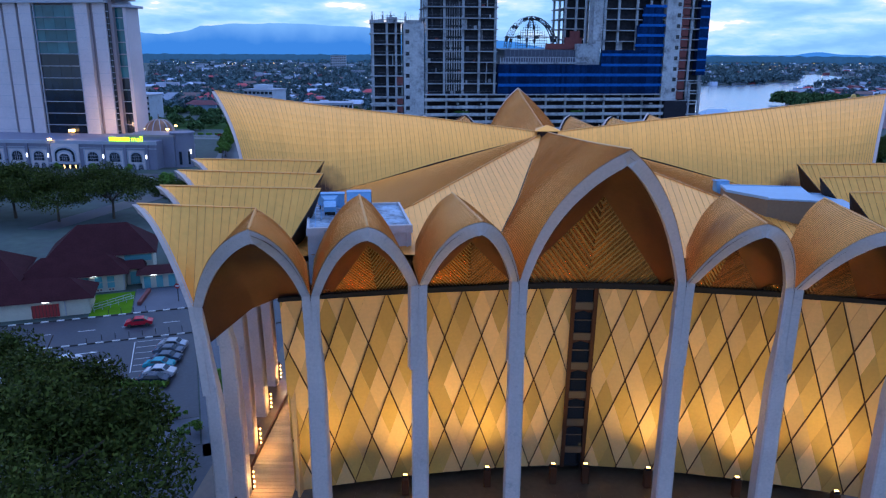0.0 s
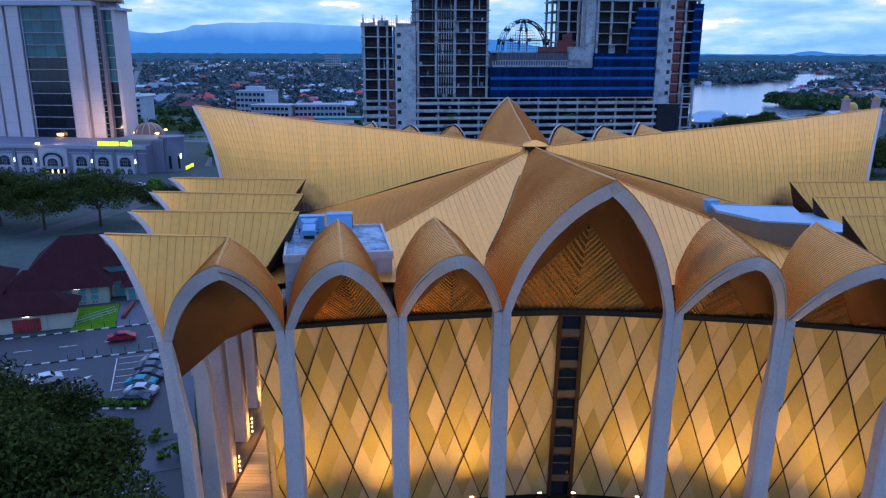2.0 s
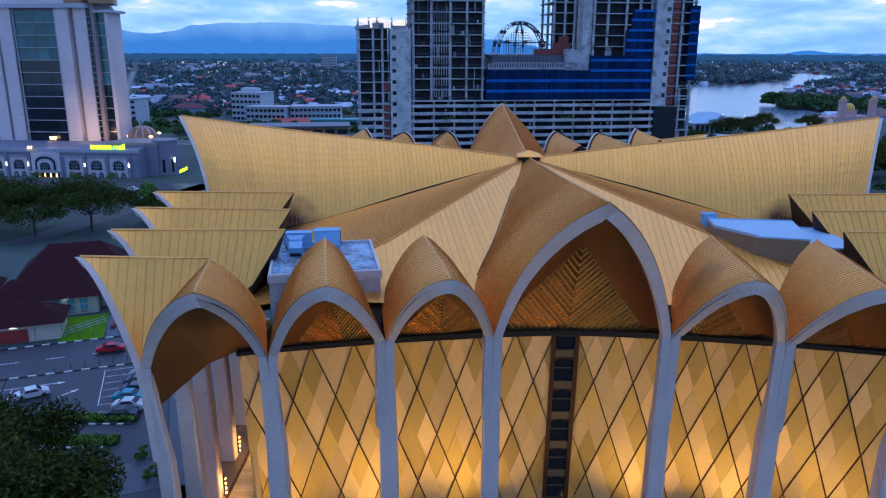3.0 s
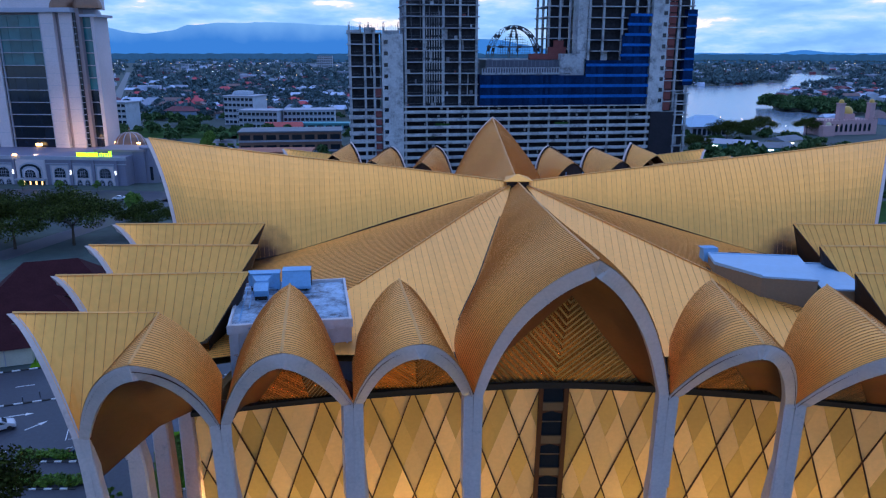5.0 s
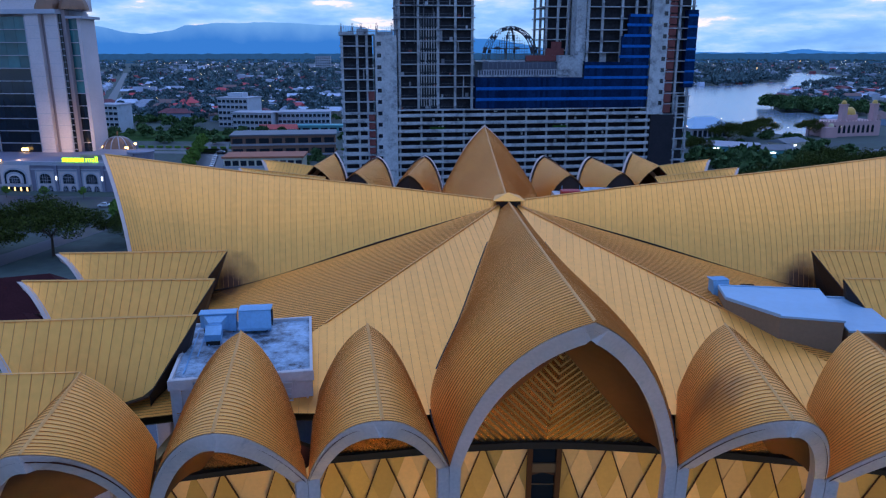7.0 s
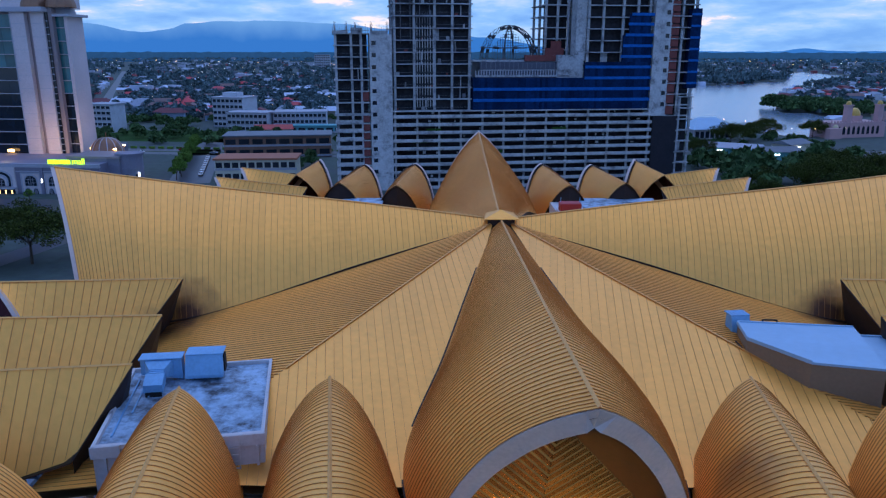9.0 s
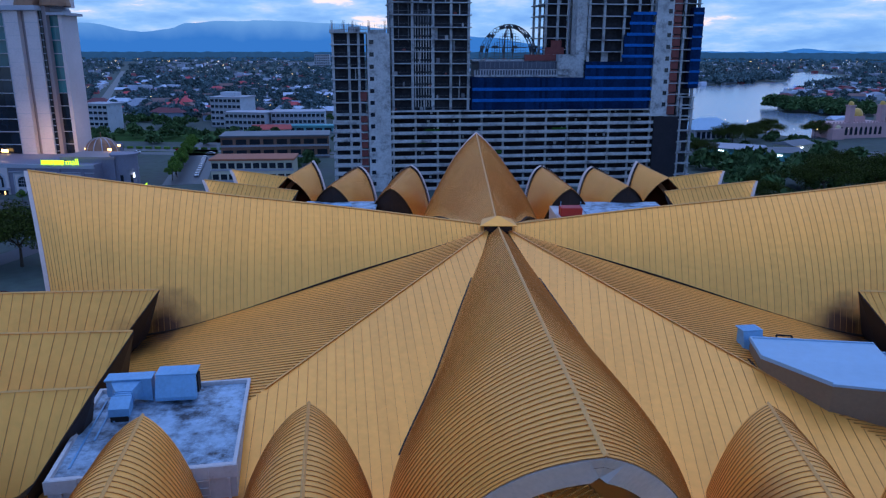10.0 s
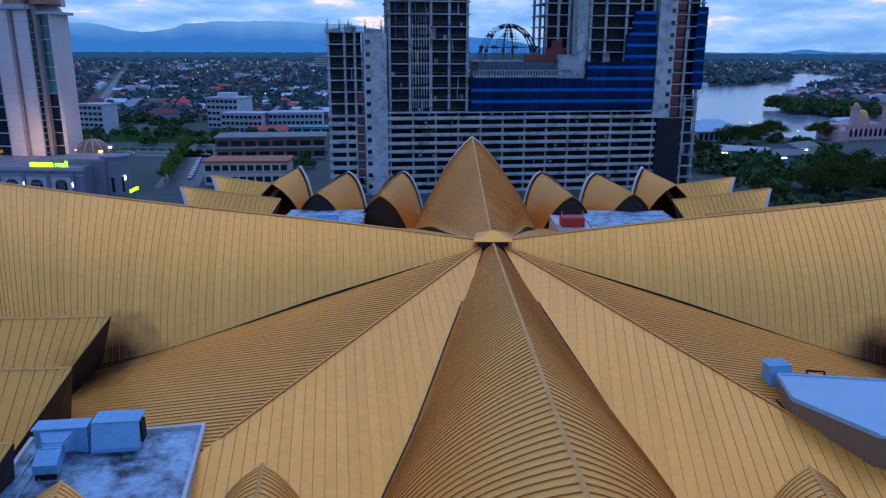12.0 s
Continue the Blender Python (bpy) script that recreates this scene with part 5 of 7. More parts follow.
shrub(-42.4, -11.2, 1.5, 61)
shrub(-45.4, -7.2, 1.1, 62)
bol = thing("bollard", "thin dark steel bollard on the verge", "bollard", (RX, RY, 0), group="bollards along the street")
bm = bmesh.new()
bmesh.ops.create_cone(bm, cap_ends=True, segments=8, radius1=0.06, radius2=0.05, depth=1.0)
bmesh.ops.translate(bm, verts=bm.verts, vec=(0, 0, 0.5))
part("post", bm, KERBBLACK, bol)
box_part("cap", -0.08, 0.08, -0.08, 0.08, 1.0, 1.06, STEEL, bol)
for k in range(12):
    a, b = 2.0 + 2.0 * (k % 8), 1.2 if k < 8 else 13.4
    ca, sa = math.cos(radians(RD)), math.sin(radians(RD))
    copy_thing(bol, Matrix.Translation((RX + a * ca - b * sa, RY + a * sa + b * ca, 0)))


# ---- cars
def car(x, y, rot, paint, label, seed=0):
    ob = thing("car", label, "car", (x, y, 0.03), radians(rot))
    bm = bmesh.new()
    prof = [(-2.15, 0.35), (-2.2, 0.75), (-1.9, 0.92), (-1.35, 1.0), (-0.75, 1.42), (0.55, 1.46), (1.2, 1.02), (2.0, 0.86), (2.2, 0.6), (2.15, 0.3)]
    sides = []
    for yy, k in ((-0.86, 1), (0.86, 1)):
        sides.append([bm.verts.new((px, yy * (0.84 if pz > 1.2 else 1.0), pz)) for px, pz in prof])
    bm.faces.new(sides[0][::-1])
    bm.faces.new(sides[1])
    for i in range(len(prof)):
        j = (i + 1) % len(prof)
        bm.faces.new((sides[0][i], sides[0][j], sides[1][j], sides[1][i]))
    bmesh.ops.bevel(bm, geom=list(bm.edges), offset=0.05, segments=1, affect="EDGES")
    part("body", bm, paint, ob)
    V = [(1.15, -0.72, 1.04), (1.15, 0.72, 1.04), (0.62, 0.66, 1.42), (0.62, -0.66, 1.42)]
    link_mesh("windscreen", [(a + 0.06, b, c + 0.03) for a, b, c in V], [(0, 1, 2, 3)], WINDOWDARK, ob, "dark glass")
    V = [(-1.32, -0.72, 1.02), (-0.80, -0.66, 1.40), (-0.80, 0.66, 1.40), (-1.32, 0.72, 1.02)]
    link_mesh("rear_window", [(a - 0.06, b, c + 0.03) for a, b, c in V], [(0, 1, 2, 3)], WINDOWDARK, ob, "dark glass")
    for sy in (-1, 1):
        V = [(-1.1, sy * 0.875, 1.02), (1.0, sy * 0.875, 1.02), (0.5, sy * 0.77, 1.36), (-0.7, sy * 0.77, 1.36)]
        link_mesh("side_window", V, [(0, 1, 2, 3)], WINDOWDARK, ob, "dark glass")
        for xx in (-1.35, 1.38):
            bm = bmesh.new()
            bmesh.ops.create_cone(bm, cap_ends=True, segments=14, radius1=0.32, radius2=0.32, depth=0.2)
            bmesh.ops.transform(bm, matrix=Matrix.Translation((xx, sy * 0.82, 0.32)) @ Matrix.Rotation(radians(90), 4, "X"), verts=bm.verts)
            part("wheel", bm, KERBBLACK, ob)
        box_part("headlight", 2.08, 2.19, sy * 0.68 - 0.16, sy * 0.68 + 0.16, 0.62, 0.74, COOLLAMP if seed == 9 else MALLTRIM, ob)
        box_part("tail_light", -2.21, -2.14, sy * 0.68 - 0.14, sy * 0.68 + 0.14, 0.70, 0.82, REDPAINT, ob)
    return ob


P_RED = mat("red_car_paint", (0.52, 0.012, 0.03), 0.25, 0.0, 0.03, 0.5, 3.0, 0.0)
P_WHITE = mat("white_car_paint", (0.62, 0.64, 0.68), 0.25, 0.0, 0.03, 0.5, 3.0, 0.0)
P_TEAL = mat("teal_car_paint", (0.02, 0.30, 0.38), 0.25, 0.0, 0.03, 0.5, 3.0, 0.0)
P_GREY = mat("dark_grey_car_paint", (0.09, 0.11, 0.15), 0.25, 0.2, 0.03, 0.5, 3.0, 0.0)
P_DARK = mat("navy_car_paint", (0.02, 0.03, 0.06), 0.25, 0.2, 0.03, 0.5, 3.0, 0.0)
P_SILVER = mat("silver_car_paint", (0.40, 0.42, 0.46), 0.28, 0.4, 0.03, 0.5, 3.0, 0.0)
car(-63.5, 24.4, 196, P_RED, "bright red hatchback on the wet street")
ca, sa = math.cos(radians(RD)), math.sin(radians(RD))
for x, y, pt, lb in ((-54.8, 15.3, P_SILVER, "silver saloon parked in a marked bay"), (-54.5, 12.8, P_GREY, "grey hatchback parked in a marked bay"), (-53.9, 10.3, P_GREY, "dark grey saloon parked in a marked bay"),
                     (-54.0, 7.9, P_TEAL, "teal saloon parked in a marked bay"), (-52.9, 5.4, P_WHITE, "white hatchback parked in a marked bay"), (-52.8, 2.9, P_DARK, "navy saloon parked in a marked bay")):
    car(x + 0.5, y - 0.2, RD - 18, pt, lb)
for a, b, r, pt, lb in ((-1.8, -7.6, 15, P_WHITE, "white hatchback standing in the car park"), (-10.5, -13.0, 15, P_SILVER, "silver car half hidden by the tree"),
                        (0.0, -24.5, -8, P_SILVER, "pale blue-silver car by the hedge")):
    car(RX + a * ca - b * sa, RY + a * sa + b * ca, RD + r, pt, lb)
car(-118, 164, 5, P_WHITE, "white car on the road before the mall")
car(-138, 166, 5, P_DARK, "dark car on the road before the mall")
along(-105, 170, -4.6, [(-160, 60, -9, 9)], ASPHALT, "road", "wide wet road before the mall", 0.03)
along(-110, 120, 76, [(-30, 60, -4, 4)], ASPHALT, "road", "side road with a low wall", 0.03)
along(-108, 232, 104, [(-20, 130, -8, 8)], ASPHALT, "road", "straight tree-lined road running to the suburbs", 0.03)
along(-150, 305, -6, [(-160, 120, -10, 10)], ASPHALT, "road", "cross road behind the mall", 0.03)
along(-300, 572, 112.1, [(0, 1250, -4.5, 4.5)], ASPHALT, "road", "long straight suburban road", 0.04)
along(150, 285, 12, [(-60, 120, -9, 9)], ASPHALT, "road", "wet street before the sheds", 0.03)
along(95, 130, 30, [(-30, 150, -12, 6)], FIELD, "lawn", "dark grass behind the museum", 0.03, cat="lawn")
along(-190, 345, -6, [(-60, 62, 4, 60)], FIELD, "lawn", "rough green field behind the cross road", 0.03, cat="lawn")
along(-150, 305, -6, [(-160, 120, -1.0, 1.0)], FIELD, "lawn", "planted strip between the carriageways", 0.06, cat="lawn")
hedge_rows = [(-160 + 5 * k, -157 + 5 * k, 10.5, 11.5) for k in range(54)]
along(-150, 305, -6, hedge_rows, HEDGE, "hedge", "row of clipped shrubs along the road", 0.03, 1.1, "hedge", "stuff")
rc = random.Random(4)
for k in range(9):
    car(-215 + 15.5 * k + rc.uniform(-4, 4), 311.6 - 1.62 * k + (6 if k % 2 else -5.5) - 0.5, -6 if k % 2 else 174, (P_WHITE, P_RED, P_SILVER, P_DARK)[k % 4], "%s car on the wet cross road" % ("white", "red", "silver", "dark")[k % 4])
lm = car(-104.5, 232, 104, P_WHITE, "white car in a row along the kerb")
lm["group"] = "cars along the kerb"
for k in range(1, 9):
    copy_thing(lm, Matrix.Translation((-104.5 - 1.55 * k, 232 + 6.2 * k, 0.03)) @ Matrix.Rotation(radians(104), 4, "Z"))


# ---- the old house with dark red roofs
def hip_roof(bm, x0, x1, y0, y1, z0, z1, inset):
    v = [bm.verts.new(p) for p in ((x0, y0, z0), (x1, y0, z0), (x1, y1, z0), (x0, y1, z0))]
    ym = (y0 + y1) / 2
    r = [bm.verts.new((x0 + inset, ym, z1)), bm.verts.new((x1 - inset, ym, z1))]
    bm.faces.new((v[0], v[1], r[1], r[0]))
    bm.faces.new((v[2], v[3], r[0], r[1]))
    bm.faces.new((v[1], v[2], r[1]))
    bm.faces.new((v[3], v[0], r[0]))
    bm.faces.new(v[::-1])


oh = thing("old_house", "old cream colonial house with dark red hipped roofs", "house", (-79.0, 44.0, 0), radians(RD))
for nm, x0, x1, y0, y1, h, rh, ins in (("middle_wing", -13, 4.4, -2.8, 4.6, 3.5, 6.6, 4.0), ("gate_wing", -26, -0.4, -14.8, -7.4, 3.1, 5.9, 4.2), ("porch_wing", 7.4, 14.5, -3.0, 2.4, 3.0, 3.7, 2.0),
                                       ("great_wing", -9, 9.4, 3.6, 16, 5.6, 10.6, 5.5), ("west_wing", -32, -13.2, -5.5, 10, 4.4, 8.8, 5.5), ("link_wing", 4.6, 7.3, 0.6, 3.4, 3.4, 4.6, 0.6)):
    boxes(nm, [(x0, x1, y0, y1, 0, h)], CREAM, oh, "cream rendered wall")
    bm = bmesh.new()
    hip_roof(bm, x0 - 0.9, x1 + 0.9, y0 - 0.9, y1 + 0.9, h - 0.1, rh, ins)
    part("roof", bm, ROOFRED, oh, "dark red tiled hipped roof")
for x in (-4.6, -2.4, -0.1, 2.0):
    boxes("shutter", [(x - 0.62, x + 0.62, -2.9, -2.8, 0.8, 3.0)], TEAL, oh, "teal painted shutter")
    boxes("shutter_rail", [(x - 0.66, x + 0.66, -2.95, -2.9, 1.85, 1.95)], CREAM, oh)
    for dx in (-0.45, 0.1):
        boxes("wall_vent", [(x + dx, x + dx + 0.3, -2.86, -2.8, 0.3, 0.55)], BRICKRED, oh)
for x in (8.4, 10.6, 12.8):
    boxes("shutter", [(x - 0.6, x + 0.6, -3.1, -3.0, 0.1, 2.4)], TEAL, oh, "teal painted shutter")
boxes("upper_window_band", [(4.2, 9.2, 3.5, 3.6, 3.9, 5.2)], TEAL, oh, "teal window band")
boxes("entrance_door", [(5.2, 6.9, 0.5, 0.6, 0.1, 2.6)], TEAL, oh, "teal glazed door")
boxes("gate", [(-9.4, -5.2, -14.95, -14.8, 0.1, 2.3)], REDPAINT, oh, "red slatted gate")
for k in range(8):
    boxes("gate_slat", [(-9.35 + 0.52 * k, -9.2 + 0.52 * k, -15.0, -14.95, 0.1, 2.3)], BRICKRED, oh)
for pipe in ((-4.3, -4.18, -14.92, -14.8, 0, 3.0), (4.2, 4.32, -2.92, -2.8, 0, 3.4)):
    boxes("wall_pipe", [pipe], MALLTRIM, oh)
for x, y, z in ((-7.2, -14.95, 2.7), (-0.9, -3.0, 3.2), (9.6, -3.2, 2.65), (-6.2, -3.0, 3.2)):
    boxes("eave_lamp", [(x - 0.5, x + 0.5, y - 0.1, y, z, z + 0.12)], COOLLAMP, oh, "cool white eave lamp")
rl = thing("ramp_railing", "white steel railing along the lawn ramp", "railing", (0, 0, 0))
for dx, dy in ((0, 0), (-0.9, 1.0)):
    for h in (0.55, 1.0):
        beam("rail", (-73.9 + dx, 30.3 + dy, h), (-69.6 + dx, 36.6 + dy, h + 0.1), 0.07, 0.07, MALLTRIM, rl)
    for k in range(6):
        beam("post", (-73.9 + dx + 0.86 * k, 30.3 + dy + 1.26 * k, 0.05), (-73.9 + dx + 0.86 * k, 30.3 + dy + 1.26 * k, 1.05), 0.06, 0.06, MALLTRIM, rl)
gw = thing("garden_wall", "low red brick planter wall beside the forecourt", "wall", (0, 0, 0))
beam("brick_edge", (-67.6, 34.1, 0.35), (-69.0, 42.0, 0.35), 0.6, 0.7, BRICKRED, gw)
hs = thing("road_sign", "red and white round sign on a thin pole", "sign", (-61.4, 36.6, 0))
box_part("pole", -0.06, 0.06, -0.06, 0.06, 0, 3.4, KERBBLACK, hs)
bm = bmesh.new()
bmesh.ops.create_cone(bm, cap_ends=True, segments=16, radius1=0.5, radius2=0.5, depth=0.06)
bmesh.ops.transform(bm, matrix=Matrix.Translation((0, -0.1, 3.0)) @ Matrix.Rotation(radians(90), 4, "X"), verts=bm.verts)
part("plate", bm, REDPAINT, hs, "red round plate")
box_part("plate_bar", -0.32, 0.32, -0.16, -0.14, 2.9, 3.1, WHITELINE, hs)


# ---- shopping mall with tower
mall = thing("shopping_mall", "blue-grey mall podium with arched windows under a pale tower", "mall", (-155.5, 187.5, 0), radians(-4.6))
boxes("podium_wall", [(-60, 31.5, 0, 20, -2, 11.4), (-60, 11.0, 20, 60, -2, 11.4)], MALLWALL, mall)
boxes("cornice", [(-60.4, 31.9, -0.5, 0.5, 10.2, 10.9), (-60.2, 31.7, -0.3, 0.3, 8.6, 8.9), (-60.3, 31.8, -0.4, 0.4, 10.95, 11.5)], MALLTRIM, mall, "pale cornice band")
boxes("corner_wing", [(31.5, 36.0, 6, 20, -2, 12.6)], MALLWALL, mall)
boxes("wing_parapet", [(16.6, 36.3, 5.6, 20.4, 12.6, 13.4)], TOWERSHADE, mall, "mauve roof terrace edge")
boxes("terrace_wall", [(16.8, 31.5, 5.8, 20.0, 11.4, 12.6)], MALLWALL, mall)
bm = bmesh.new()
for r0, r1, z0, z1 in ((4.4, 4.4, -2.0, 13.6), (4.8, 4.8, 13.6, 14.2), (4.6, 4.6, 8.6, 9.1)):
    g = bmesh.ops.create_cone(bm, cap_ends=True, segments=24, radius1=r0, radius2=r1, depth=z1 - z0)["verts"]
    bmesh.ops.translate(bm, verts=g, vec=(37.2, 11.0, (z0 + z1) / 2))
part("corner_turret", bm, MALLWALL, mall, "round blue-grey corner turret")
for k in range(3):
    an = radians(-120 + 40 * k)
    boxes("turret_window", [(37.2 + 4.5 * math.cos(an) - 0.5, 37.2 + 4.5 * math.cos(an) + 0.5, 11.0 + 4.5 * math.sin(an) - 0.12, 11.0 + 4.5 * math.sin(an) + 0.12, 2.0, 7.0)], WINDOWDARK, mall)
boxes("turret_lamp", [(41.2, 41.6, 8.4, 8.8, 6.0, 7.6)], COOLLAMP, mall, "cool white wall lamp")


def arch_outline(w, h, n=6):
    pts = [(-w / 2, 0), (w / 2, 0)]
    for k in range(n + 1):
        t = k / n
        pts.append((w / 2 * (1 - t ** 1.7), h * 0.55 + h * 0.45 * math.sin(t * math.pi / 2)))
    for k in range(n - 1, -1, -1):
        t = k / n
        pts.append((-w / 2 * (1 - t ** 1.7), h * 0.55 + h * 0.45 * math.sin(t * math.pi / 2)))
    return pts


def arch_plate(name, x, z, w, h, y0, y1, material, parent, label=""):
    o = arch_outline(w, h)
    n = len(o)
    V = [(x + a, y0, z + b) for a, b in o] + [(x + a, y1, z + b) for a, b in o]
    F = [tuple(range(n)), tuple(range(2 * n - 1, n - 1, -1))] + [(i, (i + 1) % n, n + (i + 1) % n, n + i) for i in range(n)]
    return link_mesh(name, V, F, material, parent, label)


def tracery(x, z, w, h, y):
    """Pale bars that cross in a pointed window."""
    rows = [(x - w * 0.2 - 0.05, x - w * 0.2 + 0.05, y - 0.06, y, z, z + h * 0.84), (x + w * 0.2 - 0.05, x + w * 0.2 + 0.05, y - 0.06, y, z, z + h * 0.84),
            (x - 0.05, x + 0.05, y - 0.06, y, z, z + h * 0.97), (x - w * 0.48, x + w * 0.48, y - 0.05, y, z + h * 0.30, z + h * 0.30 + 0.09), (x - w * 0.44, x + w * 0.44, y - 0.05, y, z + h * 0.62, z + h * 0.62 + 0.09)]
    boxes("tracery", rows, MALLTRIM, mall, "pale window tracery")


for k, x in enumerate((-50.2, -41.6, -33.0, -24.3, -15.4, 6.4, 15.1, 23.7)):
    boxes("bay_frame", [(x - 3.6, x - 3.2, -0.35, 0, -1.5, 8.2), (x + 3.2, x + 3.6, -0.35, 0, -1.5, 8.2), (x - 3.6, x + 3.6, -0.35, 0, 7.9, 8.3)], MALLTRIM, mall, "pale bay frame")
    boxes("bay_panel", [(x - 3.2, x + 3.2, -0.12, 0, -1.5, 7.9)], TOWERPINK, mall)
    arch_plate("arch_surround", x, 3.5, 4.9, 4.2, -0.3, -0.1, MALLTRIM, mall, "pale pointed arch surround")
    arch_plate("arch_window", x, 3.7, 4.1, 3.5, -0.36, -0.3, WINDOWDARK, mall, "dark pointed window")
    tracery(x, 3.7, 4.1, 3.5, -0.36)
    for d in (-1.5, 1.5):
        arch_plate("lower_surround", x + d, -0.6, 2.4, 3.8, -0.3, -0.1, MALLTRIM, mall, "pale pointed arch surround")
        arch_plate("lower_window", x + d, -0.5, 1.8, 3.3, -0.36, -0.3, WINDOWDARK, mall, "dark pointed window")
        tracery(x + d, -0.5, 1.8, 3.3, -0.36)
    boxes("pier", [(x + 3.8, x + 4.8, -0.6, 0, -2, 10.2)], MALLWALL, mall)
for k, x in enumerate((-20.0, -11.4, 10.8, 27.9)):
    boxes("wall_lamp", [(x - 0.16, x + 0.16, -0.9, -0.7, 5.0, 6.4)], COOLLAMP, mall, "cool white wall lamp")
boxes("portal_wall", [(-10.2, 1.0, -0.5, 0, -1.5, 10.2)], TOWERPINK, mall)
arch_plate("portal_surround", -4.6, 3.4, 8.8, 5.8, -0.8, -0.5, MALLTRIM, mall, "pale pointed portal arch")
arch_plate("portal_ring", -4.6, 3.5, 7.9, 5.1, -0.9, -0.8, WINDOWDARK, mall)
arch_plate("portal_middle", -4.6, 3.6, 6.4, 4.2, -1.0, -0.9, MALLTRIM, mall)
arch_plate("portal_inner", -4.6, 3.6, 5.2, 3.5, -1.1, -1.0, TOWERPINK, mall)
arch_plate("portal_window", -4.6, 3.7, 4.0, 2.8, -1.2, -1.1, WINDOWDARK, mall)
tracery(-4.6, 3.7, 4.0, 2.8, -1.2)
boxes("entrance", [(-9.4, 0.4, -0.7, -0.45, -1.5, 2.6)], WINDOWDARK, mall, "dark glazed entrance")
boxes("entrance_glow", [(-9.0 + 1.15 * k, -8.5 + 1.15 * k, -0.76, -0.7, -1.0 + 1.6 * (k % 2), 0.4 + 1.8 * (k % 2)) for k in range(8)], WARMWIN, mall, "warm light behind the doors")
boxes("canopy", [(-10.4, 1.2, -2.2, 0, 2.7, 3.2)], MALLTRIM, mall)
MALLC = Vector((-10.5, -86.0, 44.5))


def draw_back(ob, k):
    """Sets a far thing back along the line from the river road, growing it with the distance."""
    ob.matrix_basis = Matrix.Translation(MALLC) @ Matrix.Scale(k, 4) @ Matrix.Translation(-MALLC) @ ob.matrix_basis


# tower above
tower_bits = thing("mall_tower", "pale pink tower with teal curtain glass between piers", "tower", (-155.5, 187.5, 0), radians(-4.6))
H = 62.0
boxes("tower_core", [(-26.5, 11.4, 13.0, 30, 11.6, H)], TOWERSHADE, tower_bits)
for x0, x1, y0 in ((-40, -31.5, 12.4), (-29.8, -24.8, 11.4), (-23.4, -18.4, 11.0), (-0.9, 4.2, 11.0), (5.9, 10.6, 11.8)):
    boxes("tower_pier", [(x0, x1, y0, 15, 9.0, H)], TOWERPINK, tower_bits, "pale pink clad pier")
    for k in range(11):
        boxes("pier_joint", [(x0 - 0.03, x1 + 0.03, y0 - 0.03, y0, 14 + 4.4 * k, 14.12 + 4.4 * k)], MALLTRIM, tower_bits)
for x0, x1 in ((4.2, 5.9), (-24.8, -23.4), (-31.5, -29.8)):
    boxes("tower_recess", [(x0, x1, 12.9, 15, 9.0, H)], TOWERSHADE, tower_bits, "shaded recess")
boxes("slim_glazing", [(10.6, 11.6, 12.6, 15, 9.0, H)], CURTAINDARK, tower_bits, "slim dark glazing")
boxes("brown_pier", [(11.6, 13.0, 13.2, 16, 9.0, H + 1.5)], TOWERSHADE, tower_bits, "dark brown clad pier")
for k in range(11):
    z0 = 11.8 + (H - 12.5) / 11 * k
    for j in range(4):
        x0 = -18.4 + 4.37 * j
        boxes("glass_pane", [(x0 + 0.04, x0 + 4.33, 11.7, 11.9, z0 + 0.1, z0 + (H - 12.5) / 11 - 0.1)], CURTAIN if k > 6 else CURTAINDARK, tower_bits, "dark teal curtain glass")
    boxes("transom", [(-18.4, -0.2, 10.7, 11.7, z0 - 0.10, z0 + 0.10)], MALLTRIM, tower_bits, "pale transom line")
    for dz in (0.0, 2.2):
        boxes("slim_transom", [(10.5, 11.7, 12.4, 12.7, z0 + dz - 0.1, z0 + dz + 0.1)], MALLTRIM, tower_bits)
    for j in range(2):
        boxes("side_pane", [(13.05 + 1.6 * j, 14.62 + 1.6 * j, 15.0, 15.15, z0 + 0.1, z0 + (H - 12.5) / 11 - 0.2)], CURTAIN if k > 4 else CURTAINDARK, tower_bits, "teal curtain glass")
    boxes("side_transom", [(12.9, 16.9, 14.5, 15.0, z0 - 0.1, z0 + 0.1)], MALLTRIM, tower_bits)
boxes("tower_mullion", [(-1.35, -1.05, 11.1, 11.8, 9.6, H), (-17.6, -17.3, 11.1, 11.8, 9.6, H)], MALLTRIM, tower_bits)
boxes("tower_wing", [(13.0, 16.4, 15.2, 24, 9.6, H - 1.5)], TOWERSHADE, tower_bits)
boxes("tower_end_pier", [(16.3, 17.6, 14.6, 24.2, 9.6, H - 1.5)], TOWERPINK, tower_bits, "pale pink clad pier")
boxes("tower_cornice", [(-41, 11.6, 9.8, 31, H, H + 0.9), (-40.5, 11.2, 10.3, 31, H + 0.9, H + 1.6), (13.0, 19.4, 13.2, 25, H - 1.5, H - 0.6)], MALLTRIM, tower_bits, "overhanging pale cornice")
boxes("tower_upper", [(-28, 3.0, 13, 29, H + 1.6, H + 16), (3.0, 14.5, 19, 29, H + 1.6, H + 16)], TOWERPINK, tower_bits)
box_part("flood_lamp", -8.6, -6.2, 10.0, 10.6, 13.6, 14.6, LAMPGLOW, tower_bits, "warm floodlight", 0.05)


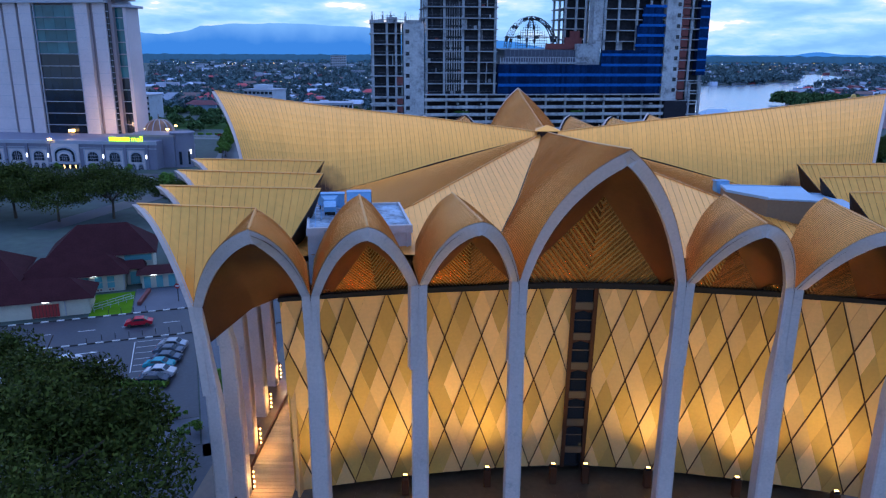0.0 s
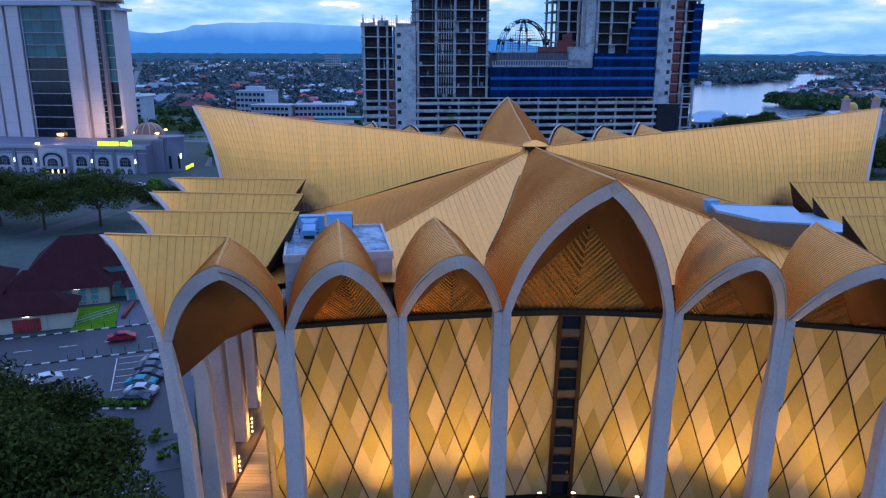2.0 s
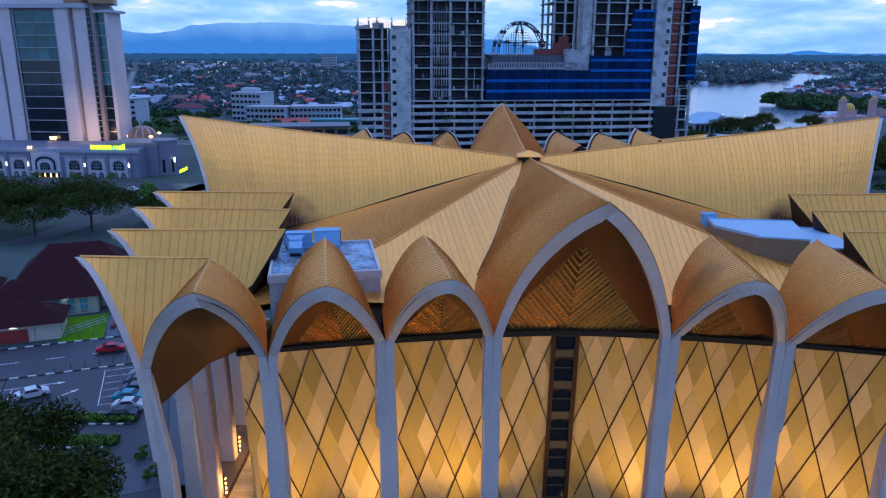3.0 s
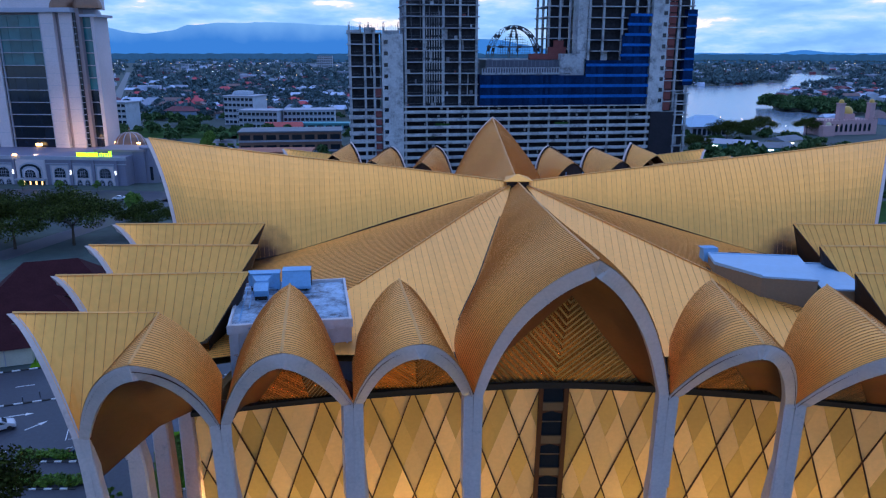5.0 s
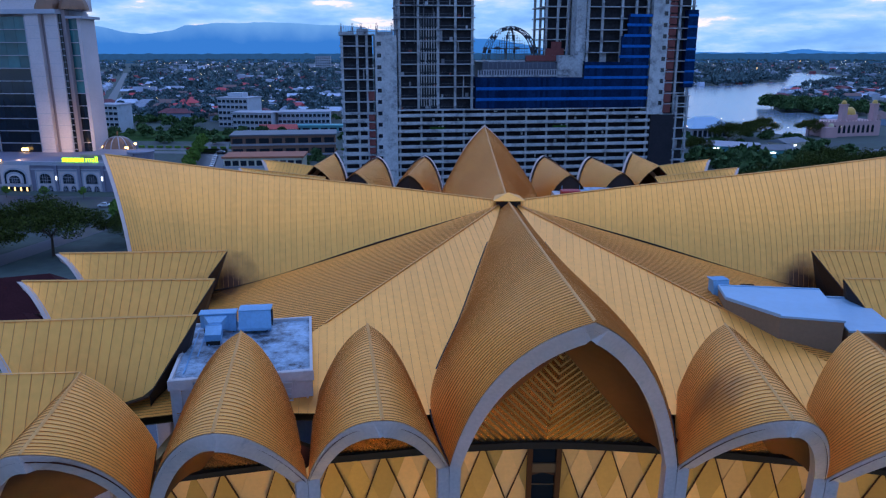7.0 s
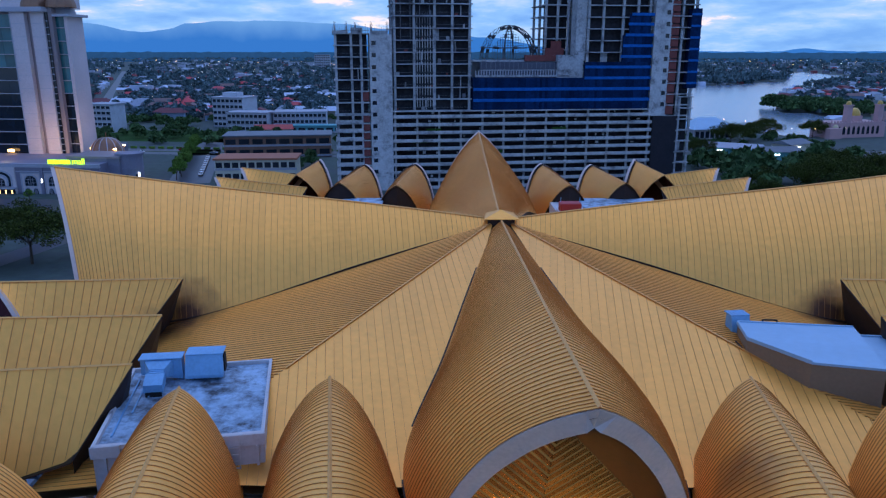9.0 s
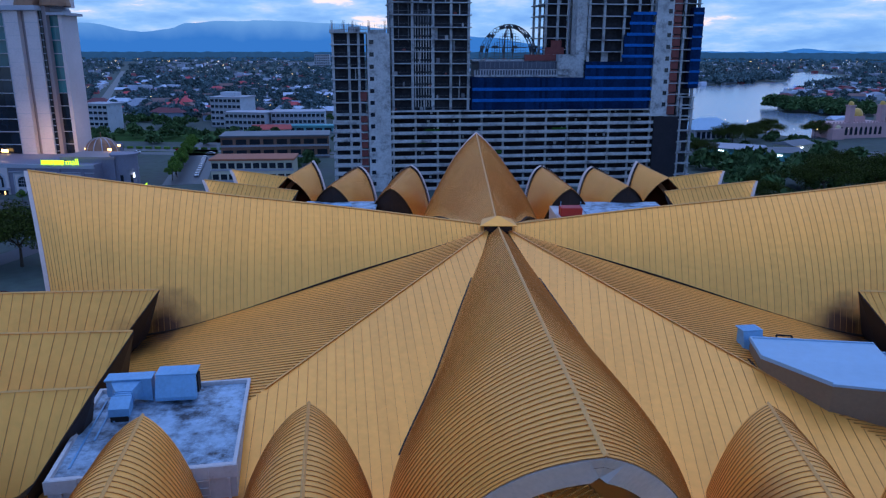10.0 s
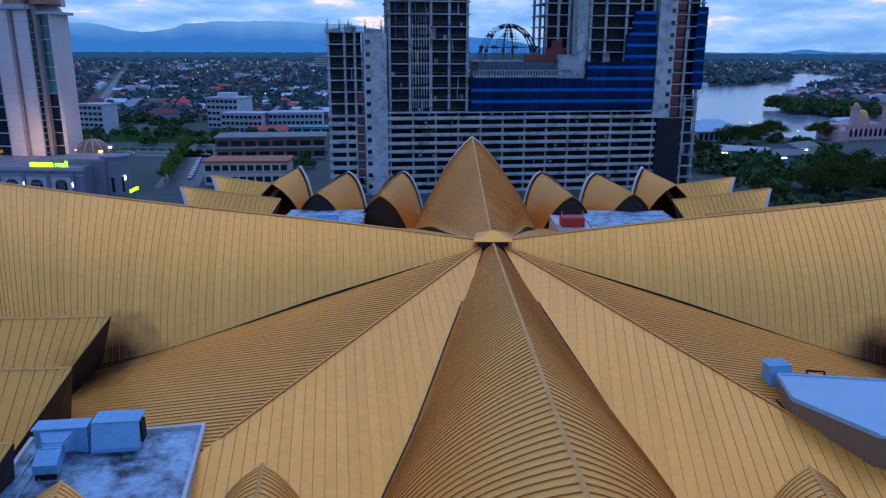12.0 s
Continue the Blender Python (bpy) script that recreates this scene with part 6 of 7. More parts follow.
def dome(name, x, y, z, r, h, parent, material, ribs=12):
    bm = bmesh.new()
    rings = []
    for k in range(9):
        t = k / 8
        rr = r * math.cos(t * math.pi / 2) ** 0.8 if k < 8 else 0.05
        rings.append([bm.verts.new((x + rr * math.cos(math.tau * j / 24) * (1 + 0.02 * (j % 2)), y + rr * math.sin(math.tau * j / 24) * (1 + 0.02 * (j % 2)), z + h * math.sin(t * math.pi / 2))) for j in range(24)])
    for a, b in zip(rings, rings[1:]):
        for j in range(24):
            bm.faces.new((a[j], a[(j + 1) % 24], b[(j + 1) % 24], b[j]))
    return part(name, bm, material, parent, "ribbed bronze dome")


for x in (5.0, 14.5):
    dome("tower_dome", x, 17, H + 1.6, 5.0, 5.2, tower_bits, DOMECOPPER)
dm = thing("mall_dome", "ribbed bronze dome on the mall roof, lit from below", "dome", (-155.5, 187.5, 0), radians(-4.6))
dome("dome_shell", 26.6, 14.5, 12.4, 5.9, 6.4, dm, DOMECOPPER)
for k in range(12):
    an = math.tau * k / 12
    pts = [Vector((26.6 + 6.02 * math.cos(t * 0.19) ** 0.8 * math.cos(an), 14.5 + 6.02 * math.cos(t * 0.19) ** 0.8 * math.sin(an), 12.4 + 6.45 * math.sin(t * 0.19))) for t in range(8)]
    ribbon("dome_rib", pts, [Vector((-math.cos(an), -math.sin(an), 0))] * 8, Vector((-math.sin(an), math.cos(an), 0)), 0.15, 0.3, MALLTRIM, dm, "pale rib")
boxes("dome_drum", [(20.0, 33.5, 8.0, 21.0, 11.6, 12.6)], TOWERPINK, dm)
beam("dome_spike", (26.6, 14.5, 18.7), (26.6, 14.5, 20.6), 0.25, 0.25, DOMECOPPER, dm)
for x, y, z, s in ((33.6, 7.0, 15.2, 0.6), (36.6, 8.0, 16.6, 0.5), (-9.8, -0.9, 11.6, 0.7), (22.5, 11.0, 15.0, 0.4)):
    lp = thing("flood_lamp", "warm glowing floodlight on the mall roof", "floodlight", (-155.5, 187.5, 0), radians(-4.6))
    box_part("lamp_head", x - s, x + s, y - s / 2, y + s / 2, z, z + s, LAMPGLOW, lp, "", 0.06)
    box_part("lamp_stand", x - 0.08, x + 0.08, y + s / 2, y + s / 2 + 0.15, z - 1.6, z + s, STEEL, lp)
    draw_back(lp, 1.02 if y < 0 else 1.07)


def words(name, text, size, m, material, label, category, parent=None):
    cu = bpy.data.curves.new(name, "FONT")
    cu.body, cu.size, cu.extrude, cu.align_x = text, size, 0.12, "LEFT"
    cu.materials.append(material)
    ob = new(name, cu)
    ob.matrix_basis = m
    if parent:
        ob.parent = parent
    return tagged(ob, label, category)


sign = words("mall_sign", "mall", 2.9, Matrix.Translation((-155.5, 187.5, 0)) @ Matrix.Rotation(radians(-4.6), 4, "Z") @ pose(22.5, -0.7, 11.6, 90, 0, 0), GREENSIGN, "glowing yellow-green mall letters on the roof edge", "sign")
for x0, w in ((-8.6, 2.1), (-6.3, 1.25), (-4.85, 0.5), (-4.1, 2.1), (-1.8, 1.25)):
    box_part("name_block", x0, x0 + w, 0.0, 1.45, -0.12, 0.12, GREENSIGN, sign, "plain glowing block")
ss = thing("neon_sign", "small slanted green neon sign on a post", "sign", (-109.9, 191.2, 0), radians(46))
box_part("post", -0.12, 0.12, 0.05, 0.25, 0, 4.2, STEEL, ss)
link_mesh("panel", [(-1.6, 0, 2.0), (1.6, 0, 3.0), (1.6, 0, 4.2), (-1.6, 0, 3.2)], [(0, 1, 2, 3)], GREENSIGN, ss, "glowing green panel")
for ob, k in ((mall, 1.02), (sign, 1.02), (tower_bits, 1.07), (dm, 1.07)):
    draw_back(ob, k)
# the floodlights that wash the mall and the foot of its tower
for (x, y, z), to, watts in (((-153.5, 205.5, 15.0), (-160, 222, 17), 4200), ((-163.6, 196.5, 12.0), (-158, 203, 5), 1600), ((-118.0, 206.5, 16.4), (-128, 215, 13), 2200), ((-139.0, 208.0, 14.0), (-144, 214, 20), 3600)):
    fl = new("mall_flood", bpy.data.lights.new("mall_flood", "SPOT"))
    fl.data.energy, fl.data.spot_size, fl.data.spot_blend, fl.data.color, fl.data.shadow_soft_size = watts, radians(150), 1.0, (1.0, 0.60, 0.30), 0.4
    fl.matrix_world = look((x, y, z), to)


# ---- unfinished towers behind
CO = Matrix.Translation((-24.16, 200.18, 0)) @ Matrix.Rotation(radians(8), 4, "Z")
FH = 4.1


def block(name, label):
    ob = thing(name, label, "building")
    ob.matrix_basis = CO.copy()
    return ob


def frame_tower(ob, a0, a1, b0, b1, z0, z1, cols, slab_out=0.5, fh=FH, core=(0.3, 0.3)):
    n = round((z1 - z0) / fh)
    for k in range(n + 1):
        z = z0 + (z1 - z0) * k / n
        boxes("floor_slab", [(a0 - slab_out, a1 + slab_out, b0 - slab_out, b1 + slab_out, z - 0.35, z)], RAWCONC, ob, "raw concrete floor slab")
    for x in cols:
        for y in (b0 + 0.4, (b0 + b1) / 2, b1 - 0.4):
            boxes("concrete_column", [(x - 0.42, x + 0.42, y - 0.4, y + 0.4, z0, z1)], RAWCONC, ob)
    # one dark sheet behind the columns stands for the shaded interior
    boxes("shade_sheet", [(a0 + core[0], a1 - core[1], b0 + 2.6, b0 + 3.0, z0, z1)], SHADEIN, ob, "dark sheet standing for shade inside the open floors")
    rr = random.Random(int(a0 * 7 + 100))
    wide = (a1 - a0) / len(cols)
    fill = []
    for k in range(n):
        z = z0 + (z1 - z0) * k / n
        for x in cols[:-1]:
            t = rr.random()
            if t < 0.07:
                fill.append((x + 0.5, x + wide * (0.3 + 0.5 * rr.random()), b0 + 1.6, b0 + 1.8, z, z + fh - 0.36))
            elif t < 0.24:
                w = x + wide * rr.random() * 0.8
                fill.append((w, w + 0.35, b0 + 1.2, b0 + 1.5, z, z + fh - 0.36))
    for row in fill:
        boxes("infill_wall", [row], RAWCONC, ob, "bare block infill wall")


pod = block("car_park_podium", "unfinished concrete car park with long white parapet bands")
for k in range(10):
    z = -1.35 + 2.88 * k
    boxes("parapet_band", [(1.0, 98.5, -0.6, -0.3, z + 1.62, z + 2.62)], SHAFTCONC, pod, "long pale parapet band")
    boxes("floor_slab", [(1.0, 98.5, -0.3, 30, z + 1.35, z + 1.6)], RAWCONC, pod)
    rr = random.Random(k)
    for a in [2 + 95 * rr.random() for _ in range(4)]:
        boxes("concrete_block", [(a, a + 0.4 + 0.8 * rr.random(), 1.6, 2.0, z + 2.75, z + 3.2 + 0.7 * rr.random())], RAWCONC, pod, "pale concrete block behind the parapet")
# solid dark block in place of the shade between the decks
boxes("podium_shade", [(1.2, 98.3, 5.5, 30, 0, 28.2)], SHADEIN, pod, "dark block standing for shade in the parking decks")
for k in range(13):
    a = 1.8 + 8.0 * k
    boxes("concrete_column", [(a - 0.35, a + 0.35, 0.6, 1.3, 0, 28.4)], RAWCONC, pod)
boxes("edge_line", [(1.0, 98.5, -0.8, 0.3, 28.3, 28.7)], SHAFTCONC, pod)
for a, z in ((8, 17), (13, 21), (60, 21), (36, 13)):
    boxes("green_net", [(a, a + 5.5, 0.2, 0.3, z, z + 1.2)], FIELD, pod, "green site net")

t1 = block("stair_tower", "raw concrete stair tower with open landings")
frame_tower(t1, -19, -7.4, 0, 12, 27.9, 55.4, (-18.6, -13.2, -9.8), fh=3.93)
frame_tower(t1, -19, -7.4, 0, 12, 0.4, 27.5, (-18.6, -13.2, -9.8), fh=3.02)
for k in range(9):
    boxes("landing_parapet", [(-19.4, -9.8, -0.55, -0.4, 0.4 + 3.02 * k, 1.5 + 3.02 * k)], SHAFTCONC, t1, "pale landing parapet")
boxes("shaft_wall", [(-6.9, 0.9, -0.4, 10, 0, 55)], SHAFTCONC, t1, "pale lift shaft")
for k in range(13):
    boxes("shaft_window", [(-6.2, -4.7, -0.5, -0.38, 2.2 + 4.1 * k, 3.6 + 4.1 * k)], WINDOWDARK, t1, "small dark opening")
for z0, z1 in ((7, 9.2), (9.7, 12.2), (12.8, 15.2), (15.8, 18.2), (18.8, 21.3), (21.9, 24.3), (24.9, 27.4), (32.2, 35.4)):
    boxes("red_infill", [(-9.6, -7.3, -0.1, 0.3, z0, z1)], BRICKRED, t1, "red block infill")
for row in ((-19, -18.4, 0, 0.6, 55.4, 58), (-15, -14.4, 0, 0.6, 55.4, 57.8), (-12, -11.4, 0, 0.6, 55.4, 58.1), (-6.5, -5.9, 0, 0.6, 55, 57.4), (-1, -0.4, 0, 0.6, 55, 57)):
    boxes("column_stub", [row], RAWCONC, t1, "column stub above the roof")
boxes("rebar", [(a + 0.15 * j, a + 0.15 * j + 0.06, 0.1, 0.2, 56, 59.2) for a in (-19, -15, -12, -6.5, -1) for j in range(5)], STEEL, t1, "bare reinforcing bars")
boxes("scaffold", [(-16.5, -6.8, -0.7, -0.6, 56.2, 56.35), (-13.5, -10.0, -0.7, -0.6, 57.6, 57.75)], STEEL, t1)

t2 = block("office_tower_frame", "open concrete tower frame under construction")
frame_tower(t2, 1.6, 29.2, 1.0, 22, 28.7, 86, (2.0, 8.9, 16.2, 22.5, 28.8))
boxes("scaffold_lift", [(0.6 + 3.4 * j, 0.75 + 3.4 * j, 0.2, 0.35, 52, 86) for j in range(5)], STEEL, t2, "thin scaffold tubes")
for k in range(8):
    boxes("scaffold_mesh", [(9.8 + 0.95 * j, 10.05 + 0.95 * j, 0.9, 1.1, 30 + FH * k, 33.4 + FH * k) for j in range(7)], SHAFTCONC if k < 7 else STEEL, t2, "vertical shuttering bars")

for k in range(14):
    z = 28.7 + FH * k
    boxes("guard_rail", [(1.2, 29.6, 0.55, 0.62, z + 1.0, z + 1.07)], STEEL, t2, "thin guard rail")
    for j in range(2):
        a = 2.5 + 3.0 * ((k * 5 + j * 3) % 9)
        boxes("site_clutter", [(a, a + 0.6 + 0.5 * j, 1.8, 2.3, z, z + 0.7 + 0.5 * ((k + j) % 3))], (BRICKRED, RAWCONC, STEEL)[(k + j) % 3], t2, "stacked site material")
for k in range(7):
    z = 27.9 + 3.93 * k
    boxes("landing_rail", [(-19.2, -7.2, -0.5, -0.44, z + 1.0, z + 1.06)], STEEL, t1)
for row in ((-19.6, -14.2, -0.6, 3, 55.4, 56.2), (-13.2, -9.2, -0.5, 3, 55.4, 57.2), (-5.8, -0.6, -0.5, 3, 55.0, 56.2)):
    boxes("formwork", [row], RAWCONC, t1, "timber formwork on the top floor")
for j in range(24):
    boxes("formwork_prop", [(-19.4 + 0.8 * j, -19.32 + 0.8 * j, -0.7, -0.6, 55.2, 57.4 + 0.5 * (j % 3))], STEEL, t1)

md = block("netted_block", "low block wrapped in blue safety net")
boxes("net_wall", [(30 + 1.02 * j, 31.02 + 1.02 * j, -0.5 - 0.05 * (j % 3), 20, 28.75, 40.0) for j in range(41)], BLUENET, md, "dark blue hanging net")
for z in (31.6, 35.5):
    boxes("net_band", [(30, 97.0, -0.75, -0.55, z, z + 1.1)], BLUEBAND, md, "bright blue net band")
boxes("upper_storey", [(33, 70, 3, 20, 40, 45.6)], mat("grey_metal_louvre", (0.075, 0.085, 0.12), 0.6, 0.2, 0.2, 0.3, 2.0), md, "grey metal upper storey")
for k in range(22):
    boxes("louvre_line", [(33.5 + 1.7 * k, 33.7 + 1.7 * k, 2.85, 2.95, 43.2, 45.4)], STEEL, md)
for k in range(34):
    boxes("stub_post", [(31 + 1.0 * k, 31.35 + 1.0 * k, 1.2, 1.4, 41.0, 42.6)], MALLTRIM, md, "pale stub post")
boxes("roof_edge", [(31, 66, 1.0, 1.6, 40.3, 41.0), (32, 66, 1.0, 1.5, 42.6, 42.9)], RAWCONC, md)
boxes("end_wall", [(61.5, 71, 1.0, 20, 40, 48.0)], RAWCONC, md, "raw concrete stair wall")
boxes("red_parapet", [(50, 63, 4.0, 6.0, 45.8, 48.0)], BRICKRED, md, "red block parapet")
boxes("roof_slab", [(31, 72, 6.0, 20, 45.6, 46.1)], RAWCONC, md)
# steel dome on its roof: lattice arches that cross, a tie ring and a scaffold inside
sd = block("steel_dome", "bare steel lattice dome on a flat roof")


def lattice(path, name, depth, n):
    """Two thin chords with bars and plates between them."""
    outer = [path(t / n, 1.0) for t in range(n + 1)]
    inner = [path(t / n, 1.0 - depth) for t in range(n + 1)]
    arch = link_mesh(name, *tube(outer, 0.11), DARKSTEEL, sd, "dark lattice arch")
    link_mesh("lower_chord", *tube(inner, 0.11), DARKSTEEL, arch)
    for t in range(n):
        beam("lattice_bar", outer[t], inner[t + 1], 0.12, 0.12, DARKSTEEL, arch)
        beam("lattice_bar", inner[t], outer[t + 1], 0.12, 0.12, DARKSTEEL, arch)
        if t % 3 == 1:
            m = (outer[t] + inner[t] + outer[t + 1] + inner[t + 1]) / 4
            d = (outer[t + 1] - outer[t]).normalized() * 0.7
            beam("joint_plate", m - d, m + d, 0.9, 0.9, DARKSTEEL, arch, "dark joint plate")


def tube(pts, r):
    V, F = [], []
    for p in pts:
        V += [p + Vector(o) * r for o in ((-1, -1, -1), (1, -1, 1), (1, 1, 1), (-1, 1, -1))]
    for i in range(len(pts) - 1):
        F += [(4 * i + k, 4 * i + (k + 1) % 4, 4 * i + 4 + (k + 1) % 4, 4 * i + 4 + k) for k in range(4)]
    return V, F


for an in (8, 68, 128):
    ca, sa = math.cos(radians(an)), math.sin(radians(an))
    lattice(lambda t, k: Vector((46.5 - 11.6 * k * math.cos(math.pi * t) * ca, 16 - 11.6 * k * math.cos(math.pi * t) * sa, 46.4 + 12.4 * k * math.sin(math.pi * t))), "dome_arch", 0.10, 18)
lattice(lambda t, k: Vector((46.5 + 10.9 * k * math.cos(math.tau * t), 16 + 10.9 * k * math.sin(math.tau * t), 50.6)), "dome_ring", 0.08, 26)
for j in range(13):
    a = 40.5 + 1.0 * j
    top = 57.2 - abs(j - 6) * 0.85
    for b in (13.5, 17.5):
        boxes("scaffold_pole", [(a, a + 0.09, b, b + 0.09, 46.2, top)], DARKSTEEL, sd)
for j in range(10):
    w = 6.3 - max(0, j - 3) * 0.85
    for b in (13.4, 17.4):
        boxes("scaffold_ledger", [(46.5 - w, 46.5 + w, b, b + 0.09, 47.2 + 1.02 * j, 47.3 + 1.02 * j)], DARKSTEEL, sd)

t3 = block("residential_tower_frame", "tall unfinished tower half wrapped in blue net")
frame_tower(t3, 58.5, 68, 10, 28, 46, 86, (59, 63.5, 67.6))
frame_tower(t3, 72, 96, 1.0, 24, 28.7, 86, (72.5, 78, 85.5, 91, 95.6))
boxes("crane_mast", [(66.8, 67.2, 8.5, 8.9, 48, 86), (68.4, 68.8, 8.5, 8.9, 48, 86)], MALLTRIM, t3, "pale hoist mast")
boxes("red_infill", [(58.8, 66, 9.4, 9.9, 46.2, 50.5), (69, 71.4, 6, 6.4, 46, 84), (61, 65, 9.4, 9.9, 50.5, 53)], BRICKRED, t3, "red block infill")
boxes("hoist_wall", [(68.2, 72.0, 2.0, 8.0, 46, 86)], SHAFTCONC, t3)
boxes("net_wall", [(71.3 + 1.0 * j, 72.3 + 1.0 * j, -0.55 - 0.05 * (j % 3), 0.6, 28.75, 45.6) for j in range(25)], BLUENET, t3, "dark blue hanging net")
boxes("net_wall", [(85.3 + 1.0 * j, 86.3 + 1.0 * j, -0.5, 0.5, 45.6, 55.0) for j in range(11)], BLUENET, t3, "dark blue hanging net")
boxes("net_wall", [(87.5 + 1.0 * j, 88.5 + 1.0 * j, -0.5, 0.5, 55.0, 62.5) for j in range(8)], BLUENET, t3, "dark blue hanging net")
for z, a0 in ((39.4, 71.3), (43.3, 71.3), (47.0, 84.5), (50.8, 85.3), (54.6, 86.0), (58.4, 86.8), (61.8, 88.0)):
    boxes("net_band", [(a0, 96.6, -0.8, -0.62, z, z + 1.0)], BLUEBAND, t3, "bright blue net band")
boxes("pier_wall", [(96.8, 103.2, -0.8, 12, 26, 86)], SHAFTCONC, t3, "pale concrete pier")
for k in range(14):
    boxes("pier_window", [(101.2, 102.6, -0.9, -0.78, 29.5 + 4.1 * k, 31.0 + 4.1 * k)], WINDOWDARK, t3, "small dark opening")
for k in range(14):
    boxes("red_infill", [(103.2, 106.6, 0.0, 1.2, 26.5 + 4.1 * k, 30.2 + 4.1 * k)], BRICKRED, t3, "red block infill")
frame_tower(t3, 103.2, 113.5, 0.2, 16, 26, 86, (103.6, 108, 113.2))
boxes("net_side", [(111.0, 114.9, -0.4, 14, 36.0, 64.5)], BLUENET, t3, "blue net on the corner")
for k in range(7):
    boxes("net_band", [(111.0, 115.0, -0.5, -0.42, 37.5 + 4.1 * k, 38.3 + 4.1 * k)], BLUEBAND, t3)
boxes("black_net", [(98.8, 108.5, -0.7, 14, 0, 25.8)], BLACKNET, t3, "black net over the lower storeys")
frame_tower(t3, 108.5, 113.8, -0.4, 14, 0, 33, (109, 113.4))


# ---- mid-distance buildings
def flat_block(x, y, rot, w, d, h, storeys, wall, label, bays=8, roof=None, name="office_block"):
    ob = thing(name, label, "building", (x, y, 0), radians(rot))
    boxes("wall", [(-w / 2, w / 2, 0, d, 0, h)], wall, ob)
    boxes("roof", [(-w / 2 - 0.6, w / 2 + 0.6, -0.6, d + 0.6, h, h + 0.7)], roof or MALLTRIM, ob, "flat roof")
    fh = h / storeys
    for k in range(storeys):
        for j in range(bays):
            x0 = -w / 2 + w * (j + 0.12) / bays
            boxes("window", [(x0, x0 + w / bays * 0.76, -0.12, 0.0, fh * k + fh * 0.3, fh * k + fh * 0.78)], WINDOWDARK, ob)
        boxes("sill_band", [(-w / 2 - 0.2, w / 2 + 0.2, -0.35, 0, fh * k + fh * 0.08, fh * k + fh * 0.26)], MALLTRIM, ob)
    return ob


flat_block(-218, 392, -14, 17, 14, 17, 5, WHITEPAINT, "white banded office block", 5)
b2 = flat_block(-148, 426, -14, 22, 20, 19, 5, WHITEPAINT, "white six-storey block with dark windows", 7)
boxes("stair_head", [(-6, 5, 5, 13, 19.5, 22.5)], WHITEPAINT, b2, "white stair head on the roof")
flat_block(-320, 1895, 4, 40, 16, 38, 9, WHITEPAINT, "tall white apartment block rising above far suburbs", 7, None, "apartment_block")
flat_block(-128, 397, -8, 26, 16, 11.5, 3, WHITEPAINT, "white stepped annex with window bands", 9)
flat_block(-96, 403, 6, 33, 18, 11.5, 3, WHITEPAINT, "pale block with three window bands", 12)
flat_block(-84, 390, 2, 34, 8, 4.2, 1, TEAL, "low teal-walled workshop with flat roof", 6, TEAL)
rs_ = thing("market_shed", "low shed with red striped roof", "shed", (-108, 380, 0), radians(8))
boxes("wall", [(-11, 11, 0, 8, 0, 3.4)], CREAM, rs_)
bm = bmesh.new()
hip_roof(bm, -12, 12, -1, 9, 3.4, 6.0, 0.5)
part("roof", bm, REDPAINT, rs_, "red metal roof")
flat_block(-84, 284, 8, 50, 20, 10, 2, BRICKTAN, "long tan school block with grey roof", 8, LEADROOF)
flat_block(-78, 217, 4, 31, 14, 8.6, 2, CREAM, "cream hostel with orange roof edge", 10, mat("orange_roof_edge", (0.38, 0.13, 0.07), 0.8))
for k, (x, y, w, m_) in enumerate(((135.0, 290.0, 26, MALLTRIM), (153.4, 276.0, 17, LEADROOF), (176, 306, 18, LEADROOF))):
    sh = thing("market_shed", "low shed with pale metal roof", "shed", (x, y, 0), radians(-30 + 32 * k))
    boxes("wall", [(-w / 2, w / 2, 0, 10, 0, 4.0)], TEAL if k < 2 else CREAM, sh)
    bm = bmesh.new()
    hip_roof(bm, -w / 2 - 1, w / 2 + 1, -1.5, 11.5, 4.0, 6.0, 0.5)
    part("roof", bm, m_, sh, "pale metal roof")
    boxes("shop_light", [(-w / 4, -w / 4 + 2.5, -1.6, -1.5, 2.6, 3.2)], COOLLAMP, sh)
pv = thing("riverside_pavilion", "pavilion with pale blue hipped roof", "pavilion", (151.0, 360.0, 0), radians(12))
boxes("wall", [(-12, 12, 0, 16, 0, 6)], MALLTRIM, pv)
# dark plates on the wall stand for the shaded verandah openings
for k in range(7):
    boxes("verandah_shade", [(-11 + 3.2 * k, -8.8 + 3.2 * k, -0.1, 0.0, 0.8, 4.6)], WINDOWDARK, pv)
bm = bmesh.new()
hip_roof(bm, -14, 14, -2.5, 18.5, 6, 12, 8)
part("roof", bm, PAINTROOF, pv, "pale blue hipped roof")
ms = thing("pink_mosque", "pale pink mosque with two minarets and gilt dome", "mosque", (227.0, 366.0, 0), radians(14))
ms.matrix_basis = ms.matrix_basis @ Matrix.Scale(0.68, 4)
boxes("wall", [(-9, 48, 0, 24, 0, 13), (-14, -2, -6, 0, 0, 9)], PINKWALL, ms)
for x in (10.5, 43.0):
    boxes("minaret", [(x - 2.5, x + 2.5, 2, 7, 13, 27), (x - 3.1, x + 3.1, 1.4, 7.6, 27, 28)], PINKWALL, ms)
GILT = mat("gilt_dome", (0.62, 0.36, 0.08), 0.4, 0.3)
boxes("dome_drum", [(21, 31, 9, 19, 13, 18)], PINKWALL, ms)
dome("great_dome", 26, 14, 18, 5.2, 6.5, ms, GILT)
dome("minaret_dome", 43.0, 4.5, 28, 2.2, 3.2, ms, GILT)
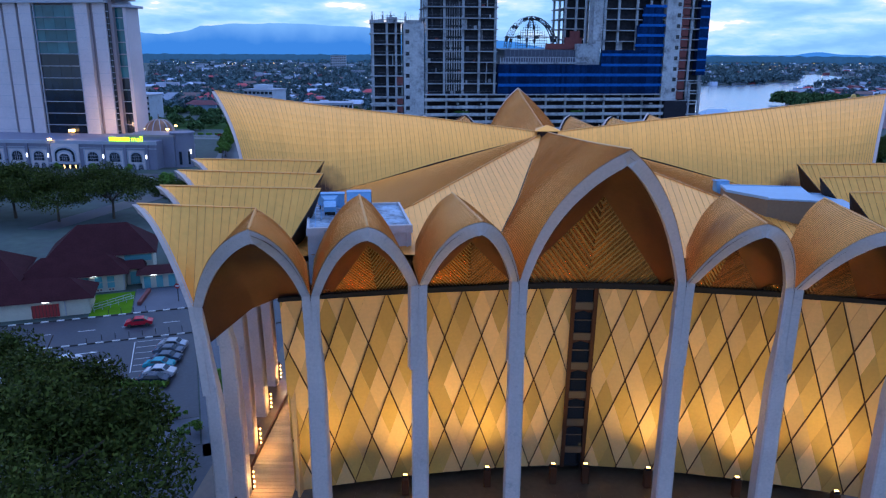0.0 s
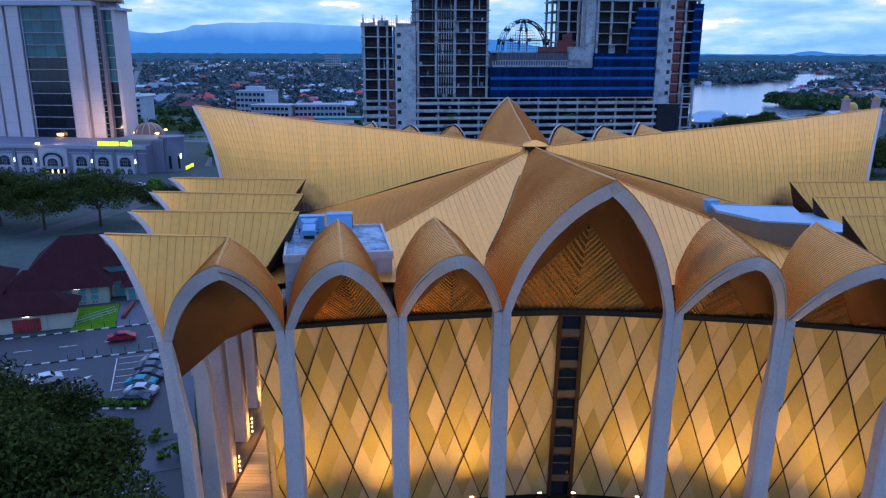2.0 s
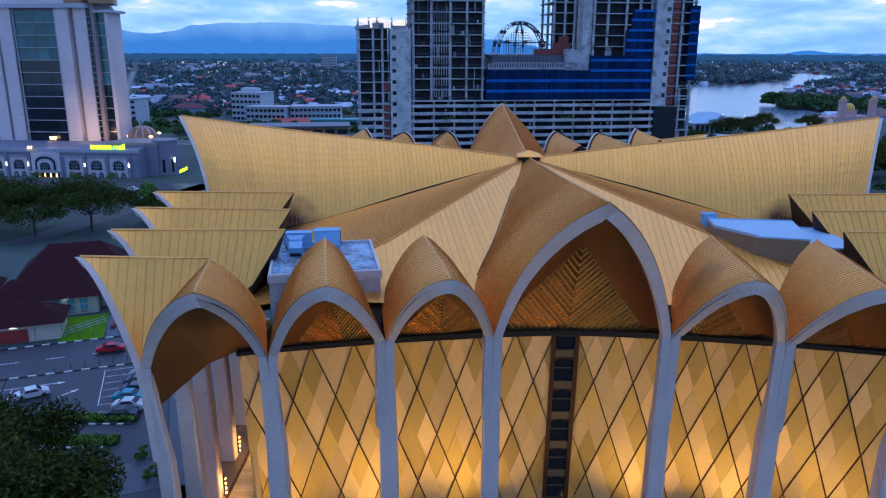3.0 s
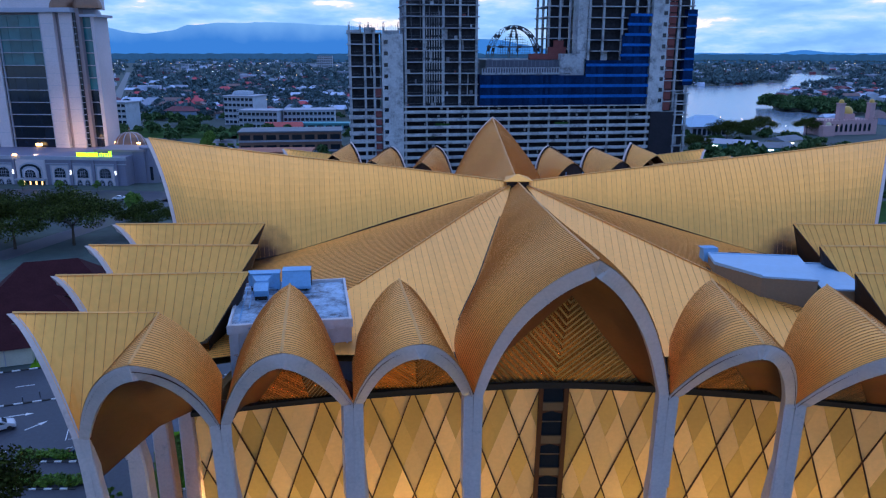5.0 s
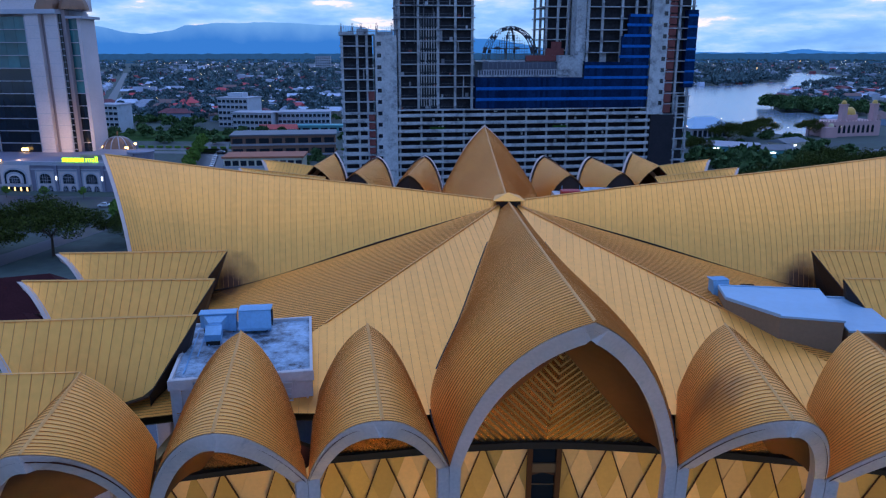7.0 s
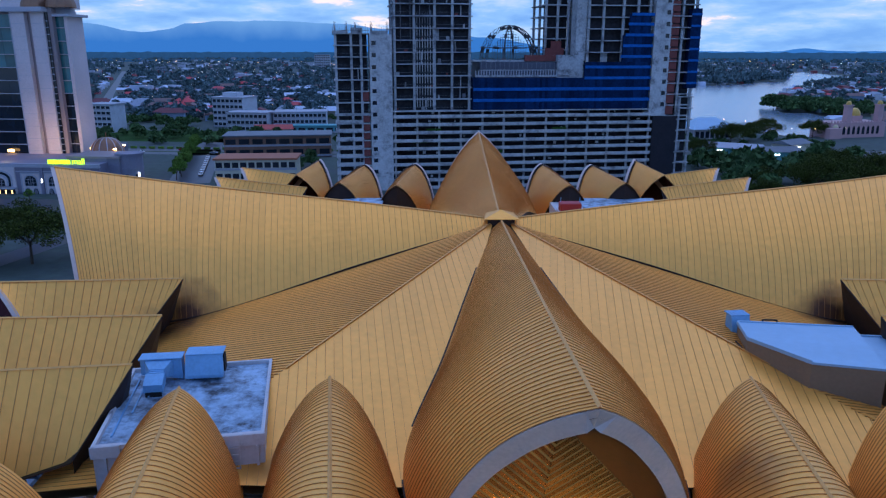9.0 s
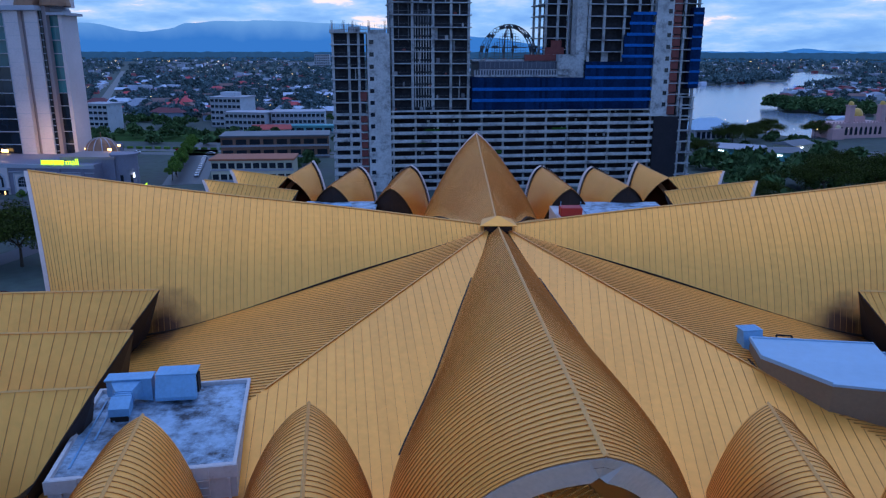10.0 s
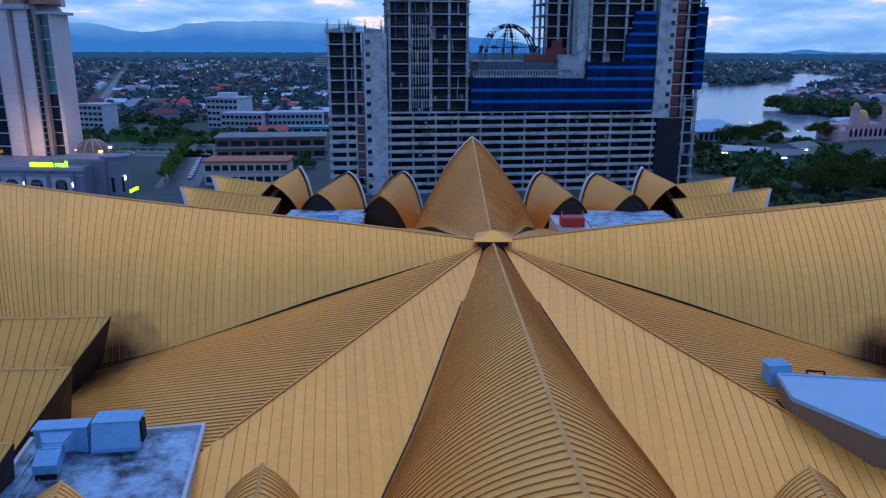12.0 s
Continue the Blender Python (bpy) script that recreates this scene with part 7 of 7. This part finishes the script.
for k in range(10):
    arch_plate("arch_window", -5 + 5 * k, 3, 2.6, 7.0, -0.2, 0.0, WINDOWDARK, ms, "dark pointed opening")
for k in range(18):
    boxes("merlon", [(-9 + 3.15 * k, -7.8 + 3.15 * k, -0.2, 0.4, 13, 14.6)], PINKWALL, ms)
dome("small_dome", -4, 4, 9, 5, 4.5, ms, mat("pale_yellow_dome", (0.6, 0.52, 0.32), 0.6))
dome("minaret_dome", 10.5, 4.5, 28, 2.2, 3.2, ms, GILT)

# ---- the suburbs: houses near enough to be told apart
HW = [mat("house_wall_white", (0.55, 0.56, 0.60), 0.8), mat("house_wall_cream", (0.30, 0.27, 0.23), 0.8), mat("house_wall_blue", (0.22, 0.30, 0.42), 0.8)]
HR = [mat("house_roof_red", (0.56, 0.075, 0.085), 0.8, 0, 0.2), mat("house_roof_brown", (0.18, 0.11, 0.105), 0.8, 0, 0.2), mat("house_roof_grey", (0.24, 0.28, 0.35), 0.7, 0, 0.2),
      mat("house_roof_pale", (0.45, 0.52, 0.64), 0.6, 0, 0.2), mat("house_roof_maroon", (0.15, 0.04, 0.05), 0.8, 0, 0.2)]
RNAME = ("red", "brown", "grey", "pale", "maroon")
proto = []
for r_ in range(5):
    for w_ in range(2):
        ob = thing("suburban_house", "small %s-roofed suburban house with %s walls" % (RNAME[r_], ("white", "cream", "blue")[(r_ + w_) % 3]), "house", (-230 - 18 * r_, 560 + 20 * w_, 0), group="suburban houses")
        wd = 12 + 4 * w_
        boxes("wall", [(-wd / 2, wd / 2, -5, 5, 0, 4.2 + 2.2 * w_)], HW[(r_ + w_) % 3], ob)
        bm = bmesh.new()
        hip_roof(bm, -wd / 2 - 1, wd / 2 + 1, -6, 6, 4.1 + 2.2 * w_, 7.2 + 2.2 * w_, 0.4 + 4 * ((r_ + w_) % 2))
        part("roof", bm, HR[r_], ob)
        for j in range(3):
            box_part("window", -wd / 2 + 1.2 + j * wd / 3, -wd / 2 + 3.0 + j * wd / 3, -5.1, -5.0, 1.2, 2.9, WINDOWDARK, ob)
        proto.append(ob)
rnd = random.Random(11)


def free(x, y):
    """Open town ground: off the river, the roads and the great buildings."""
    if -75 < x < 110 and y < 330:
        return False
    wet = False
    for (x0, y0), (x1, y1) in zip(shore, shore[1:] + shore[:1]):
        if (y0 > y) != (y1 > y) and x < x0 + (x1 - x0) * (y - y0) / (y1 - y0):
            wet = not wet
    if wet:
        return False
    if -260 < x < -50 and y < 470:
        return False
    if abs(x + 300 + (y - 572) * 0.406) < 14:
        return False
    return True


count, taken = 0, []
for attempt in range(900):
    if count >= 270:
        break
    y = 380 + 900 * rnd.random() ** 1.3
    u = rnd.uniform(-0.62, -0.12) if rnd.random() < 0.76 else rnd.uniform(0.36, 0.66)
    x = u * (y + 55)
    if not free(x, y) or (u > 0 and (y < 430 or u < 0.5 and y < 560)):
        continue
    copy_thing(proto[rnd.randrange(10)], Matrix.Translation((x, y, 0)) @ Matrix.Rotation(rnd.choice((0.1, 1.65, 0.25, -0.2)), 4, "Z") @ Matrix.Scale(rnd.uniform(0.6, 1.0), 4))
    count += 1
    taken.append((x, y))


def small_houses(number, y0, y1, power, sides, colour, wall, label):
    """Many small hipped houses with eaves, kept clear of the river, the roads and one another."""
    V, F, VR, FR = [], [], [], []
    for k in range(number):
        y = y0 + (y1 - y0) * rnd.random() ** power
        x = rnd.uniform(*rnd.choice(sides)) * (y + 55)
        if not free(x, y) or (x > 0 and y < 640) or any(abs(x - a) < 13 and abs(y - b) < 13 for a, b in taken):
            continue
        taken.append((x, y))
        turn, w, d, h = rnd.choice((0.1, 1.65, 0.25, -0.2, 0.7)), rnd.uniform(3.6, 6.4), rnd.uniform(3, 4.2), rnd.uniform(2.8, 4.6)
        ca, sa = math.cos(turn), math.sin(turn)

        def put(px, py, pz):
            return (x + px * ca - py * sa, y + px * sa + py * ca, pz)

        n = len(V)
        V += [put(a * w, b * d, z) for z in (0, h) for a, b in ((-1, -1), (1, -1), (1, 1), (-1, 1))]
        F += [(n + j, n + (j + 1) % 4, n + 4 + (j + 1) % 4, n + 4 + j) for j in range(4)]
        n, over, up = len(VR), 0.7, rnd.uniform(1.2, 2.2)
        VR += [put(a * (w + over), b * (d + over), h - 0.2) for a, b in ((-1, -1), (1, -1), (1, 1), (-1, 1))]
        VR += [put(-w + d * 0.6, 0, h + up), put(w - d * 0.6, 0, h + up)]
        FR += [(n, n + 1, n + 5, n + 4), (n + 2, n + 3, n + 4, n + 5), (n + 1, n + 2, n + 5), (n + 3, n, n + 4), (n + 3, n + 2, n + 1, n)]
    tagged(link_mesh("town_house_walls", V, F, wall), "small %s walls of many suburban houses" % label[1], "houses", "", "stuff")
    tagged(link_mesh("town_house_roofs", VR, FR, colour), "small %s hipped roofs of many suburban houses" % label[0], "roofs", "", "stuff")


BOTH = ((-0.62, -0.12), (-0.62, -0.12), (-0.62, -0.12), (0.46, 0.66))
small_houses(260, 440, 1300, 1.2, BOTH, HR[3], HW[0], ("pale", "white"))
small_houses(240, 440, 1300, 1.2, BOTH, HR[2], HW[1], ("grey", "cream"))
small_houses(120, 440, 1300, 1.2, BOTH, HR[0], HW[0], ("red", "white"))
small_houses(130, 440, 1300, 1.2, BOTH, HR[1], HW[1], ("brown", "cream"))

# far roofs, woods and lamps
# pale and white tones carry a blue cast for the distance haze
FARROOF = mat("hazed_far_roofs", (0.40, 0.43, 0.52), 0.8, 0.0, 0.2, 0.01, 0.1, 0.0, island=0.7)
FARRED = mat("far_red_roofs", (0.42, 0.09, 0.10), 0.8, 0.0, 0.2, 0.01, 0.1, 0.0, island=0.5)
FARWHITE = mat("hazed_white_blocks", (0.40, 0.43, 0.49), 0.8, 0.0, 0.2, 0.01, 0.1, 0.0, island=0.25)
rows, red, lamps, amber, white = [], [], [], [], []
for k in range(1500):
    y = 800 + 3300 * rnd.random() ** 1.7
    u = rnd.uniform(-0.72, 0.72)
    x = u * (y + 55)
    if not free(x, y):
        continue
    w, d, h = rnd.uniform(6, 13), rnd.uniform(6, 12), rnd.uniform(3.5, 6.5)
    if rnd.random() < 0.05:
        w, h = w * 2.2, h * 1.9
    (red if rnd.random() < 0.18 else rows).append((x - w / 2, x + w / 2, y - d / 2, y + d / 2, 0, h))
for k in range(560):
    y = 330 + 3300 * rnd.random() ** 1.5
    x = rnd.uniform(-0.7, 0.7) * (y + 55)
    if free(x, y):
        s = 0.06 + y * 0.00017
        (amber if rnd.random() < 0.45 else lamps).append((x - s, x + s, y - s, y + s, 7 - s, 7 + s))
for k in range(18):
    y = 1700 + 1500 * rnd.random()
    x = rnd.choice((rnd.uniform(-0.42, -0.10), rnd.uniform(0.40, 0.66))) * (y + 55)
    for j in range(rnd.randrange(2, 6)):
        if free(x + 34 * j, y):
            white.append((x + 34 * j, x + 34 * j + rnd.uniform(18, 30), y, y + 14, 0, rnd.uniform(7, 12)))
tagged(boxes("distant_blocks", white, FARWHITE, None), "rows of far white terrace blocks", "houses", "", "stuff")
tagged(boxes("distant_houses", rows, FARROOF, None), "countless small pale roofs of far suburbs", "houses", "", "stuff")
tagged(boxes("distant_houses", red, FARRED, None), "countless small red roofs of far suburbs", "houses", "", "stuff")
tagged(boxes("distant_lamps", lamps, COOLLAMP, None), "scattered cool white street lights far off", "street lights", "", "stuff")
tagged(boxes("distant_lamps", amber, LAMPGLOW, None), "scattered amber street lights far off", "street lights", "", "stuff")


def woods(name, count, y0, y1, power, size, plates, seed, u0, u1, label, material, hgt=6.0):
    r = np.random.RandomState(seed)
    out = []
    for k in range(count):
        y = y0 + (y1 - y0) * r.rand() ** power
        x = r.uniform(u0, u1) * (y + 55)
        if not free(x, y):
            continue
        rad = size * (0.6 + 0.8 * r.rand())
        o = r.normal(size=(plates, 3))
        o /= np.linalg.norm(o, axis=1)[:, None]
        o[:, 2] = np.abs(o[:, 2]) * 0.9 - 0.1
        pos = o * rad * (0.55 + 0.45 * r.rand(plates, 1)) + np.array([x, y, hgt * (0.4 + 0.5 * r.rand())])
        a = r.normal(size=(plates, 3)) * rad * 0.19
        b = r.normal(size=(plates, 3)) * rad * 0.15
        out.append(np.concatenate([pos - a, pos + b, pos + a, pos - b], 1).reshape(-1, 3))
    V = np.concatenate(out)
    ob = link_mesh(name, V.tolist(), np.arange(len(V)).reshape(-1, 4).tolist(), material)
    tagged(ob, label, "trees", "", "stuff")


woods("suburb_trees", 1500, 400, 1150, 1.1, 4.2, 80, 21, -0.66, -0.10, "dark trees standing among suburban houses", LEAFHAZE)
woods("suburb_trees", 4700, 900, 4350, 1.3, 8.0, 26, 22, -0.74, 0.74, "dark woods between far suburbs", LEAFHAZE, 6.5)
woods("river_trees", 170, 520, 1000, 1.0, 4.4, 90, 23, 0.47, 0.70, "dark trees on the far river bank", LEAFHAZE, 4.5)
woods("river_trees", 150, 1060, 1330, 1.0, 8.0, 44, 24, 0.32, 0.46, "dark trees on the far river bank", LEAFHAZE)


def grove(name, count, x0, x1, y0, y1, size, plates, seed, label, avoid=(), hgt=4.0):
    r = np.random.RandomState(seed)
    out = []
    for k in range(count):
        x, y = r.uniform(x0, x1), r.uniform(y0, y1)
        if any(a < x < b and c < y < d for a, b, c, d in avoid):
            continue
        rad = size * (0.5 + 0.9 * r.rand())
        o = r.normal(size=(plates, 3))
        o /= np.linalg.norm(o, axis=1)[:, None]
        o[:, 2] = np.abs(o[:, 2]) * 0.9 - 0.1
        pos = o * rad * (0.55 + 0.45 * r.rand(plates, 1)) + np.array([x, y, hgt * (0.3 + 0.6 * r.rand())])
        a = r.normal(size=(plates, 3)) * rad * 0.16
        b = r.normal(size=(plates, 3)) * rad * 0.12
        out.append(np.concatenate([pos - a, pos + b, pos + a, pos - b], 1).reshape(-1, 3))
    V = np.concatenate(out)
    tagged(link_mesh(name, V.tolist(), np.arange(len(V)).reshape(-1, 4).tolist(), LEAFPARK), label, "trees", "", "stuff")


grove("town_trees", 190, -260, -55, 318, 475, 3.4, 170, 31, "dark trees and shrubs between office blocks",
      ((-232, -206, 380, 412), (-162, -72, 380, 450), (-118, -52, 268, 312), (-210, -118, 290, 328)))
grove("town_trees", 16, -112, -56, 246, 268, 3.0, 160, 32, "shrubs before the school block", ((-125, -96, 220, 330),))
grove("park_trees", 120, 100, 270, 150, 262, 5.0, 200, 33, "dense dark trees behind the museum", (), 6.0)
grove("river_bank_trees", 40, 120, 206, 310, 372, 2.9, 230, 34, "dark trees along the near river bank", ((134, 170, 340, 386),), 3.2)
grove("peninsula_trees", 64, 282, 332, 541, 600, 5.6, 260, 35, "dark tree clump on the river bend", (), 8.0)
grove("peninsula_trees", 34, 301, 350, 514, 548, 4.8, 240, 36, "lower dark trees along the bend's bank", (), 7.0)


# far forest edge and the mountains
def skyline(name, radius, a0, a1, n, height, material, label, kind="backdrop"):
    V, F = [], []
    for i in range(n + 1):
        an = radians(a0 + (a1 - a0) * i / n)
        x, y = radius * math.sin(an), radius * math.cos(an) - 60
        V += [(x, y, -5), (x, y, height(a0 + (a1 - a0) * i / n))]
    F = [(2 * i, 2 * i + 2, 2 * i + 3, 2 * i + 1) for i in range(n)]
    tagged(link_mesh(name, V, F, material), label, "backdrop", "", "structure")


RANGE = ((-48, 140), (-33, 175), (-25.4, 196), (-21.6, 150), (-19.9, 168), (-18.6, 200), (-16.5, 216), (-13, 222), (-9.4, 212), (-3, 175), (2.9, 130), (9, 60), (14, 45), (24, 46), (25.6, 62), (27.4, 48), (48, 44))


def hill(a):
    for (a0, h0), (a1, h1) in zip(RANGE, RANGE[1:]):
        if a <= a1:
            t = (a - a0) / (a1 - a0)
            t = t * t * (3 - 2 * t)
            return h0 + (h1 - h0) * t + 6 * noise.noise((a * 0.5, 3, 0)) + 2.5 * noise.noise((a * 2.1, 3, 0))
    return 44


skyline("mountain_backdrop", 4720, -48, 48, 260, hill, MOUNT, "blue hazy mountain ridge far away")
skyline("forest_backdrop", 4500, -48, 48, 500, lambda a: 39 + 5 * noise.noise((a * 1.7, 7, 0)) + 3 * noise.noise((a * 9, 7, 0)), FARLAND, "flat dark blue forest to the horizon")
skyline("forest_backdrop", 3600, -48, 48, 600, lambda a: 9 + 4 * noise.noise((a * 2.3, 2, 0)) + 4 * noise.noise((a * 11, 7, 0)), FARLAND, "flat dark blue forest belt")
